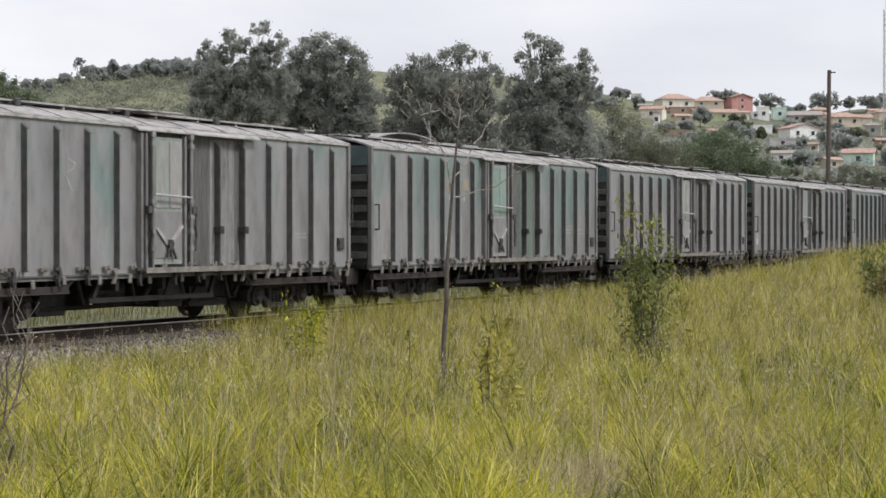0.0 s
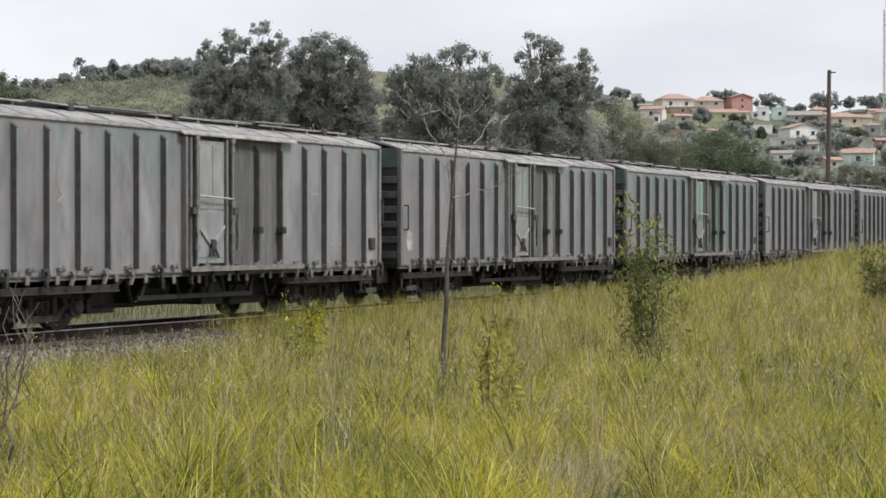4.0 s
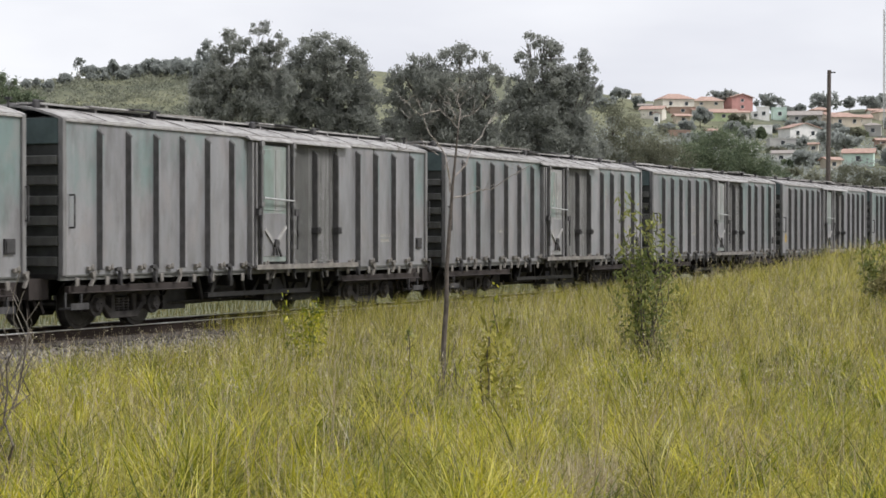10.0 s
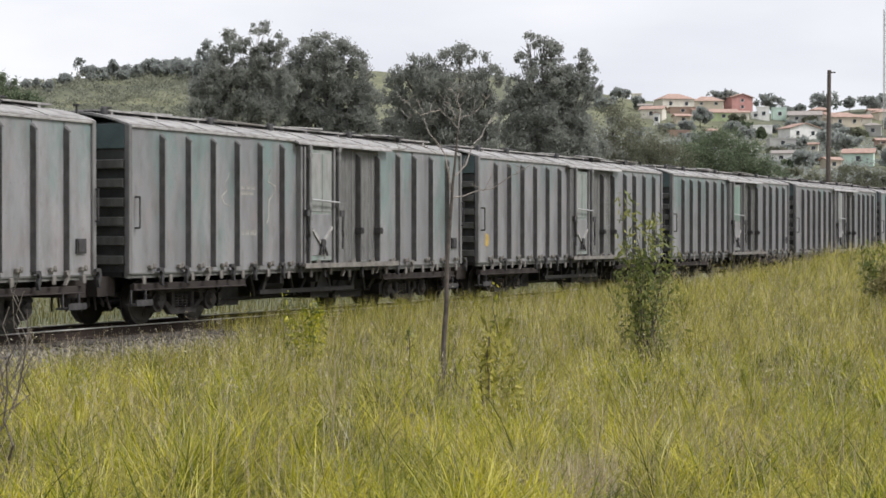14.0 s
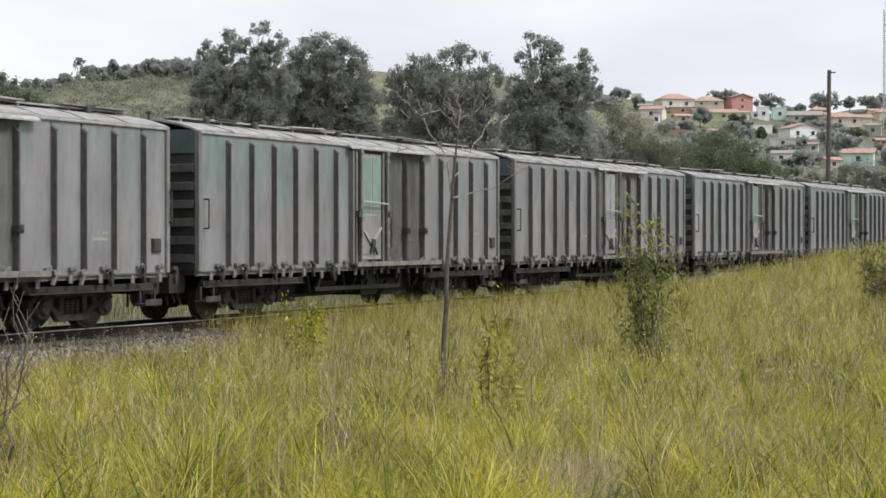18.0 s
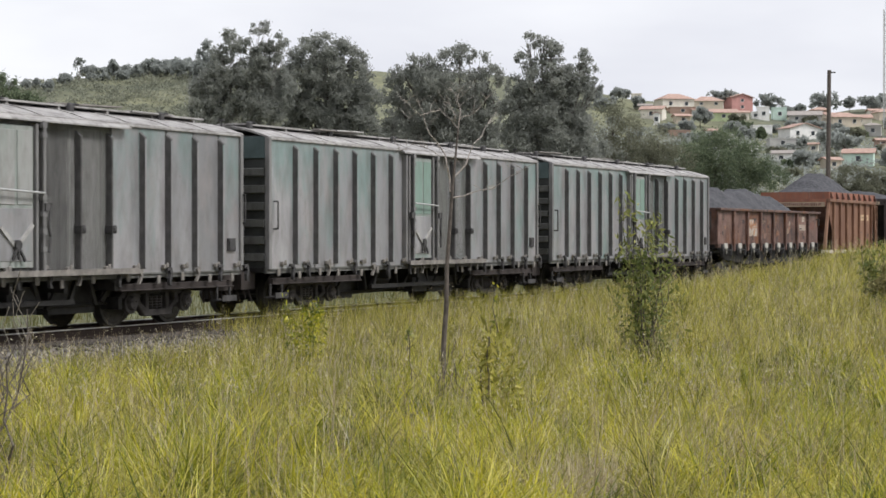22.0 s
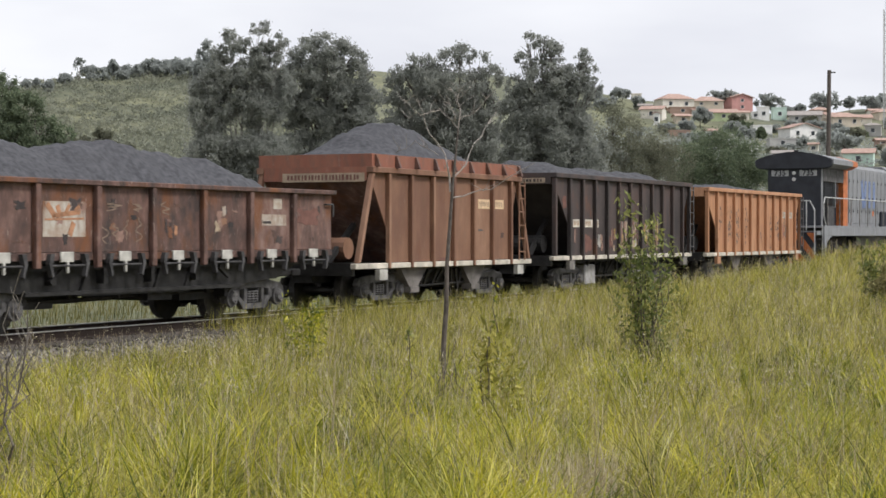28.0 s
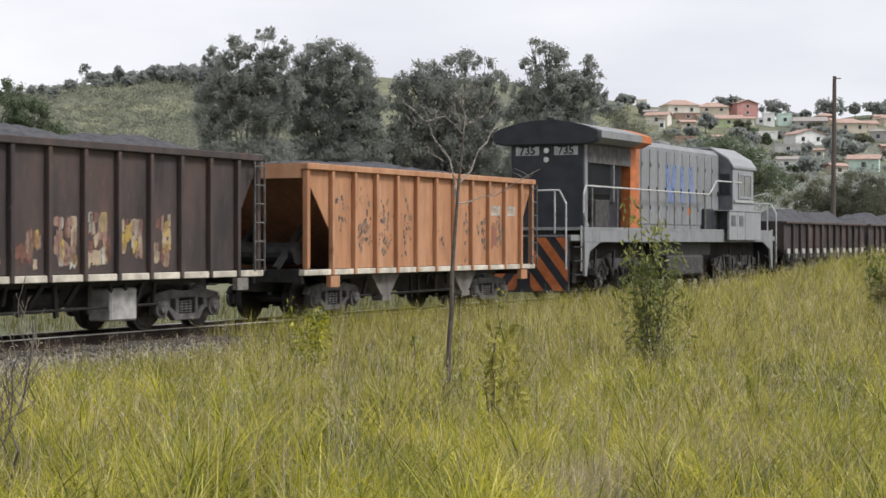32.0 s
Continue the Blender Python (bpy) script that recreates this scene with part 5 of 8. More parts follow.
DARK_PITCH = (10.5 - 1.75) / 10
marks_on(dark_hopper, [(1.54, 1.81, 0.44, 0.20, SILL_WHITE, LETTERING), (2.32, 1.81, 0.70, 0.20, SILL_WHITE, LETTERING), (2.99, 1.81, 0.22, 0.20, SILL_WHITE, LETTERING)])
rm = random.Random(91)
for k, (top_z, count) in enumerate(((1.55, 6), (1.70, 13), (1.90, 24), (1.97, 24), (1.88, 24), (1.97, 18))):
    base_x = 1.0 + (2 + k) * DARK_PITCH
    for j in range(count):
        m_ = rm.choice((CREAM_PAINT, CREAM_PAINT, PINK_BROWN, PINK_BROWN, PINK_BROWN, PINK_BROWN, YELLOW_PAINT, WHITE_MARK, RED_PAINT, CREAM_PAINT))
        hh = rm.uniform(0.16, 0.42)
        z_ = min(top_z - hh / 2, 1.06 + hh / 2 + rm.random() ** 1.3 * (top_z - 1.1))
        marks_on(dark_hopper, [(base_x + rm.uniform(0.16, 0.70), z_, rm.uniform(0.08, 0.2), hh, m_, "scrawled spray paint")])
marks_on(dark_hopper, [(2.35, 1.30, 0.62, 0.50, RED_PAINT, "rust-red paint patch"), (0.75, 2.35, 0.3, 0.4, RED_PAINT, "rust-red paint patch"), (1.45, 1.5, 0.1, 0.4, PINK_BROWN, "scrawled spray paint")])
FLAKES = [blotch_mesh(w_, h_, 811 + k_, m_, 0.5, 12) for k_, (w_, h_, m_) in enumerate(((0.05, 0.09, GREY_SCUFF), (0.035, 0.05, BURNT_ORANGE), (0.07, 0.14, DARK_GREY_PAINT), (0.03, 0.04, DARK_GREY_PAINT),
                                                                                    (0.06, 0.08, BURNT_ORANGE), (0.09, 0.16, GREY_SCUFF)))]
for xc_, zc_, sx_, sz_, count in ((1.45, 2.05, 0.12, 0.22, 16), (2.42, 1.85, 0.14, 0.24, 42), (3.25, 1.7, 0.13, 0.26, 48), (4.2, 1.85, 0.12, 0.28, 26), (5.9, 1.6, 0.2, 0.15, 8), (7.15, 1.8, 0.1, 0.3, 18), (7.95, 1.65, 0.12, 0.3, 34),
                                  (8.8, 1.75, 0.1, 0.2, 22)):
    for k in range(count):
        off = max(-0.36, min(0.36, rm.gauss(0, sx_)))
        put("paint_flake", rm.choice(FLAKES), orange_hopper, (xc_ + off, -1.2535 - 0.0004 * (k % 5), max(1.05, min(2.6, rm.gauss(zc_, sz_)))), turn=(0, rm.uniform(-40, 40), 0))
marks_on(orange_hopper, [(8.55, 2.2, 0.68, 0.22, WHITE_MARK, LETTERING), (9.42, 2.2, 0.62, 0.22, WHITE_MARK, LETTERING), (8.5, 1.6, 0.5, 0.7, TALL_RIM, "faded red primer patch")])
marks_on(tall_hopper, [(6.10, 2.21, 0.62, 0.21, PLATE_CREAM, LETTERING), (6.85, 2.21, 0.66, 0.21, PLATE_CREAM, LETTERING), (5.9, 1.62, 0.3, 0.05, DARK_GREY_PAINT, "dark scuff through the paint"), (7.1, 1.5, 0.18, 0.14, DARK_BROWN, "dark scuff through the paint"), (4.0, 1.0, 0.4, 0.05, RED_PAINT, "dark scuff through the paint")])
end_board = part("number_board", boxes((0.590, 0.598, -1.15, 0.75, 2.58, 2.76)), CREAM_PAINT, tall_hopper, "worn cream board on the end rail")
figures_on(end_board, 1.7, 0.17, 77, RED_PAINT, (0.589, -0.2, 2.67), (0, 0, -90))

dark_board = part("number_board", boxes((-0.014, -0.006, -1.05, 0.45, 2.80, 2.92)), CREAM_PAINT, dark_hopper, "worn cream board on the end rail")
figures_on(dark_board, 1.35, 0.12, 79, DARK_BROWN, (-0.015, -0.3, 2.86), (0, 0, -90))
for k in range(8):
    for j in range(4):
        m_ = rm.choice((TALL_RUST, RUSTY, DARK_BROWN, DARK_BROWN, DARK_BROWN, PINK_BROWN))
        put("worn_marking", blotch_mesh(rm.uniform(0.08, 0.4), rm.uniform(0.05, 0.25), k * 9 + j, m_, 0.6, 24), rust_gondola, (k * 1.5 + rm.uniform(0.3, 1.2), -1.2905, rm.uniform(1.4, 2.1)), "patch of worn paint and rust")
# the pale sign's orange strokes, scrawls and scrapes along the side
for x0_, z0_, x1_, z1_, hh in ((3.30, 1.98, 3.50, 1.78, 0.10), (3.55, 1.96, 3.62, 1.78, 0.10), (3.42, 1.80, 4.12, 1.86, 0.07), (3.85, 1.97, 3.75, 1.84, 0.07), (3.25, 1.74, 4.20, 1.76, 0.03), (3.95, 1.70, 3.85, 1.50, 0.11),
                               (4.10, 1.95, 3.98, 1.88, 0.06)):
    bm = bmesh.new()
    bar(bm, (x0_, -1.2945, z0_), (x1_, -1.2945, z1_), 0.004, hh)
    part("sign_stroke", bm, FADED_SIGN, rust_gondola, "faded orange painted stroke")
for k, (x_s, z_s, w_s, h_s) in enumerate(((4.75, 1.52, 0.22, 0.3), (5.05, 1.55, 0.25, 0.26), (5.35, 1.58, 0.25, 0.34), (5.65, 1.6, 0.25, 0.4), (5.0, 1.95, 0.5, 0.12), (5.6, 1.95, 0.4, 0.12), (6.4, 1.95, 0.4, 0.2),
                                          (0.5, 1.8, 0.2, 0.5), (1.1, 1.9, 0.3, 0.3))):
    put("worn_scrawl", scrawl_mesh(w_s, h_s, 640 + k, GREY_SCUFF), rust_gondola, (x_s, -1.2925, z_s), "faint pale scrawl")
for k, (x_s, z_s, w_s, h_s, m_) in enumerate(((6.55, 1.55, 0.16, 0.22, BURNT_ORANGE), (6.72, 1.58, 0.10, 0.2, FADED_SIGN), (8.05, 1.78, 0.2, 0.5, PINK_BROWN), (8.2, 1.92, 0.14, 0.2, SCRATCHED_WHITE), (8.0, 1.65, 0.2, 0.24, CREAM_PAINT),
                                              (11.1, 1.85, 0.9, 0.4, RED_PAINT))):
    put("worn_marking", blotch_mesh(w_s, h_s, 700 + k, m_, 0.5, 24), rust_gondola, (x_s, -1.2915, z_s), "patch of worn paint and rust")


# ---- diesel locomotive, pushing in the middle of the train ----
def letters(name, text, size, mat, parent, at, turn, depth=0.004):
    cu = bpy.data.curves.new(name, "FONT")
    cu.body = text
    cu.size = size
    cu.extrude = depth
    cu.offset = 0.008
    cu.align_x, cu.align_y = "CENTER", "CENTER"
    tmp = bpy.data.objects.new(name, cu)
    me = bpy.data.meshes.new_from_object(tmp)
    bpy.data.objects.remove(tmp)
    me.materials.clear()
    me.materials.append(mat)
    return put(name, me, parent, at, "", turn)


def clipped(poly, lo, hi):
    """The polygon cut off below lo and above hi."""
    for lim, sign in ((lo, 1), (hi, -1)):
        out = []
        for (a, b), (c, d) in zip(poly, poly[1:] + poly[:1]):
            ina, inc = (b - lim) * sign >= 0, (d - lim) * sign >= 0
            if ina:
                out.append((a, b))
            if ina != inc:
                f = (lim - b) / (d - b)
                out.append((a + (c - a) * f, lim))
        poly = out
    return poly


def locomotive(u):
    w = wagon_at("diesel_locomotive", u, "grey, orange and black diesel locomotive with white handrails", "locomotive")
    deck, sill = 1.87, 1.48
    L = 18.9
    hood = 1.02
    part("deck", boxes((1.0, L - 1.0, -1.36, 1.36, deck - 0.08, deck)), LOCO_GREY, w)
    part("side_sill", boxes((1.0, L - 1.0, -1.36, -1.28, sill, deck - 0.08)), LOCO_GREY, w, bevel=0.01)
    part("side_sill", boxes((1.0, L - 1.0, 1.28, 1.36, sill, deck - 0.08)), LOCO_GREY, w)
    bm = bmesh.new()
    extrude(bm, [(1.0, sill), (2.1, sill), (1.35, 1.25), (1.15, 0.62), (1.0, 0.62)], "y", -1.36, -1.30)
    part("step_side", bm, LOCO_GREY, w)
    bm = bmesh.new()
    extrude(bm, [(L - 1.0, sill), (L - 2.1, sill), (L - 1.35, 1.25), (L - 1.15, 0.62), (L - 1.0, 0.62)], "y", -1.36, -1.30)
    part("step_side", bm, LOCO_GREY, w)
    part("main_frame", boxes((1.1, L - 1.1, -0.72, 0.72, 1.0, deck - 0.08), (7.0, 12.0, -1.1, 1.1, 1.1, sill + 0.1)), DARK_STEEL, w)
    # radiator end, dark with a broad overhanging roof
    part("radiator_end", boxes((1.75, 1.85, -hood, hood, deck, 4.05)), LOCO_BLACK, w, bevel=0.02)
    part("radiator_core", boxes((1.85, 5.2, -hood + 0.28, hood - 0.12, deck, 4.05)), LOCO_BLACK, w)
    part("radiator_post", boxes((1.85, 2.05, -hood, -hood + 0.12, deck, 4.05)), LOCO_GREY, w)
    part("louvre_panel", boxes((2.05, 5.2, -hood - 0.01, -hood + 0.11, 3.55, 4.05)), BOGIE_DUST, w, "dark grey louvred panel")
    slat = mesh_of("louvre", boxes((0, 2.6, -hood + 0.06, -hood + 0.11, 0, 0.015)), LOCO_BLACK)
    for k in range(22):
        put("louvre", slat, w, (2.08, 0, 2.75 + k * 0.038))
    part("radiator_divider", boxes((3.9, 3.97, -hood - 0.01, -hood + 0.1, deck + 0.7, 3.62)), LOCO_GREY, w)
    part("equipment_box", boxes((2.3, 3.3, -hood - 0.12, -hood + 0.1, deck, deck + 0.72)), BOGIE_STEEL, w, bevel=0.02)
    roof = []
    for k in range(13):
        y = -1.48 + 2.96 * k / 12
        roof.append((y, 4.36 + 0.29 * (1 - (y / 1.48) ** 2)))
    bm = bmesh.new()
    extrude(bm, roof + [(1.48, 4.18), (1.42, 4.06), (1.2, 4.0), (-1.2, 4.0), (-1.42, 4.06), (-1.48, 4.18)], "x", 1.60, 1.86)
    part("roof_end", bm, LOCO_BLACK, w, bevel=0.035)
    bm = bmesh.new()
    extrude(bm, roof + [(1.48, 4.18), (1.2, 4.06), (-1.2, 4.06), (-1.48, 4.18)], "x", 1.86, 4.9)
    part("radiator_roof", bm, LOCO_GREY, w)
    bm = bmesh.new()
    extrude(bm, [(y, z + 0.003) for y, z in roof] + [(1.483, 4.18), (1.2, 4.055), (-1.2, 4.055), (-1.483, 4.18)], "x", 4.9, 5.65)
    part("roof_stripe", bm, LOCO_ORANGE, w)
    bm = bmesh.new()
    rod(bm, (1.82, -0.06, 4.62), (1.82, -0.06, 4.72), 0.09, 10)
    box(bm, 1.74, 1.95, -0.3, 0.3, 4.60, 4.66)
    part("horn", bm, DARK_STEEL, w)
    part("orange_band", boxes((5.2, 5.9, -hood - 0.004, hood, deck, 4.06)), LOCO_ORANGE, w)
    # long hood
    bm = bmesh.new()
    extrude(bm, [(-hood, deck), (-hood, 4.18), (-hood + 0.16, 4.32), (hood - 0.16, 4.32), (hood, 4.18), (hood, deck)], "x", 5.9, 13.1)
    part("long_hood", bm, LOCO_GREY, w, bevel=0.015)
    door = mesh_of("hood_door", boxes((0.02, 0.66, -hood - 0.025, -hood - 0.003, deck + 0.12, 4.1)), LOCO_GREY, bevel=0.008)
    latch = mesh_of("door_latch", boxes((0.55, 0.61, -hood - 0.05, -hood - 0.024, 2.9, 3.05)), DARK_STEEL)
    hinge = mesh_of("hinge", boxes((0.04, 0.07, -hood - 0.04, -hood - 0.024, 0, 0.12)), DARK_STEEL)
    for k in range(10):
        dr = put("hood_door", door, w, (6.0 + k * 0.7, 0, 0))
        put("door_latch", latch, dr)
        put("hinge", hinge, dr, (0, 0, 2.4))
        put("hinge", hinge, dr, (0, 0, 3.6))
    bm = boxes((7.0, 8.2, -0.4, 0.4, 4.32, 4.42), (9.5, 10.4, -0.35, 0.35, 4.32, 4.48))
    part("exhaust_stack", bm, LOCO_GREY, w, bevel=0.02)
    # operator's mark, as plain strokes
    for x, lean in ((8.15, 0.28), (8.85, -0.25), (9.5, 0.0), (10.3, 0.0)):
        bm = bmesh.new()
        bar(bm, (x, -hood - 0.030, 3.72), (x + lean, -hood - 0.030, 2.62), 0.006, 0.34)
        part("blue_stroke", bm, LOCO_BLUE, w, "faded blue painted stroke")
    part("orange_stroke", boxes((10.0, 10.3, -hood - 0.033, -hood - 0.027, 2.3, 2.5)), LOCO_ORANGE, w)
    # cab, wider than the hood, its rear wall dark
    cw = 1.46
    prof = [(-cw, deck), (-cw, 3.84), (-cw + 0.14, 4.06), (-0.75, 4.40), (0.75, 4.40), (cw - 0.14, 4.06), (cw, 3.84), (cw, deck)]
    bm = bmesh.new()
    extrude(bm, prof, "x", 13.14, 15.35)
    part("cab", bm, LOCO_CAB, w, bevel=0.02)
    bm = bmesh.new()
    extrude(bm, prof, "x", 13.08, 13.14)
    part("cab_rear_wall", bm, LOCO_REAR, w, "dark blue-grey rear wall of the cab")
    bm = bmesh.new()
    extrude(bm, [(-cw - 0.04, 3.78), (-cw - 0.04, 3.86), (-cw + 0.13, 4.10), (-0.75, 4.45), (0.75, 4.45), (cw - 0.13, 4.10), (cw + 0.04, 3.86), (cw + 0.04, 3.78), (cw - 0.15, 4.05), (0.74, 4.395),
                 (-0.74, 4.395), (-cw + 0.15, 4.05)], "x", 13.04, 15.55)
    part("cab_roof", bm, LOCO_CAB, w)
    rear = part("cab_rear_window", boxes((13.05, 13.08, -1.36, -1.10, 2.98, 3.58)), GLASS, w)
    part("window_frame", boxes((13.04, 13.08, -1.39, -1.36, 2.95, 3.61), (13.04, 13.08, -1.10, -1.07, 2.95, 3.61), (13.04, 13.08, -1.36, -1.10, 3.58, 3.61), (13.04, 13.08, -1.36, -1.10, 2.95, 2.98)), LOCO_BLACK, rear)
    x0, x1 = 13.75, 15.0
    wn_ = part("cab_window", boxes((x0, x1, -cw - 0.012, -cw - 0.002, 2.92, 3.58)), PALE_GLASS, w, "dusty pale cab window")
    part("window_frame", boxes((x0 - 0.07, x0, -cw - 0.03, -cw - 0.002, 2.85, 3.65), (x1, x1 + 0.07, -cw - 0.03, -cw - 0.002, 2.85, 3.65), (x0, x1, -cw - 0.03, -cw - 0.002, 3.58, 3.65),
                               (x0, x1, -cw - 0.03, -cw - 0.002, 2.85, 2.92), (x0 + 0.6, x0 + 0.64, -cw - 0.03, -cw - 0.002, 2.92, 3.58)), LOCO_CAB, wn_)
    part("sill_rail", boxes((13.2, 15.35, -cw - 0.05, -cw - 0.002, 2.72, 2.79)), BRACKET_PALE, w)
    bm = bmesh.new()
    rod(bm, (15.35, -cw - 0.02, 2.95), (15.35, -cw - 0.45, 3.05), 0.025)
    part("mirror_arm", bm, HANDRAIL, w)
    # lockers below the cab
    for k, (lx0, lx1) in enumerate(((12.55, 13.35), (13.38, 14.15), (14.2, 15.9))):
        lk = part("locker", boxes((lx0, lx1, -1.54, -1.46, sill + 0.06, 2.44)), LOCO_CAB, w, bevel=0.015)
        if k < 2:
            for j in range(6):
                part("box_louvre", boxes((lx0 + 0.18, lx1 - 0.18, -1.56, -1.54, 2.0 + j * 0.055, 2.03 + j * 0.055)), LOCO_REAR, lk)
    part("locker_top", boxes((12.5, 15.95, -1.56, -1.02, 2.44, 2.48)), LOCO_CAB, w)
    part("sand_box", boxes((11.3, 12.2, -1.15, -hood - 0.03, deck, 2.5)), LOCO_BLACK, w, bevel=0.03)
    bm = boxes((15.35, 17.2, -0.95, 0.95, deck, 2.75))
    part("short_nose", bm, LOCO_CAB, w, bevel=0.05)
    # handrails
    bm = bmesh.new()
    rod(bm, (1.15, -1.33, 2.92), (11.2, -1.33, 2.92), 0.022)
    rod(bm, (11.2, -1.33, 2.92), (11.9, -1.33, 3.35), 0.022)
    rod(bm, (11.9, -1.33, 3.35), (13.9, -1.50, 3.35), 0.022)
    rod(bm, (1.15, -1.33, 2.92), (1.0, -1.33, 2.7), 0.022)
    rod(bm, (1.0, -1.33, 2.7), (1.0, -1.33, 2.25), 0.022)
    rod(bm, (1.0, -1.33, 2.25), (1.3, -1.33, 1.9), 0.022)
    part("handrail", bm, HANDRAIL, w)
    post = bmesh.new()
    rod(post, (0, -1.33, deck - 0.3), (0, -1.33, 2.92), 0.018)
    post_me = mesh_of("handrail_post", post, BRACKET)
    for x in (1.6, 3.4, 5.2, 6.6, 8.0, 9.4, 10.8):
        put("handrail_post", post_me, w, (x, 0, 0))
    # end platforms
    for base, s in ((0.0, 1), (L, -1)):
        ex = lambda q: base + s * q
        part("end_platform", boxes((min(ex(0.35), ex(1.0)), max(ex(0.35), ex(1.0)), -1.25, 1.25, deck - 0.35, deck - 0.2)), LOCO_GREY, w)
        for sy in (-1.22, 1.22):
            bm = bmesh.new()
            rod(bm, (ex(0.1), sy * 0.35, 2.78), (ex(0.1), sy * 0.85, 2.78), 0.022)
            rod(bm, (ex(0.1), sy * 0.85, 2.78), (ex(0.1), sy, 2.45), 0.022)
            rod(bm, (ex(0.1), sy, 2.45), (ex(0.1), sy, 0.8), 0.022)
            rod(bm, (ex(0.1), sy * 0.75, 2.78), (ex(0.1), sy * 0.75, 1.7), 0.022)
            rod(bm, (ex(0.9), sy * 1.07, 1.9), (ex(0.9), sy * 1.07, 0.75), 0.02)
            part("end_handrail", bm, HANDRAIL, w)
            bm = boxes(*[(min(ex(0.35), ex(0.95)), max(ex(0.35), ex(0.95)), sy - 0.12, sy + 0.12, z, z + 0.03) for z in (0.65, 1.0, 1.35)])
            part("step", bm, LOCO_BLACK, w)
        bm = bmesh.new()
        extrude(bm, [(-1.22, 1.62), (1.22, 1.62), (1.22, 0.22), (-1.22, 0.22)], "x", min(ex(0.25), ex(0.31)), max(ex(0.25), ex(0.31)))
        pl = part("pilot", bm, LOCO_BLACK, w, "black pilot plate with orange slanting stripes")
        xs = ex(0.245)
        for q in (-1, 1):
            for k in range(4):
                z0_ = -0.92 + 0.70 * k
                pts = clipped([(0.18, z0_ + 1.30), (0.18, z0_ + 1.66), (1.2, z0_ + 0.36), (1.2, z0_)], 0.26, 1.60)
                if len(pts) > 2:
                    bm = bmesh.new()
                    extrude(bm, [(q * a_, z_) for a_, z_ in pts], "x", min(xs, xs - s * 0.006), max(xs, xs - s * 0.006))
                    part("stripe", bm, LOCO_ORANGE, pl, "orange warning stripe")
        put("coupler", COUPLER, w, (ex(0.0), 0, 0.78), turn=(0, 0, 0 if s > 0 else 180))
    # number boards and lamps on the dark end
    for y in (-0.54, 0.54):
        nb = part("number_board", boxes((1.735, 1.75, y - 0.33, y + 0.33, 3.74, 3.97)), BRACKET_PALE, w, "white number board with black figures")
        letters("figures", "735", 0.30, LOCO_BLACK, nb, (1.731, y, 3.855), (90, 0, -90))
    for z in (3.86, 3.62):
        bm = bmesh.new()
        rod(bm, (1.70, 0, z), (1.76, 0, z), 0.07, 14)
        part("headlamp", bm, RAIL_TOP, w, "round headlamp")
    # tank, trucks
    part("fuel_tank", boxes((8.0, 11.2, -1.15, 1.15, 0.5, 1.1)), BOGIE_STEEL, w, bevel=0.06)
    for xc in (4.2, L - 4.2):
        for sd in (-1, 1):
            bm = bmesh.new()
            extrude(bm, [(-2.2, 0.75), (2.2, 0.75), (2.2, 0.95), (1.6, 1.05), (-1.6, 1.05), (-2.2, 0.95)], "y", sd * 1.0 - 0.07, sd * 1.0 + 0.07)
            for q in (-1.65, 0.0, 1.65):
                box(bm, q - 0.2, q + 0.2, sd * 1.0 - 0.1, sd * 1.0 + 0.1, 0.3, 0.76)
                rod(bm, (q, sd * 1.08, 0.46), (q, sd * 1.2, 0.46), 0.12, 12)
                rod(bm, (q + 0.55, sd * 1.02, 0.5), (q + 0.55, sd * 1.02, 0.78), 0.09, 10)
            part("truck_frame", bm, BOGIE_STEEL, w, at=(xc, 0, 0))
            rq = random.Random(int(xc * 10) + sd)
            for k in range(14):
                bm = bmesh.new()
                x = xc - 2.3 + k * 0.34
                if k % 3 == 0:
                    rod(bm, (x, sd * 1.18, rq.uniform(0.5, 1.1)), (x + rq.uniform(0.2, 0.4), sd * 1.18, rq.uniform(0.5, 1.1)), rq.uniform(0.05, 0.11), 9)
                else:
                    bar(bm, (x, sd * 1.16, rq.uniform(0.9, 1.35)), (x + rq.uniform(-0.25, 0.25), sd * 1.16, rq.uniform(0.35, 0.7)), 0.05, rq.uniform(0.04, 0.12))
                part("brake_rigging", bm, rq.choice((DARK_STEEL, BOGIE_STEEL, DARK_STEEL)), w)
            # Added dark sheet behind the wheels, standing for shade inside the truck.
            part("truck_apron", boxes((xc - 2.5, xc + 2.5, sd * 0.70 - 0.03, sd * 0.70 + 0.03, 0.42, 1.45)), SOOT_SHADE, w)
        for q in (-1.65, 0.0, 1.65):
            SPINNERS.append((put("wheelset", WHEELSET, w, (xc + q, 0, AXLE_Z)), u))
    return w


locomotive(240.85)
for n_g in range(2):
    gondola(260.35 + 12.3 * n_g, 11.6, 2.2, 12, "dull brown low gondola wagon carrying dark grey ore", 61 + n_g, DARK_BROWN,
            [(0, 0.1), (0.12, 0.55), (0.4, 0.75), (0.5, 0.35), (0.62, 0.6), (0.85, 0.7), (1, 0.1)])


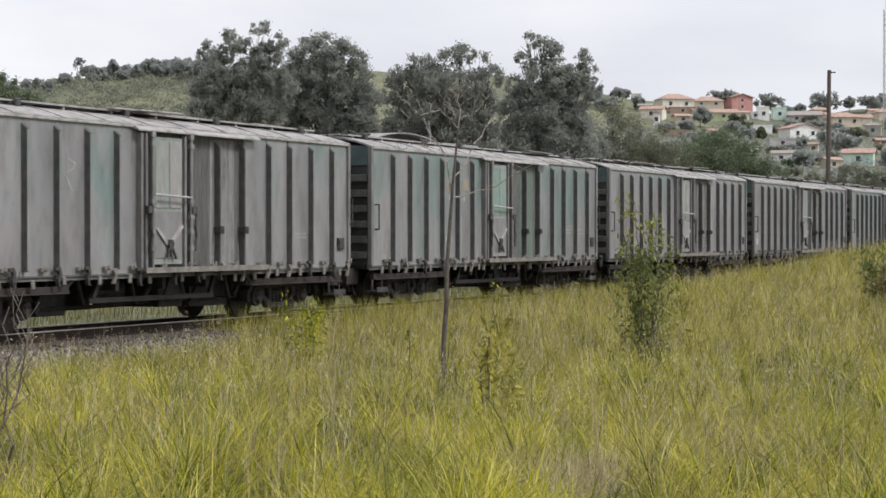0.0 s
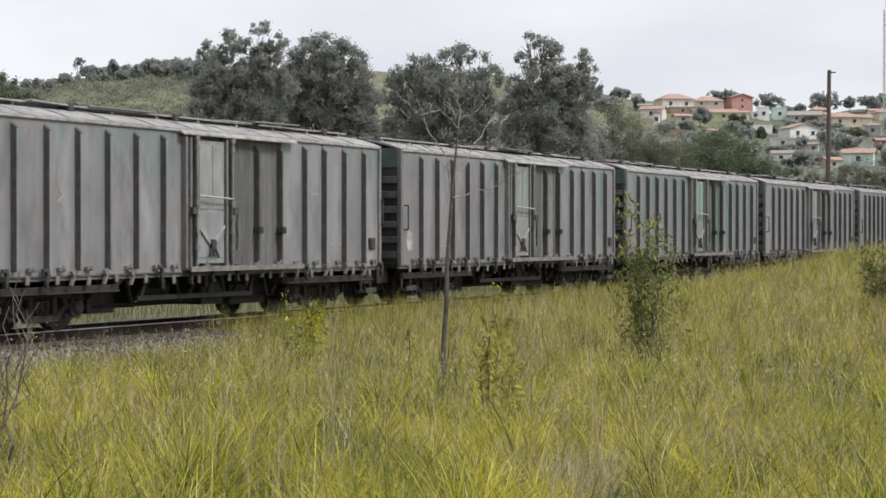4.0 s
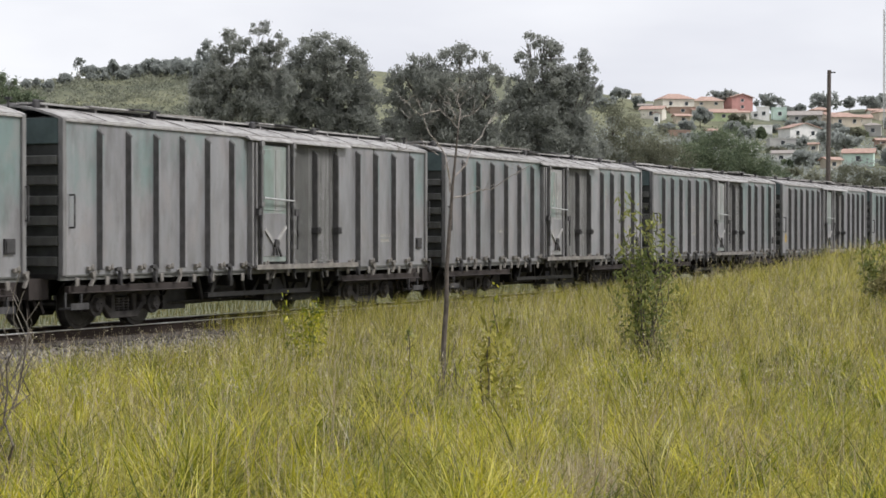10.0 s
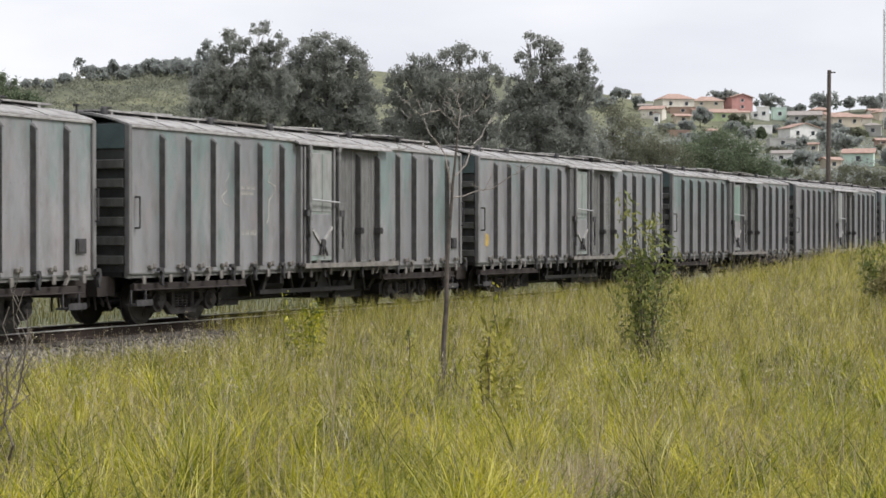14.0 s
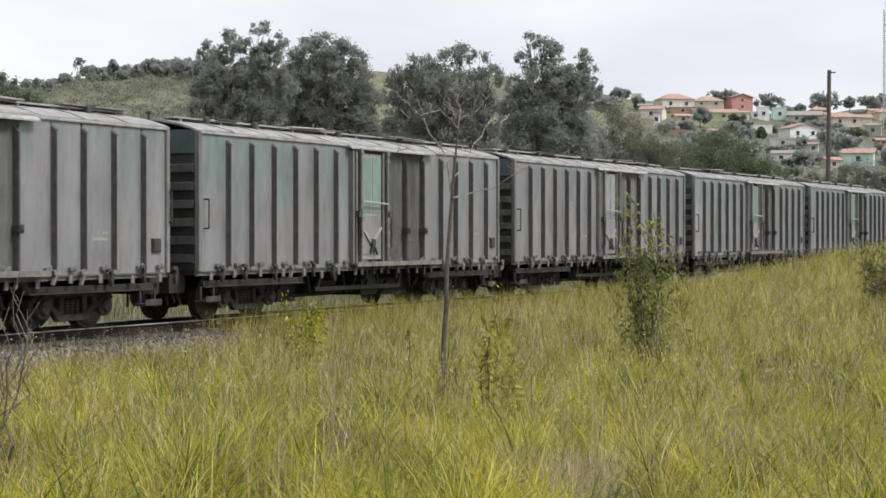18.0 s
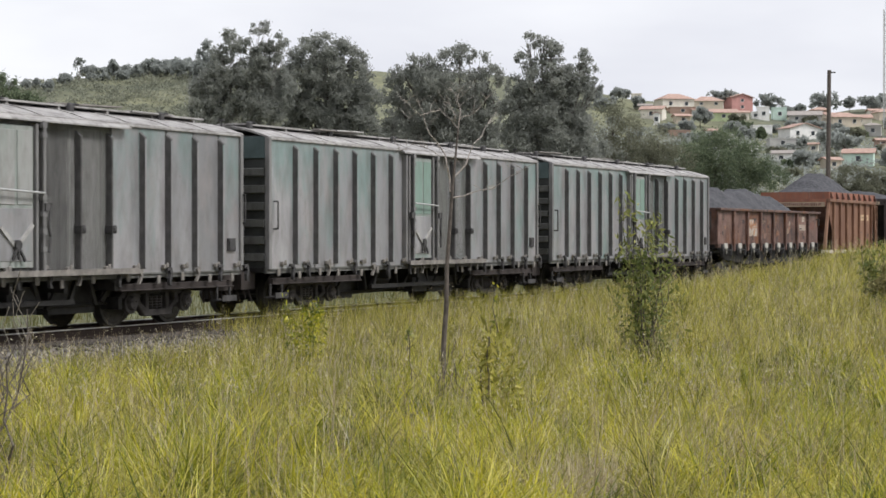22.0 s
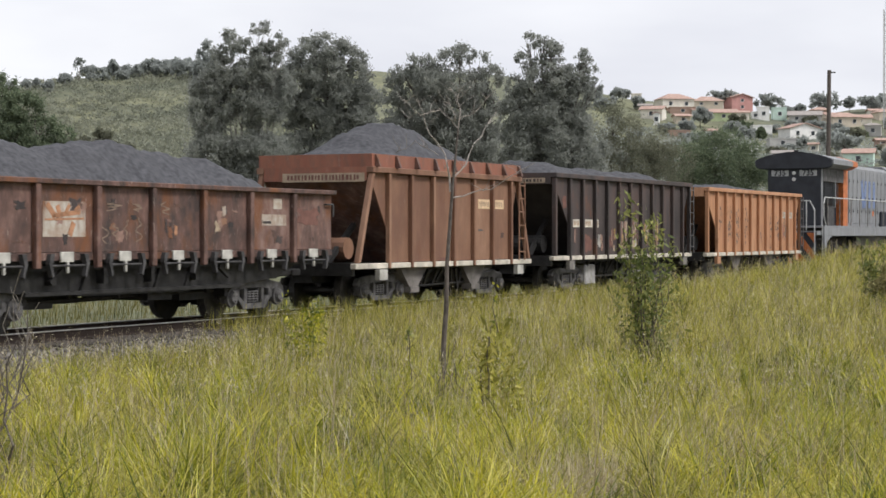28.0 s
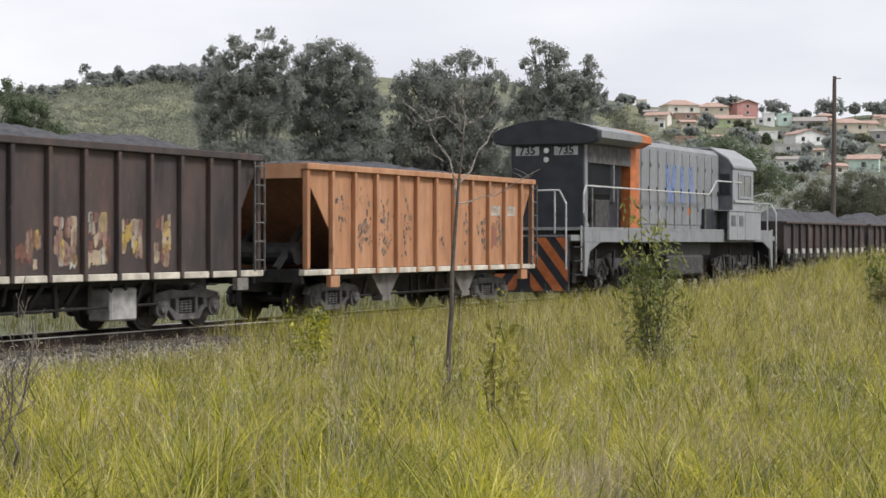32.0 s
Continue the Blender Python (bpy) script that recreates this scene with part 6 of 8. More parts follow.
# ---- foliage ----
def leaf_cards(centres, normals_bias, size, seed, aspect=0.45):
    """Small pointed leaves, two triangles each, at the centres."""
    r = np.random.RandomState(seed)
    n = len(centres)
    a = r.normal(size=(n, 3)) + normals_bias
    a /= np.linalg.norm(a, axis=1, keepdims=True) + 1e-9
    b = np.cross(a, r.normal(size=(n, 3)))
    b /= np.linalg.norm(b, axis=1, keepdims=True) + 1e-9
    s = (size * r.uniform(0.6, 1.4, n))[:, None]
    p = np.stack([centres - a * s, centres - b * s * aspect, centres + a * s, centres + b * s * aspect], 1)
    f = (np.arange(n)[:, None] * 4 + np.arange(4)[None])
    return p.reshape(-1, 3), f


def leaf_blades(centres, normals_bias, size, seed, aspect=0.45):
    """Small pointed leaves for far crowns, one triangle each."""
    r = np.random.RandomState(seed)
    n = len(centres)
    a = r.normal(size=(n, 3)) + normals_bias
    a /= np.linalg.norm(a, axis=1, keepdims=True) + 1e-9
    b = np.cross(a, r.normal(size=(n, 3)))
    b /= np.linalg.norm(b, axis=1, keepdims=True) + 1e-9
    s = (size * r.uniform(0.6, 1.4, n))[:, None]
    p = np.stack([centres + a * s, centres - a * s - b * s * aspect, centres - a * s + b * s * aspect], 1)
    return p.reshape(-1, 3), np.arange(n * 3).reshape(n, 3)


def crown_points(lobes, n, seed, inner=0.72, tuft=0.27):
    """Points in compact tufts near the skins of ellipsoid lobes (x, y, z, rx, ry, rz), some of them inside."""
    r = np.random.RandomState(seed)
    lob = np.array(lobes, float)
    vol = (lob[:, 3] * lob[:, 4] * lob[:, 5]) ** 0.67
    tufts = max(50, n // 120)
    pick = r.choice(len(lob), tufts, p=vol / vol.sum())
    d = r.normal(size=(tufts, 3))
    d[:, 2] += 0.15
    d /= np.linalg.norm(d, axis=1, keepdims=True)
    d *= np.where(r.rand(tufts) < 0.8, r.uniform(inner, 0.92, tufts), r.uniform(0.2, inner, tufts))[:, None]
    tc = lob[pick, :3] + d * lob[pick, 3:]
    tr = tuft * lob[pick, 3:].mean(1) * r.uniform(0.55, 1.3, tufts)
    k = r.choice(tufts, n, p=tr ** 1.7 / (tr ** 1.7).sum())
    q = r.normal(size=(n, 3))
    q /= np.linalg.norm(q, axis=1, keepdims=True)
    q *= (r.rand(n) ** 0.6 * np.where(r.rand(n) < 0.3, 1.7, 1.0))[:, None]
    return tc[k] + q * tr[k][:, None] * np.array([1.0, 1.0, 0.95])


def tree(name, at, lobes, n_leaf, leaf, leaf_mat, bark, trunk_r, label, seed, stems=1, category="tree", aspect=0.45, group="", twigs=6):
    """A tapered trunk with limbs to each lobe and a crown of many small leaves."""
    r = random.Random(seed)
    ob = new(name)
    ob.location = at
    tagged(ob, label, category, group)
    bm = bmesh.new()
    hub_z = min(l[2] - l[5] * 0.6 for l in lobes)
    for s in range(stems):
        bx = r.uniform(-0.25, 0.25) * (stems - 1)
        prev = Vector((bx, r.uniform(-0.2, 0.2) * (stems - 1), -0.3))
        rad = trunk_r
        for k in range(4):
            nxt = Vector((bx + r.uniform(-0.15, 0.15), r.uniform(-0.15, 0.15), hub_z * (k + 1) / 4))
            rod(bm, prev, nxt, rad, 7, rad * 0.88)
            prev, rad = nxt, rad * 0.88
        for j, l in enumerate(lobes):
            if stems > 1 and j % stems != s:
                continue
            c = Vector(l[:3])
            mid = prev.lerp(c, 0.5) + Vector((r.uniform(-0.4, 0.4), r.uniform(-0.4, 0.4), 0.2))
            rod(bm, prev, mid, rad * 0.5, 6, rad * 0.32)
            rod(bm, mid, c - Vector((0, 0, l[5] * 0.3)), rad * 0.32, 6, rad * 0.14)
            for q in range(twigs):
                e = c + Vector((r.uniform(-1, 1) * l[3], r.uniform(-1, 1) * l[4], r.uniform(-0.6, 0.9) * l[5])) * 0.85
                rod(bm, mid.lerp(c, r.uniform(0.3, 1)), e, rad * 0.22, 4, rad * 0.06)
    part("trunk", bm, bark, ob)
    pts = crown_points(lobes, n_leaf, seed)
    v, f = leaf_blades(pts, np.array([0, 0, -0.5]), leaf, seed + 1, aspect)
    put("crown", mesh_np("crown", v, f, leaf_mat), ob)
    return ob


def bearing(px):
    return (px - CX) / FOC


def lobes_from(spec, dist):
    """Lobes given as bearings and height angles, in thousandths, of centre and half sizes, for a tree at dist metres."""
    out = []
    for b, e, rb, re in spec:
        out.append((b * dist / 1000, 0.0, e * dist / 1000, 1.08 * rb * dist / 1000, 1.1 * rb * dist / 1000, 1.05 * re * dist / 1000))
    return out


def placed_tree(name, b0, dist, spec, n_leaf, leaf, leaf_mat, bark, trunk_r, label, seed, **kw):
    x, y = b0 / 1000 * dist, dist
    z = land(x, y)
    lobes = [(b * dist / 1000 - x, r0, EYE_Z + e * dist / 1000 - z, rx, ry, rz) for (b, e, *_), (_, r0, _, rx, ry, rz) in zip(spec, lobes_from(spec, dist))]
    return tree(name, (x, y, z), lobes, n_leaf, leaf, leaf_mat, bark, trunk_r, label, seed, **kw)


GUM_LABEL = "tall grey-green gum tree with a dense leafy crown"
placed_tree("gum_tree", -104, 88, [(-107, 99, 7, 7), (-95, 93, 8, 8), (-118, 89, 8, 8), (-103, 84, 9, 9), (-90, 100, 5, 5), (-122, 44, 14, 13), (-98, 42, 15, 14), (-130, 24, 12, 14), (-110, 24, 15, 14), (-90, 26, 13, 14), (-98, 111, 7, 4), (-113, 105, 7, 5), (-118, 97, 7, 5), (-87, 103, 5, 5), (-95, 99, 5, 5), (-110, 91, 5, 4), (-107, 85, 8, 6), (-125, 79, 10, 9), (-129, 71, 9, 9), (-115, 74, 11, 11), (-91, 89, 7, 8), (-95, 79, 9, 10), (-99, 67, 12, 9), (-125, 63, 12, 8), (-87, 77, 8, 10)],
            112000, 0.071, GUM, PALE_BARK, 0.15, "tall airy gum tree with pale trunk and grey-green leaves", 101, stems=2)
placed_tree("gum_tree", -64, 92, [(-76, 42, 14, 14), (-56, 42, 15, 14), (-40, 46, 9, 14), (-78, 24, 14, 14), (-60, 22, 15, 14), (-42, 26, 12, 15), (-30, 22, 10, 14), (-62, 101, 11, 7), (-73, 97, 9, 8), (-51, 94, 9, 8), (-44, 85, 9, 9), (-61, 86, 14, 11), (-78, 82, 10, 11), (-41, 72, 8, 10), (-53, 71, 13, 11), (-71, 70, 12, 11), (-83, 67, 10, 10), (-48, 62, 12, 9), (-64, 61, 12, 9), (-79, 94, 5, 7)],
            120000, 0.074, GUM, BARK, 0.25, GUM_LABEL, 102, stems=2)
placed_tree("gum_tree", 6, 95, [(-20, 44, 14, 14), (0, 42, 16, 14), (22, 44, 14, 14), (-24, 24, 14, 14), (-4, 22, 15, 14), (14, 24, 14, 14), (32, 26, 12, 14), (-30, 50, 7, 14), (9, 96, 8, 6), (-1, 93, 8, 7), (-12, 91, 7, 7), (19, 91, 7, 7), (-19, 85, 9, 7), (25, 85, 7, 7), (-26, 78, 7, 9), (-6, 81, 13, 10), (13, 79, 13, 10), (29, 74, 6, 10), (-26, 66, 9, 10), (-10, 66, 14, 11), (9, 64, 14, 11), (23, 64, 10, 10), (-18, 54, 14, 9), (6, 52, 15, 8), (23, 52, 10, 8)],
            120000, 0.074, GUM, BARK, 0.25, GUM_LABEL, 103, stems=2)
placed_tree("gum_tree", 58, 90, [(44, 44, 13, 14), (62, 42, 15, 14), (80, 40, 10, 14), (42, 24, 14, 14), (60, 22, 15, 14), (78, 24, 13, 14), (90, 18, 10, 12), (46, 103, 5, 5), (52, 103, 5, 5), (59, 98, 7, 6), (45, 94, 6, 5), (55, 91, 10, 7), (75, 96, 5, 5), (76, 89, 6, 7), (71, 84, 9, 8), (82, 83, 4, 3), (49, 80, 10, 10), (62, 79, 11, 10), (73, 74, 8, 10), (39, 79, 6, 7), (40, 68, 9, 10), (55, 65, 14, 11), (69, 61, 10, 11), (42, 54, 11, 9), (59, 52, 15, 8)],
            120000, 0.072, GUM, BARK, 0.24, GUM_LABEL, 104, stems=2)
placed_tree("shrub_mass", -20, 104, [(b_, 34 + 6 * math.sin(b_ * 0.21), 12, 15) for b_ in range(-132, 96, 13)] + [(b_, 16, 12, 12) for b_ in range(-126, 96, 16)],
            60000, 0.085, GUM, BARK, 0.10, "dense grey-green undergrowth below the gum trees", 110, category="shrub", twigs=2)
placed_tree("mixed_tree", 96, 105, [(90, 56, 16, 13), (100, 50, 14, 14), (116, 46, 13, 12), (122, 38, 14, 13), (98, 36, 20, 16), (84, 36, 14, 18), (110, 30, 18, 12), (76, 24, 16, 14)],
            36000, 0.06, OLIVE, BARK, 0.18, "scrubby olive-brown tree beside the railway", 105)
placed_tree("round_tree", 146, 110, [(140, 45, 14, 11), (152, 46, 14, 11), (163, 40, 13, 10), (132, 38, 13, 11), (148, 34, 22, 14), (172, 30, 14, 10), (128, 28, 14, 12)],
            40000, 0.065, BROADLEAF, BARK, 0.2, "rounded deep green broadleaf tree", 106)
placed_tree("shrub_mass", 212, 100, [(200, 27, 9, 7), (216, 30, 10, 7), (232, 28, 9, 7), (206, 19, 13, 8), (224, 19, 15, 8), (188, 20, 9, 6), (244, 25, 11, 8), (256, 23, 10, 8), (270, 21, 12, 8)],
            46000, 0.06, OLIVE, BARK, 0.14, "dense scrub of mixed green bushes behind the line", 107, category="shrub")
placed_tree("dark_tree", -236, 62, [(-236, 78, 8, 8), (-226, 68, 12, 9), (-236, 56, 14, 10), (-214, 60, 8, 7), (-205, 52, 9, 7), (-240, 40, 16, 12), (-218, 44, 14, 9)],
            40000, 0.05, BROADLEAF, BARK, 0.2, "dark green broadleaf tree beyond the track", 108)
placed_tree("low_scrub", -190, 70, [(-186, 52, 8, 5), (-196, 46, 8, 6), (-178, 46, 7, 4), (-170, 44, 7, 4)], 4500, 0.10, OLIVE, BARK, 0.06,
            "low light green scrub beyond the track", 109, category="shrub")

# ---- small round trees on the hills ----
rt = random.Random(77)


def hill_tree(b, e_base, h_ang, w_ang, seed, mat, label, n=1100):
    x, y, z = stand_at(b / 1000, e_base / 1000)
    h, rad = h_ang * y / 1000, w_ang * y / 2000
    rr = random.Random(seed)
    lobes = [(rr.uniform(-0.55, 0.55) * rad, rr.uniform(-0.4, 0.4) * rad, h * rr.uniform(0.35, 0.8), rad * rr.uniform(0.4, 0.65), rad * 0.5, h * rr.uniform(0.2, 0.3)) for _ in range(7)]
    tree("hill_tree", (x, y, z - 0.3), lobes, n, 0.5, mat, BARK, max(0.1, rad * 0.05), label, seed, group="trees on the far hills", twigs=2)


FAR_LABEL = "far rounded tree on the hillside"
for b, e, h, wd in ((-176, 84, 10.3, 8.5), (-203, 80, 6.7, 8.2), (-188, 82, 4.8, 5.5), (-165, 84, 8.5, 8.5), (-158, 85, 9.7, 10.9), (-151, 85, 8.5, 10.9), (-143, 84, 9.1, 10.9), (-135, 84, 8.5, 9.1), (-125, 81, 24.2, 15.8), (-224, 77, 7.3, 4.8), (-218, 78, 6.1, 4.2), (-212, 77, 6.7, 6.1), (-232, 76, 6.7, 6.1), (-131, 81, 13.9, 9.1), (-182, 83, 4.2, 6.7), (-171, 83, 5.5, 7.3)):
    hill_tree(b, e, h, wd, rt.randint(0, 9999), HILL_LEAF_HAZED, "far dark tree along the hill's crest")
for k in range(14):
    hill_tree(rt.uniform(-192, -128), 90, rt.uniform(2.5, 6), rt.uniform(8, 14), rt.randint(0, 9999), HILL_LEAF_HAZED, "far dark tree along the hill's crest", 600)
# Trees higher on the slope take the leaves with haze in their colour.
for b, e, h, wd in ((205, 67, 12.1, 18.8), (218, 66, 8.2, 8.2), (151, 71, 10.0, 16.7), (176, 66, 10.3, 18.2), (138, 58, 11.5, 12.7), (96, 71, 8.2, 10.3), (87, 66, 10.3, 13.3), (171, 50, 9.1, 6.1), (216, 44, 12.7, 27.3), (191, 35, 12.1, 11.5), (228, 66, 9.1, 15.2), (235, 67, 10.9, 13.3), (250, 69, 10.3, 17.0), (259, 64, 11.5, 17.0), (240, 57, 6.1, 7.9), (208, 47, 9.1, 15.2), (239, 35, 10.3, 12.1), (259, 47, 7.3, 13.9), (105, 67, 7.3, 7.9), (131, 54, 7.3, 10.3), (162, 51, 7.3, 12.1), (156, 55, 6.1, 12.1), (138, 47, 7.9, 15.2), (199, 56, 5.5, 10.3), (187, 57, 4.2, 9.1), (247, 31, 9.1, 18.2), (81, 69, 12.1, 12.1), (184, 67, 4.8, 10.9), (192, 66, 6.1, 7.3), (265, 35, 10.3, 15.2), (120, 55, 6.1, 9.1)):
    hill_tree(b, e, h, wd, rt.randint(0, 9999), HILL_LEAF_HAZED if e > 50 else rt.choice((HILL_LEAF_HAZED, HILL_LEAF_HAZED, BROADLEAF)), FAR_LABEL, 1500)
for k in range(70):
    hill_tree(rt.uniform(84, 290), rt.uniform(26, 60), rt.uniform(3, 6), rt.uniform(6, 12), rt.randint(0, 9999), rt.choice((HILL_LEAF_HAZED, HILL_LEAF_HAZED, BROADLEAF, OLIVE)), FAR_LABEL, 600)

x_, y_, z_ = stand_at(-0.1955, 0.082)
tree("hill_tree", (x_, y_, z_ - 0.3), [(-0.6, 0, 4.4, 0.9, 0.8, 0.6), (0.6, 0, 4.7, 1.0, 0.8, 0.6), (0.0, 0, 5.2, 1.1, 0.8, 0.5), (0.9, 0, 3.6, 0.5, 0.5, 0.4), (-0.8, 0, 3.4, 0.4, 0.4, 0.4)], 500, 0.24, HILL_LEAF_HAZED, BARK, 0.07,
     "lone tall thin-stemmed tree on the hill's crest", 515, stems=2, group="trees on the far hills", twigs=3)

# scrub on the left hillside, too many to count
def scatter_scrub(n, b_lo, b_hi, seed, mat, name, label, smin, smax):
    r = np.random.RandomState(seed)
    pts = []
    for _ in range(n):
        y = r.uniform(150, 450)
        x = r.uniform(b_lo, b_hi) * y
        s = r.uniform(smin, smax)
        c = np.array([x, y, land(x, y) + s * 0.3])
        pts.append(c + r.normal(size=(20, 3)) * np.array([s * 1.3, s, s * 0.4]) * 0.5)
    pts = np.concatenate(pts)
    v, f = leaf_blades(pts, np.array([0, 0, 0.2]), 0.36, seed)
    tagged(new(name, mesh_np(name, v, f, mat)), label, "scrub", kind="stuff")


scatter_scrub(3600, -0.27, -0.08, 5, SCRUB_LEAF, "hillside_scrub", "low scattered scrub over the grassy hillside", 0.7, 2.2)
scatter_scrub(2200, 0.06, 0.32, 6, HILL_LEAF_HAZED, "town_scrub", "dark bushes and garden trees between the houses", 0.8, 2.4)


# ---- the hillside town ----
def wall_paint(name, c):
    return plain(name, c, 0.85, 0, 0.12, 0.8, 0.0)


WALLS = {k: wall_paint(k + "_house_wall", c) for k, c in (("white", (0.74, 0.73, 0.71)), ("cream", (0.66, 0.62, 0.55)), ("red", (0.46, 0.24, 0.22)), ("green", (0.50, 0.57, 0.34)),
         ("mint", (0.55, 0.68, 0.60)), ("brick", (0.36, 0.25, 0.20)), ("grey", (0.46, 0.45, 0.43)), ("blue", (0.36, 0.48, 0.64)), ("sand", (0.56, 0.49, 0.40)))}
TILE, _nt, _b = material("clay_roof_tiles", 0.85)
_nt.links.new(ramp(_nt, tex(_nt, 1.5, 6), [(0.3, (0.31, 0.20, 0.165)), (0.7, (0.47, 0.335, 0.28))]), _b.inputs["Base Color"])
GREY_TILE = plain("weathered_grey_roof_sheets", (0.30, 0.27, 0.25), 0.85)


def house(b, e, w_ang, h_ang, wall, seed, roof="gable", roof_mat=None, storeys=1, turn=None):
    """A small house on the slope: walls, a pitched roof with eaves, windows and a door."""
    r = random.Random(seed)
    x, y, z = stand_at(b / 1000, e / 1000)
    wd = w_ang * y / 1000
    ht = h_ang * y / 1000
    dp = wd * r.uniform(0.7, 0.9)
    roof_mat = roof_mat or TILE
    words = {"white": "white", "cream": "cream", "red": "red", "green": "lime green", "mint": "pale mint", "brick": "bare brick", "grey": "grey", "blue": "light blue", "sand": "sandy"}
    hs = new("house")
    hs.matrix_world = Matrix.Translation((x, y, z - 0.2)) @ pose(0, 0, 0, 0, 0, r.uniform(-22, 22) if turn is None else turn)
    tagged(hs, f"{words[wall]} house with {'clay tile' if roof_mat is TILE else 'grey sheet'} roof on the hillside", "house", "houses of the hillside town")
    rh = wd * 0.15 if roof != "flat" else 0.15
    hw = max(1.8, ht - rh)
    part("wall", boxes((-wd / 2, wd / 2, -dp / 2, dp / 2, -2.5, hw)), WALLS[wall], hs)
    bm = bmesh.new()
    o = 0.4
    if roof == "gable":
        extrude(bm, [(-dp / 2 - o, hw - 0.05), (0, hw + rh), (dp / 2 + o, hw - 0.05), (dp / 2 + o, hw + 0.1), (0, hw + rh + 0.18), (-dp / 2 - o, hw + 0.1)], "x", -wd / 2 - o, wd / 2 + o)
        for sx in (-wd / 2, wd / 2 - 0.1):
            g = bmesh.new()
            extrude(g, [(-dp / 2, hw), (0, hw + rh - 0.05), (dp / 2, hw)], "x", sx, sx + 0.1)
            part("gable", g, WALLS[wall], hs)
    elif roof == "side":
        extrude(bm, [(-wd / 2 - o, hw - 0.05), (0, hw + rh), (wd / 2 + o, hw - 0.05), (wd / 2 + o, hw + 0.1), (0, hw + rh + 0.18), (-wd / 2 - o, hw + 0.1)], "y", -dp / 2 - o, dp / 2 + o)
        g = bmesh.new()
        extrude(g, [(-wd / 2, hw), (0, hw + rh - 0.05), (wd / 2, hw)], "y", -dp / 2, -dp / 2 + 0.1)
        part("gable", g, WALLS[wall], hs)
    elif roof == "hip":
        v = [bm.verts.new(p) for p in ((-wd / 2 - o, -dp / 2 - o, hw), (wd / 2 + o, -dp / 2 - o, hw), (wd / 2 + o, dp / 2 + o, hw), (-wd / 2 - o, dp / 2 + o, hw),
                                       (-wd * 0.18, 0, hw + rh * 1.2), (wd * 0.18, 0, hw + rh * 1.2))]
        for fc in ((0, 1, 5, 4), (1, 2, 5), (2, 3, 4, 5), (3, 0, 4), (3, 2, 1, 0)):
            bm.faces.new([v[i] for i in fc])
    else:
        box(bm, -wd / 2 - 0.1, wd / 2 + 0.1, -dp / 2 - 0.1, dp / 2 + 0.1, hw, hw + 0.25)
    part("roof", bm, roof_mat if roof != "flat" else WALLS[wall], hs)
    nw = max(1, int(wd / 3.6))
    sh = hw / storeys
    for s in range(storeys):
        for k in range(nw):
            xx = -wd / 2 + (k + 0.5) * wd / nw
            zz = s * sh + sh * 0.38
            wn2 = part("window", boxes((xx - 0.45, xx + 0.45, -dp / 2 - 0.03, -dp / 2 - 0.005, zz, zz + min(1.0, sh * 0.42))), GLASS, hs)
            part("window_frame", boxes((xx - 0.52, xx - 0.45, -dp / 2 - 0.05, -dp / 2 - 0.005, zz, zz + min(1.0, sh * 0.42)), (xx + 0.45, xx + 0.52, -dp / 2 - 0.05, -dp / 2 - 0.005, zz, zz + min(1.0, sh * 0.42)),
                                       (xx - 0.52, xx + 0.52, -dp / 2 - 0.06, -dp / 2 - 0.005, zz - 0.08, zz)), WALLS["white"], wn2)
    return hs


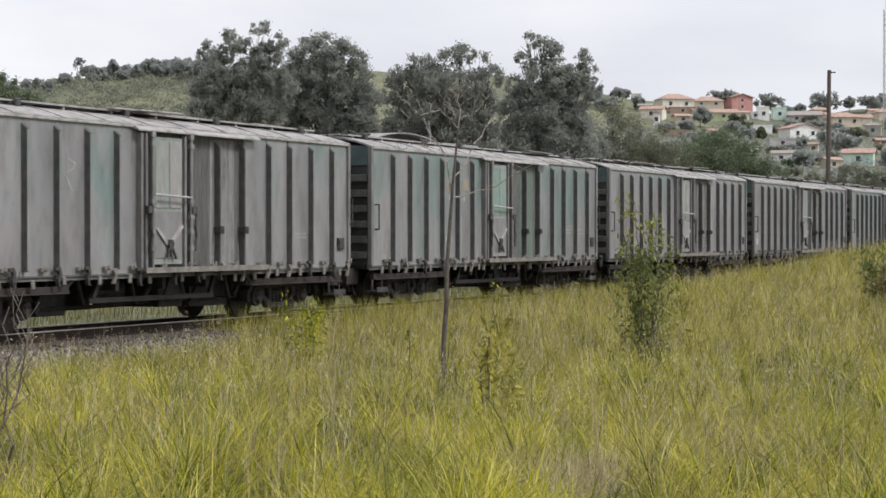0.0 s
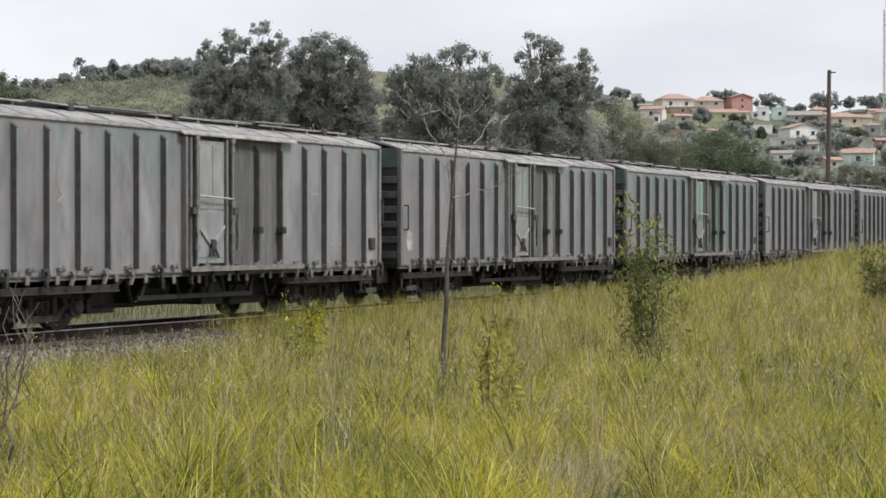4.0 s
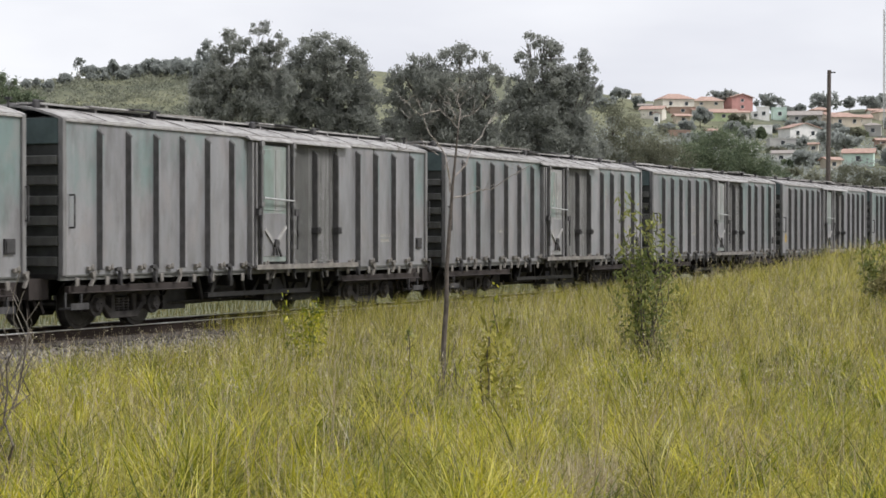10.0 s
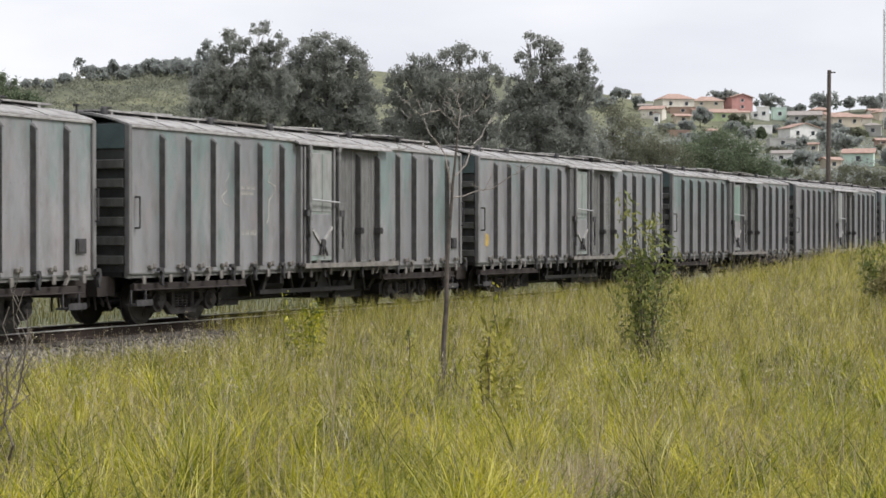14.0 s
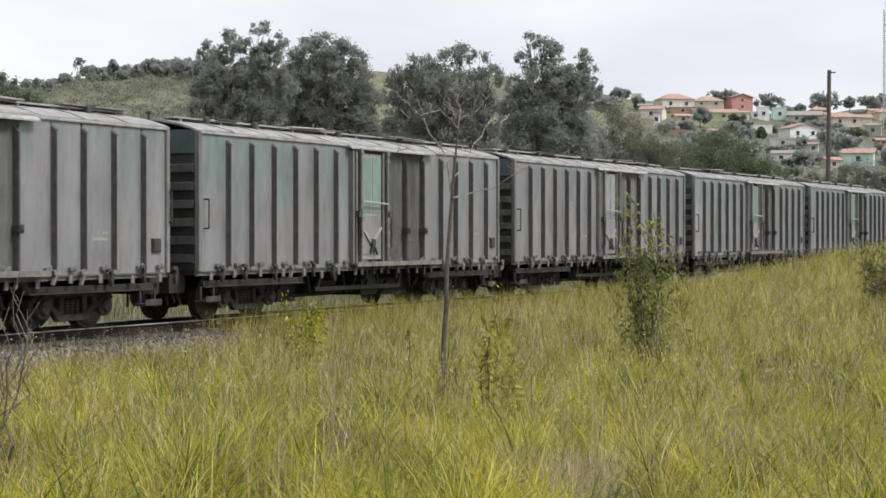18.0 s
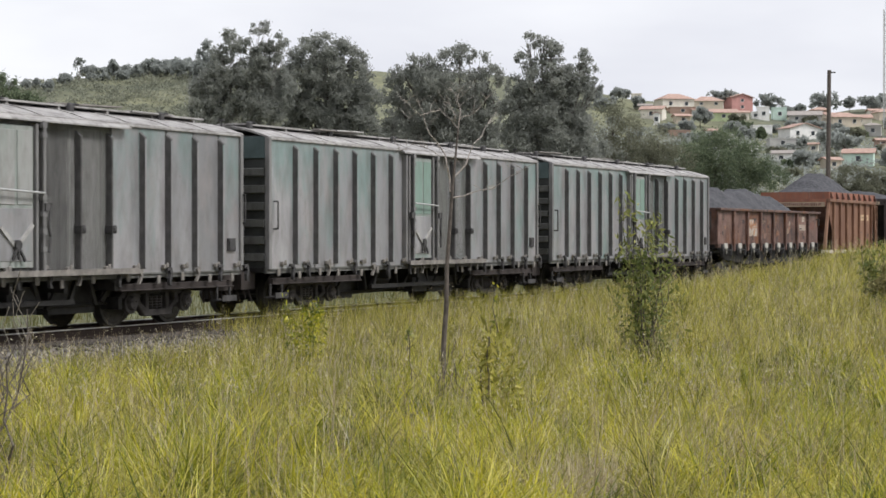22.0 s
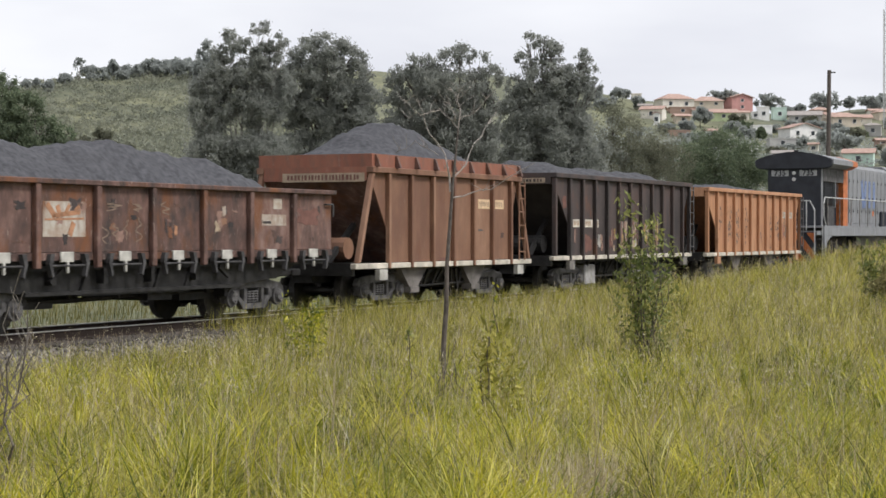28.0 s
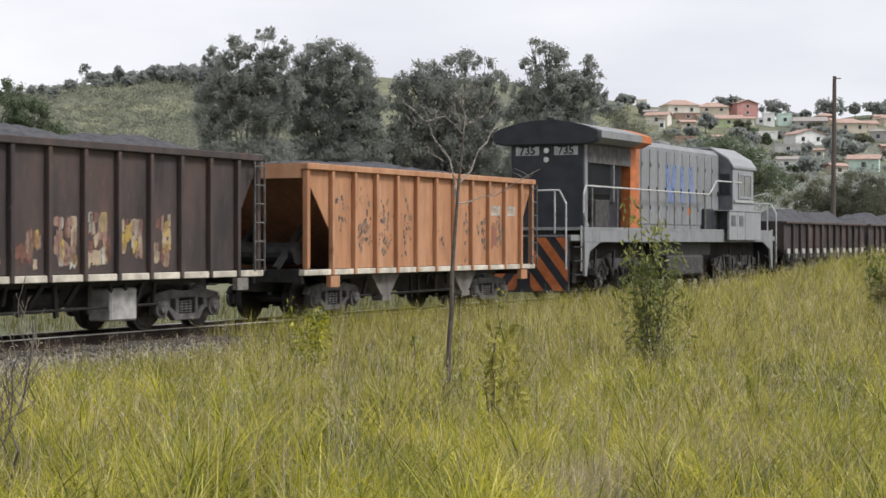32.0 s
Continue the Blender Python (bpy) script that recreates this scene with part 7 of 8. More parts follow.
HOUSES = [(103.6, 71.2, 5.2, 4.8, "cream", "flat", 1), (123.9, 67.3, 17.6, 8.2, "cream", "hip", 1), (141.2, 68.5, 15.8, 4.5, "sand", "hip", 1), (158.2, 66.7, 12.7, 8.8, "red", "side", 2), (150.0, 61.5, 13.9, 6.1, "green", "gable", 1),
          (160.6, 62.1, 6.1, 4.2, "cream", "gable", 1), (171.5, 61.8, 6.1, 7.3, "white", "flat", 1), (180.0, 61.8, 7.3, 6.7, "mint", "flat", 1), (167.3, 62.4, 4.2, 3.6, "white", "flat", 1), (112.7, 62.1, 12.1, 7.0, "cream", "gable", 1),
          (114.5, 58.8, 3.0, 7.3, "white", "side", 1), (193.9, 60.6, 17.0, 6.1, "grey", "gable", 1), (214.5, 58.2, 15.8, 7.6, "sand", "hip", 1), (207.3, 60.9, 9.1, 4.2, "sand", "gable", 1), (230.6, 53.0, 8.5, 7.3, "grey", "hip", 1),
          (223.0, 59.1, 12.1, 4.2, "cream", "gable", 1), (190.9, 51.5, 18.2, 8.5, "white", "side", 1), (181.2, 46.7, 13.9, 5.5, "grey", "flat", 1), (182.1, 39.1, 10.9, 6.7, "white", "gable", 1), (163.6, 43.3, 9.1, 4.5, "white", "flat", 1),
          (144.2, 52.1, 6.7, 2.7, "white", "gable", 1), (223.0, 37.3, 15.8, 9.1, "mint", "gable", 1), (170.6, 54.8, 10.3, 2.1, "white", "flat", 1), (127.9, 60.0, 7.9, 3.6, "sand", "gable", 1), (126.7, 51.8, 10.9, 2.4, "brick", "flat", 1),
          (127.9, 64.8, 13.9, 2.7, "brick", "flat", 1), (247.9, 51.8, 20.0, 9.1, "sand", "hip", 1), (254.2, 54.8, 12.7, 9.1, "blue", "side", 1), (237.6, 62.4, 12.7, 4.8, "sand", "hip", 1), (247.6, 64.5, 6.1, 3.6, "white", "gable", 1),
          (266.4, 52.7, 12.1, 7.9, "cream", "gable", 1), (243.0, 43.3, 13.9, 7.9, "cream", "side", 1), (260.0, 39.7, 18.2, 6.7, "cream", "hip", 1), (250.9, 36.1, 15.2, 4.2, "sand", "gable", 1), (231.5, 63.3, 7.3, 3.6, "cream", "gable", 1),
          (201.8, 63.9, 9.1, 3.6, "brick", "hip", 1), (119.4, 68.8, 7.3, 2.7, "grey", "gable", 1), (135.2, 63.9, 4.8, 2.7, "white", "gable", 1), (108.5, 65.8, 6.7, 2.4, "grey", "gable", 1), (207.9, 35.5, 9.1, 4.8, "sand", "gable", 1),
          (198.8, 44.5, 4.8, 2.7, "cream", "gable", 1), (235.2, 47.0, 6.7, 4.2, "brick", "gable", 1), (274.5, 47.0, 10.3, 6.1, "white", "gable", 1), (274.5, 59.1, 10.9, 6.1, "sand", "hip", 1)]
for k, (b, e, wa, ha, wl_, rf, st) in enumerate(HOUSES):
    house(b, e, wa, ha, wl_, 300 + k, rf, GREY_TILE if k in (11, 14, 18, 36, 38) else None, st, 0 if rf == "flat" else None)


# ---- masts and poles ----
def wood_pole(b, dist, top_e, label):
    x, y = b * dist / 1000, dist
    z = land(x, y)
    top = EYE_Z + top_e * dist / 1000 - z
    p = new("utility_pole")
    p.location = (x, y, z)
    tagged(p, label, "utility pole")
    bm = bmesh.new()
    rod(bm, (-0.1, 0, -0.3), (0.0, 0, top), 0.15, 10, 0.10)
    part("pole", bm, BARK, p)
    bm = bmesh.new()
    rod(bm, (0, 0, top - 0.12), (0.32, 0, top - 0.1), 0.03)
    part("bracket", bm, DARK_STEEL, p)


wood_pole(207, 95, 88.5, "weathered dark wooden utility pole behind the railway")


def lattice_mast(b, dist, top_e, half, label):
    x, y = b * dist / 1000, dist
    z = land(x, y)
    top = EYE_Z + top_e * dist / 1000 - z
    p = new("radio_mast")
    p.location = (x, y, z)
    tagged(p, label, "radio mast")
    bm = bmesh.new()
    legs = [(-half, -half), (half, -half), (0, half)]
    for lx, ly in legs:
        rod(bm, (lx, ly, 0), (lx, ly, top), 0.09, 5)
    part("legs", bm, HANDRAIL, p)
    bm = bmesh.new()
    zz = 0.0
    while zz < top - 1.5:
        for i in range(3):
            a, c = legs[i], legs[(i + 1) % 3]
            rod(bm, (*a, zz), (*c, zz + 1.5), 0.045, 4)
            rod(bm, (*a, zz + 1.5), (*c, zz + 1.5), 0.045, 4)
        zz += 1.5
    part("lattice", bm, HANDRAIL, p)
    bm = bmesh.new()
    rod(bm, (half, 0, top - 3), (half + 0.5, 0, top - 3), 0.3, 8)
    rod(bm, (0, 0, top), (0, 0, top + 2.5), 0.05, 4)
    part("aerial", bm, HANDRAIL, p)


lattice_mast(237, 480, 121, 0.62, "slim red and white lattice radio mast on the hill")


# ---- grass ----
def blades(xs, ys, length, width, seed, lean=0.45, levels=3, wind=(0.22, 0.0), out=None):
    """Bent tapering blades: (levels - 1) quads and a tip each. out: the way each one arches, if it grows from a tuft."""
    r = np.random.RandomState(seed)
    n = len(xs)
    z = ground_z(xs, ys)
    az = r.uniform(0, math.tau, n) if out is None else out + r.normal(0, 0.5, n)
    ln = np.abs(r.normal(0, lean, n)) + (0.0 if out is None else 0.38)
    dx, dy = np.cos(az) * ln + wind[0] * 0.4, np.sin(az) * ln + wind[1] * 0.4
    faz = r.uniform(0, math.pi, n)
    wx, wy = np.cos(faz) * width / 2, np.sin(faz) * width / 2
    rows = []
    for k in range(levels + 1):
        s = k / levels
        rise = length * (s - 0.40 * s * s * np.minimum(1.6, dx * dx + dy * dy))
        ox, oy = dx * length * s * s * 0.8, dy * length * s * s * 0.8
        taper = (1 - s) ** 0.6 if k < levels else 0
        c = np.stack([xs + ox, ys + oy, z + rise - 0.02], 1)
        if k < levels:
            off = np.stack([wx * taper, wy * taper, np.zeros(n)], 1)
            rows += [c - off, c + off]
        else:
            rows.append(c)
    v = np.stack(rows, 1)
    m = v.shape[1]
    base = np.arange(n)[:, None] * m
    tri = []
    for k in range(levels - 1):
        a = 2 * k
        tri += [[a, a + 1, a + 3], [a, a + 3, a + 2]]
    tri.append([m - 3, m - 2, m - 1])
    f = (base[:, :, None] + np.array(tri)[None]).reshape(-1, 3)
    return v.reshape(-1, 3), f


def field_points(n, seed, y_lo=5.5, y_hi=66.0, v_hi=15.45):
    r = np.random.RandomState(seed)
    y = r.uniform(y_lo, y_hi, n)
    x = r.uniform(-0.262, 0.30, n) * (y + 1.0)
    v = x * NRM.x + y * NRM.y
    u = x * DIR.x + y * DIR.y
    keep = v < v_hi + 2.3 * smooth01((u - 23) / 7) + r.normal(0, 0.25, n) + 0.35 * rolling(x, y, 2.6, 3)
    return x[keep], y[keep]


rg = np.random.RandomState(4)
tx_, ty_ = field_points(17500, 1)
thick = rolling(tx_, ty_, 1.3, 41) + 0.8 * rolling(tx_, ty_, 3.1, 42)
some = rg.uniform(-0.75, 0.45, len(tx_)) < thick
tx_, ty_ = tx_[some], ty_[some]
thin = (ty_ > 13) | (rg.uniform(0, 1, len(tx_)) < 0.62)
tx_, ty_ = tx_[thin], ty_[thin]
per = 18
spread = (0.05 + 0.0022 * ty_)[:, None]
tall = 0.34 + (0.24 + 0.20 * rolling(tx_, ty_, 1.1, 21) + 0.12 * rolling(tx_, ty_, 3.7, 22)) * rg.uniform(0.5, 1.5, len(tx_))
tall = np.clip(tall, 0.22, 0.85) * (0.66 + 0.34 * smooth01((ty_ - 20) / 10))
oaz = rg.uniform(0, math.tau, (len(tx_), per))
gx_ = (tx_[:, None] + np.cos(oaz) * spread * rg.uniform(0.1, 1, oaz.shape)).ravel()
gy_ = (ty_[:, None] + np.sin(oaz) * spread * rg.uniform(0.1, 1, oaz.shape)).ravel()
g_len = (tall[:, None] * rg.uniform(0.6, 1.25, oaz.shape)).ravel()
g_wid = rg.uniform(0.005, 0.0105, len(gx_)) * (0.75 + gy_ / 40)
near_ = gy_ < 15
out_ = oaz.ravel()
v_, f_ = blades(gx_[~near_], gy_[~near_], g_len[~near_], g_wid[~near_], 9, 0.55, out=out_[~near_])
tagged(new("meadow_grass", mesh_np("meadow_grass", v_, f_, GRASS)), "tall yellow-green meadow grass in tufts beside the railway", "grass", kind="stuff")
v_, f_ = blades(gx_[near_], gy_[near_], g_len[near_] * 1.05, g_wid[near_] * 1.5, 19, 1.2, 5, out=out_[near_])
tagged(new("foreground_grass", mesh_np("foreground_grass", v_, f_, GRASS)), "long arching yellow-green grass blades in tufts", "grass", kind="stuff")
# broad-bladed clumps in the foreground
cx_, cy_ = field_points(1500, 71, 5.8, 24.0)
lush = rolling(cx_, cy_, 2.4, 72) > 0.05
cx_, cy_ = cx_[lush], cy_[lush]
per = 29
oaz = rg.uniform(0, math.tau, (len(cx_), per))
gx_ = (cx_[:, None] + np.cos(oaz) * 0.16 * rg.uniform(0.1, 1, oaz.shape)).ravel()
gy_ = (cy_[:, None] + np.sin(oaz) * 0.16 * rg.uniform(0.1, 1, oaz.shape)).ravel()
g_len = (rg.uniform(0.4, 0.72, (len(cx_), 1)) * rg.uniform(0.55, 1.2, oaz.shape)).ravel()
v_, f_ = blades(gx_, gy_, g_len, rg.uniform(0.009, 0.018, len(gx_)), 73, 0.75, 5, out=oaz.ravel())
tagged(new("lush_grass", mesh_np("lush_grass", v_, f_, YOUNG)), "bright broad-bladed grass clumps in the meadow", "grass", kind="stuff")
fx_, fy_ = field_points(38000, 6)
v_, f_ = blades(fx_, fy_, rg.uniform(0.15, 0.42, len(fx_)), rg.uniform(0.006, 0.011, len(fx_)) * (0.8 + fy_ / 40), 14, 0.5)
tagged(new("undergrowth_grass", mesh_np("undergrowth_grass", v_, f_, GRASS)), "shorter green grass growing between the tufts", "grass", kind="stuff")
sx_, sy_ = field_points(16000, 2, 11.0, 62.0)
v_, f_ = blades(sx_, sy_, rg.uniform(0.55, 0.95, len(sx_)), np.full(len(sx_), 0.0045) * (0.7 + sy_ / 30), 10, 0.6)
tagged(new("dry_grass", mesh_np("dry_grass", v_, f_, STRAW)), "thin dry straw-coloured seed stalks among the grass", "grass", kind="stuff")
tips = v_.reshape(len(sx_), -1, 3)[:, -1][sy_ > 15]
tips = (tips[::2, None] + np.random.RandomState(31).normal(0, 1, (len(tips[::2]), 6, 3)) * np.array([0.018, 0.018, 0.05]) - np.array([0, 0, 0.04])).reshape(-1, 3)
v_, f_ = leaf_cards(tips, np.array([0, 0, 1.5]), 0.018, 32, 0.2)
tagged(new("grass_seed_heads", mesh_np("grass_seed_heads", v_, f_, SEED)), "feathery tan seed heads over the grass", "grass", kind="stuff")
# big tussocks whose long blades arch over
ax_, ay_ = field_points(560, 171, 6.0, 25.0)
ok_ = rolling(ax_, ay_, 1.9, 174) > -0.2
ax_, ay_ = ax_[ok_], ay_[ok_]
for mat_, pick, seed_, name_, label_ in ((GRASS, slice(0, None, 2), 173, "tussock_grass", "long grass blades arching over from big tussocks"),
                                         (YOUNG, slice(1, None, 2), 175, "fresh_tussocks", "bright fresh tussocks of broad arching grass")):
    qx, qy = ax_[pick], ay_[pick]
    per = 80
    oaz = rg.uniform(0, math.tau, (len(qx), per))
    lean_to = (1.6 + 3.0 * rolling(qx, qy, 2.2, 172))[:, None]
    oaz = lean_to + (oaz - math.pi) * 0.75
    gx_ = (qx[:, None] + np.cos(oaz) * 0.10 + rg.normal(0, 0.07, oaz.shape)).ravel()
    gy_ = (qy[:, None] + np.sin(oaz) * 0.10 + rg.normal(0, 0.07, oaz.shape)).ravel()
    g_len = (rg.uniform(0.5, 0.9, (len(qx), 1)) * rg.uniform(0.5, 1.1, oaz.shape)).ravel()
    v_, f_ = blades(gx_, gy_, g_len, rg.uniform(0.008, 0.016, len(gx_)), seed_, 1.0, 5, out=oaz.ravel())
    tagged(new(name_, mesh_np(name_, v_, f_, mat_)), label_, "grass", kind="stuff")
# a trampled dry patch
px_, py_ = rg.normal(0, 1, 1500), rg.normal(0, 1, 1500)
px_, py_ = np.concatenate([2.55 + px_ * 0.30, 0.9 + px_ * 0.2]), np.concatenate([15.6 + py_ * 1.1, 13.0 + py_ * 0.8])
v_, f_ = blades(px_, py_, rg.uniform(0.25, 0.55, len(px_)), rg.uniform(0.006, 0.010, len(px_)), 181, 1.3, 4)
tagged(new("trampled_grass", mesh_np("trampled_grass", v_, f_, STRAW)), "flattened dry brown grass between the tufts", "grass", kind="stuff")
# rank growth along the track that hides the rails farther off
ku = np.concatenate([rg.uniform(28.5, 75, 9000), rg.uniform(27.5, 48, 8000)])
kv = rg.uniform(16.2, 18.1, len(ku))
kx_, ky_ = ku * DIR.x + kv * NRM.x, ku * DIR.y + kv * NRM.y
v_, f_ = blades(kx_, ky_, rg.uniform(0.5, 1.0, len(kx_)), rg.uniform(0.010, 0.018, len(kx_)), 183, 0.4)
tagged(new("trackside_grass", mesh_np("trackside_grass", v_, f_, GRASS)), "rank yellow-green grass growing up to the rails", "grass", kind="stuff")
ku = rg.uniform(20.5, 28.5, 3600)
kv = 16.75 - 1.3 * rg.uniform(0, 1, 3600) ** 0.6
ok_ = rolling(ku, kv, 0.9, 191) > -0.1
kx_, ky_ = (ku * DIR.x + kv * NRM.x)[ok_], (ku * DIR.y + kv * NRM.y)[ok_]
v_, f_ = blades(kx_, ky_, rg.uniform(0.25, 0.6, len(kx_)), rg.uniform(0.008, 0.014, len(kx_)), 193, 0.5)
tagged(new("shoulder_grass", mesh_np("shoulder_grass", v_, f_, GRASS)), "thin tufts of grass growing through the track stones", "grass", kind="stuff")
r9 = np.random.RandomState(12)
bu, bv = r9.uniform(8, 75, 22000), VC + r9.uniform(2.3, 16, 22000)
bx_, by_ = bu * DIR.x + bv * NRM.x, bu * DIR.y + bv * NRM.y
v_, f_ = blades(bx_, by_, r9.uniform(0.2, 0.5, len(bx_)), r9.uniform(0.009, 0.018, len(bx_)), 13, 0.45, 2)
tagged(new("verge_grass", mesh_np("verge_grass", v_, f_, VERGE_SHADED)), "yellow-green grass on the far verge of the track", "grass", kind="stuff")


# ---- saplings and weeds in the field ----
def ground_spot(b, dist):
    x, y = b * dist / 1000, dist
    return x, y, land(x, y)


def branch(bm, a, b, r0, r1, r, bend=0.08, n=4):
    """A crooked twig from a to b."""
    a, b = Vector(a), Vector(b)
    pts = [a] + [a.lerp(b, k / n) + Vector((r.uniform(-1, 1), r.uniform(-1, 1), r.uniform(-0.6, 0.6))) * bend * (b - a).length for k in range(1, n)] + [b]
    tube(bm, pts, [r0 + (r1 - r0) * k / n for k in range(n + 1)], 6)


def bare_sapling(b, dist):
    r = random.Random(5)
    x, y, z = ground_spot(b, dist)
    s = new("bare_sapling")
    s.location = (x, y, z)
    tagged(s, "leafless grey-brown sapling with crooked twigs standing in the grass", "sapling")
    sc = dist / FOC
    P = lambda px, py, d=0.0: Vector(((px - 784 - b / 1000 * FOC) * sc, d, EYE_Z - (py - 417) * sc - z))
    bm = bmesh.new()
    chain = [(783, 690), (785, 610), (790, 540), (791, 470), (796, 400), (801, 330), (806, 280), (811, 225)]
    rad = [0.035, 0.031, 0.028, 0.024, 0.021, 0.017, 0.013, 0.009]
    pts = [P(*c) for c in chain]
    pts[0].z = -0.2
    tube(bm, pts, rad, 8)
    part("trunk", bm, BARK, s)
    limbs = [((797, 340), (776, 255), 0.015), ((776, 255), (735, 175), 0.008), ((800, 335), (838, 255), 0.012), ((838, 255), (880, 195), 0.007), ((801, 350), (870, 335), 0.010), ((870, 335), (945, 290), 0.006),
             ((811, 228), (812, 165), 0.010), ((811, 228), (780, 195), 0.008), ((780, 195), (745, 205), 0.006), ((745, 205), (705, 170), 0.005), ((811, 215), (850, 190), 0.008), ((850, 190), (868, 165), 0.005),
             ((806, 215), (790, 170), 0.007), ((776, 275), (735, 250), 0.006), ((735, 250), (700, 270), 0.004), ((812, 175), (795, 155), 0.005), ((812, 175), (830, 158), 0.005), ((735, 200), (722, 210), 0.004)]
    for k, (a, c, rr) in enumerate(limbs):
        bm = bmesh.new()
        da, dc = r.uniform(-0.1, 0.1), r.uniform(-0.25, 0.25)
        branch(bm, P(*a), P(*c, dc), rr, rr * 0.45, r)
        part("branch", bm, TWIG_BARK, s)
        for q in range(3):
            t0 = P(*a).lerp(P(*c, dc), r.uniform(0.4, 0.95))
            bm = bmesh.new()
            branch(bm, t0, t0 + Vector((r.uniform(-0.2, 0.2), r.uniform(-0.15, 0.15), r.uniform(0.02, 0.22))), 0.0035, 0.0015, r, 0.1, 3)
            part("twig", bm, TWIG_BARK, s)


bare_sapling(0, 22.0)


def leafy_plant(name, b, dist, top_e, width, stems, n_leaf, leaf, mat, label, seed, top_bias=1.0, category="shrub", low=0.08):
    """Upright stems with narrow leaves along them."""
    r = np.random.RandomState(seed)
    rr = random.Random(seed)
    x, y, z = ground_spot(b, dist)
    h = EYE_Z + top_e * dist / 1000 - z
    s = new(name)
    s.location = (x, y, z)
    tagged(s, label, category)
    w = width * dist / 2000
    bm = bmesh.new()
    leaves = []
    for k in range(stems):
        tip = Vector((rr.uniform(-w, w), rr.uniform(-w, w) * 0.7, h * (rr.uniform(0.55, 1.0) if k else 1.0)))
        foot = Vector((tip.x * 0.15, tip.y * 0.15, -0.1))
        branch(bm, foot, tip, 0.012 if h > 1.2 else 0.006, 0.003, rr, 0.04, 5)
        for _ in range(n_leaf // stems):
            q = rr.uniform(low, 1.0) ** (1 / top_bias)
            c = foot.lerp(tip, q)
            sp = 0.16 * (1.15 - q) + 0.05
            leaves.append((c.x + rr.gauss(0, sp * w * 2.2), c.y + rr.gauss(0, sp * w * 2.2), c.z + rr.gauss(0, 0.06)))
    part("stem", bm, mat if h < 1.2 else BARK, s)
    v, f = leaf_cards(np.array(leaves), np.array([0, 0, 0.4]), leaf, seed + 1, 0.28)
    put("leaves", mesh_np("leaves", v, f, mat), s)
    return s


leafy_plant("young_shrub", 111, 26.5, 22, 33, 14, 1900, 0.058, SHRUB, "upright young shrub with narrow fresh green leaves in the grass", 201)
leafy_plant("young_shrub", 231, 40, -4, 15, 8, 700, 0.075, SHRUB, "low spreading green shrub on the grassy bank", 202)


def bush(b, dist, spec, n_leaf, leaf, mat, label, seed):
    """A rounded bush: several stems and a leafy crown down to the grass."""
    placed_tree("bank_bush", b, dist, spec, n_leaf, leaf, mat, BARK, 0.03, label, seed, stems=3, category="shrub", aspect=0.5)


bush(260, 38, [(262, 5, 9, 8), (270, 3, 10, 9), (253, -4, 9, 9), (264, -10, 13, 12), (280, 4, 9, 10), (276, -10, 12, 12), (255, -20, 11, 9)], 11000, 0.036, BANK_LEAF, "tall leafy green bush at the edge of the meadow", 208)
bush(249, 36, [(250, -14, 8, 6), (242, -20, 8, 6), (256, -18, 9, 7), (248, -25, 11, 8), (238, -26, 8, 5)], 8000, 0.033, BANK_BROWN, "brownish thorny bush on the grassy bank", 203)
bush(262, 27, [(264, -43, 9, 5), (274, -40, 9, 7), (256, -49, 8, 4), (270, -50, 11, 6)], 6000, 0.026, BANK_BROWN, "low brownish bush among the tall grass", 209)
leafy_plant("weed_plant", 36, 17.5, -46, 19, 4, 270, 0.055, WEED, "narrow-leaved weed standing in the grass", 204, category="weed")
leafy_plant("weed_plant", 23, 18, -43, 12, 3, 210, 0.055, WEED, "narrow-leaved weed standing in the grass", 205, category="weed")
leafy_plant("weed_plant", -74, 26.5, -34, 22, 9, 700, 0.04, YOUNG, "bright yellow-green weed at the edge of the stones", 206, category="weed", low=0.3)
leafy_plant("weed_plant", 28, 24.0, -28, 10, 3, 90, 0.05, YOUNG, "bright yellow-green weed standing in the grass", 207, category="weed")


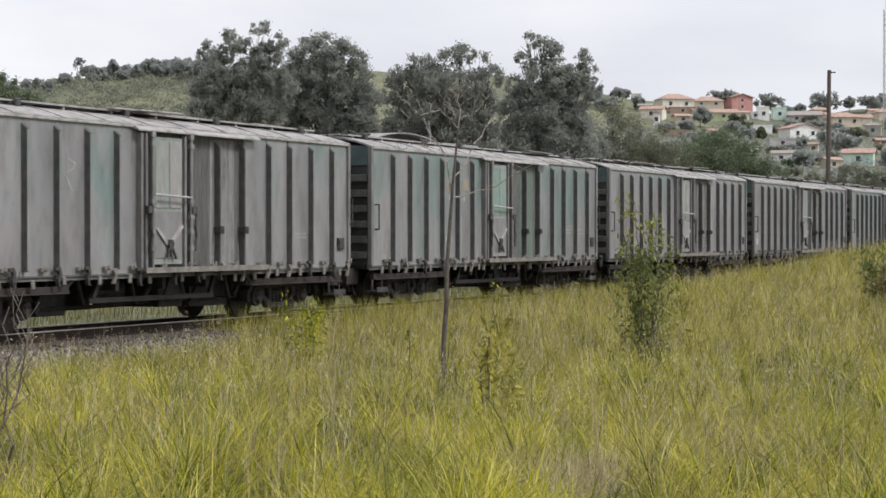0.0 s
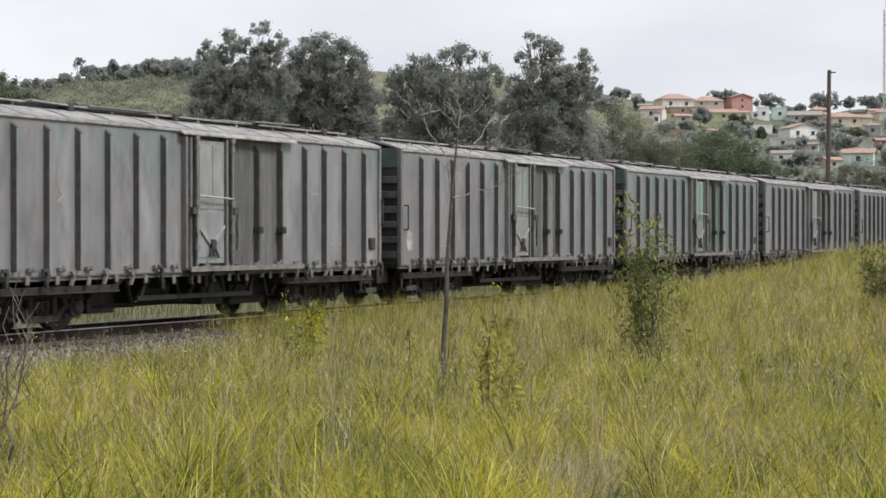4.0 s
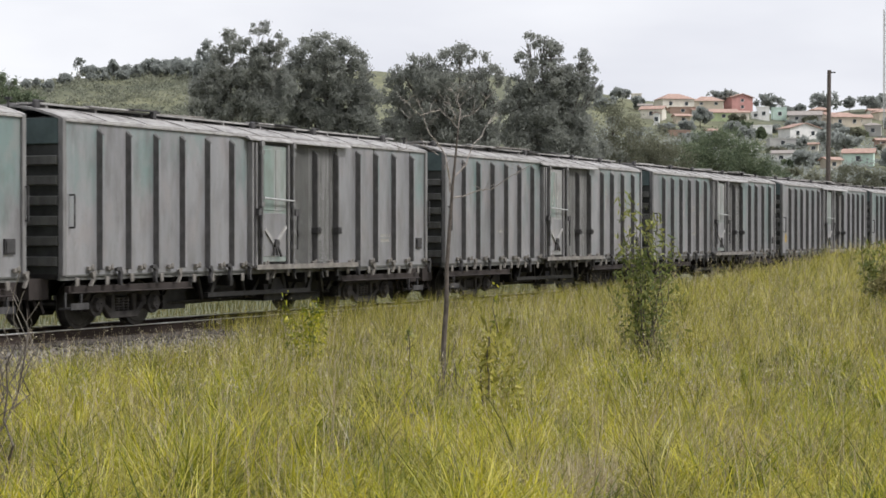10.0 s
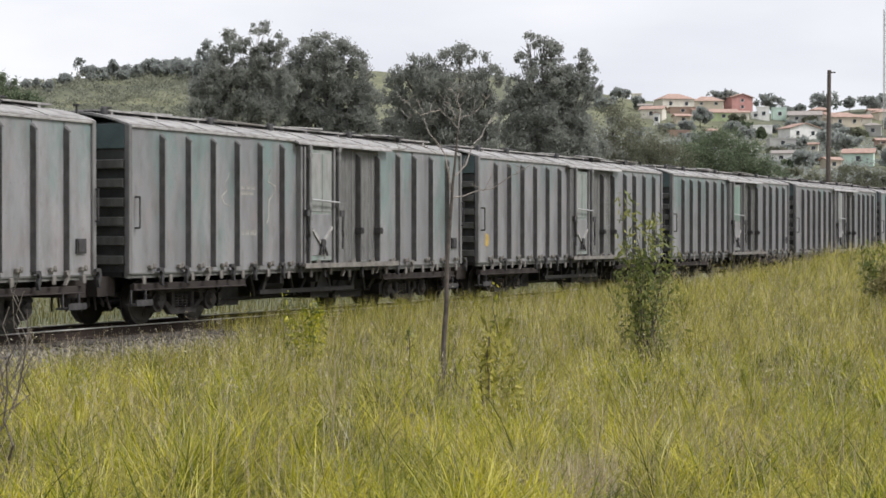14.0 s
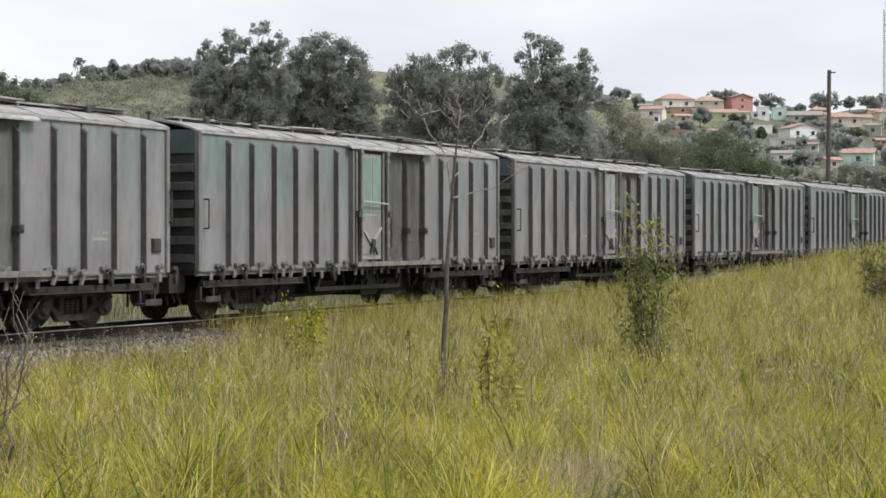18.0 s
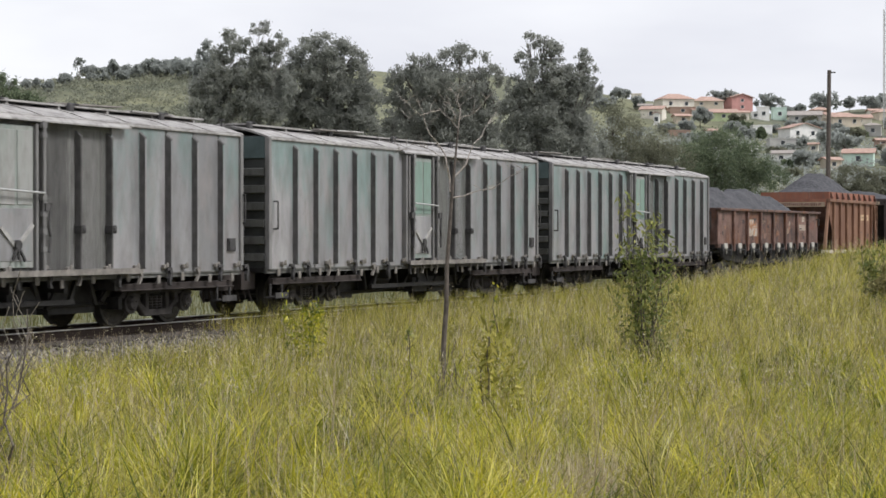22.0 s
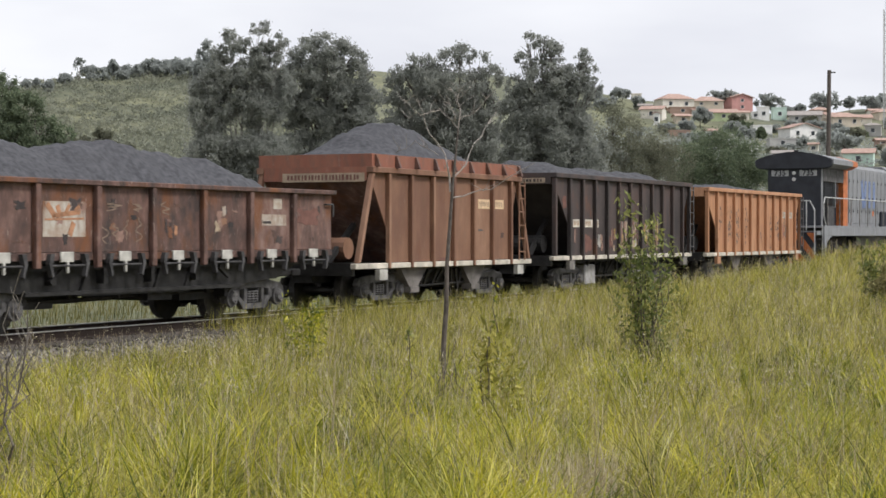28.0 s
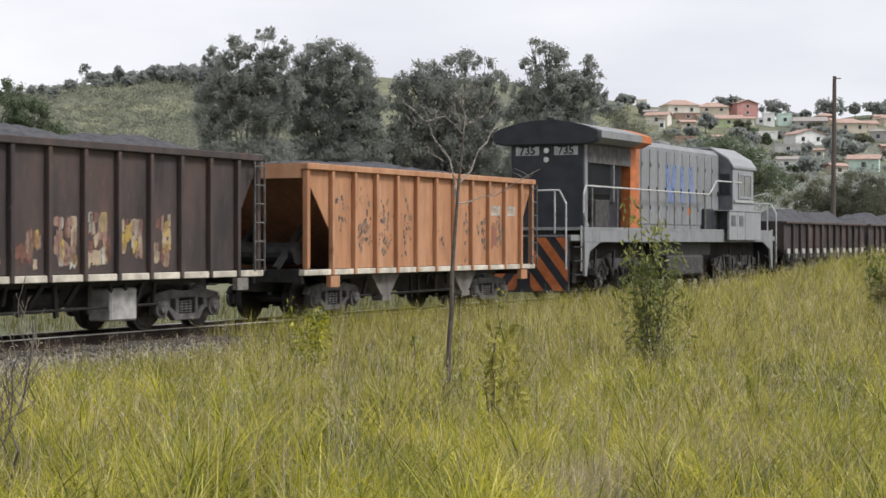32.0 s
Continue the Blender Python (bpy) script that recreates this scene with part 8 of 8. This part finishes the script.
def dead_twigs(name, b, dist, top_e, lean, count, seed, label, head=False):
    """A few crooked dry stems from one root."""
    rr = random.Random(seed)
    x, y, z = ground_spot(b, dist)
    h = EYE_Z + top_e * dist / 1000 - z
    s = new(name)
    s.location = (x, y, z)
    tagged(s, label, "dead plant")
    for k in range(count):
        bm = bmesh.new()
        q = 1.0 if k == 0 else rr.uniform(0.5, 0.9)
        tip = Vector((lean * q + (rr.uniform(-0.22, 0.22) if k else 0), rr.uniform(-0.15, 0.15), h * q))
        branch(bm, (0, 0, -0.05), tip, 0.013 if dist < 17 else 0.007, 0.004, rr, 0.07, 6)
        wood = DRY_TWIG if "bramble" in name else BARK
        part("stem", bm, wood, s)
        for j in range(2):
            bm = bmesh.new()
            t0 = Vector((0, 0, 0)).lerp(tip, rr.uniform(0.4, 0.85))
            branch(bm, t0, t0 + Vector((rr.uniform(-0.15, 0.15), rr.uniform(-0.1, 0.1), rr.uniform(0.08, 0.2))), 0.004, 0.002, rr, 0.1, 3)
            part("twig", bm, wood, s)
    if head:
        pts = np.random.RandomState(seed).normal(0, 0.022, (40, 3)) + np.array([lean, 0, h])
        v, f = leaf_cards(pts, np.array([0, 0, 0.3]), 0.03, seed, 0.5)
        put("seed_head", mesh_np("seed_head", v, f, SHRUB), s)
    return s


dead_twigs("dead_plant", -237, 13.5, -56, 0.12, 3, 401, "bare dark dead stem leaning over the grass")
dead_twigs("dead_plant", -240, 16.0, -40, 0.25, 3, 402, "bare dark dead stem leaning over the grass")
dead_twigs("dead_bramble", -233, 17.5, -18, 0.12, 4, 406, "tangle of thin pale dead twigs at the field's edge")
dead_twigs("dead_bramble", -226, 18.5, -34, -0.1, 4, 407, "tangle of thin pale dead twigs at the field's edge")
dead_twigs("seed_weed", -21, 21.0, -52, 0.05, 2, 403, "dry weed with a dark green seed head", True)
dead_twigs("dry_weed", -4, 20.5, -58, 0.15, 3, 404, "dry crooked weed stems beside the sapling")
dead_twigs("dry_weed", 12, 20.0, -56, -0.1, 3, 405, "dry crooked weed stems beside the sapling")


def motions():
    # the whole train rolls from the far right to the near left
    for w, u in MOVERS:
        walk(w, [(float(t), Matrix.Translation(on_track(u - travelled(t))) @ pose(0, 0, 0, 0, 0, TURN)) for t in range(33)])
    # the wheels turn while their wagon goes by
    for ws, u in SPINNERS:
        here = ws.location.copy()
        rows = [(0.0, Matrix.Translation(here))]
        turned = 0.0
        t = 0.0
        step = 0.08
        while t < 32.0 - 1e-6:
            t2 = min(32.0, t + step)
            place = u + here.x - travelled(t2)
            if 12.0 < place < 52.0:
                turned -= math.degrees((travelled(t2) - travelled(t)) / WHEEL_R)
                if rows[-1][0] < t - 1e-6:
                    rows.append((t, rows[-1][1]))
                rows.append((t2, Matrix.Translation(here) @ pose(0, 0, 0, 0, turned % 360, 0)))
            t = t2
        if rows[-1][0] < 32.0 - 1e-6:
            rows.append((32.0, rows[-1][1]))
        walk(ws, rows)


motions()
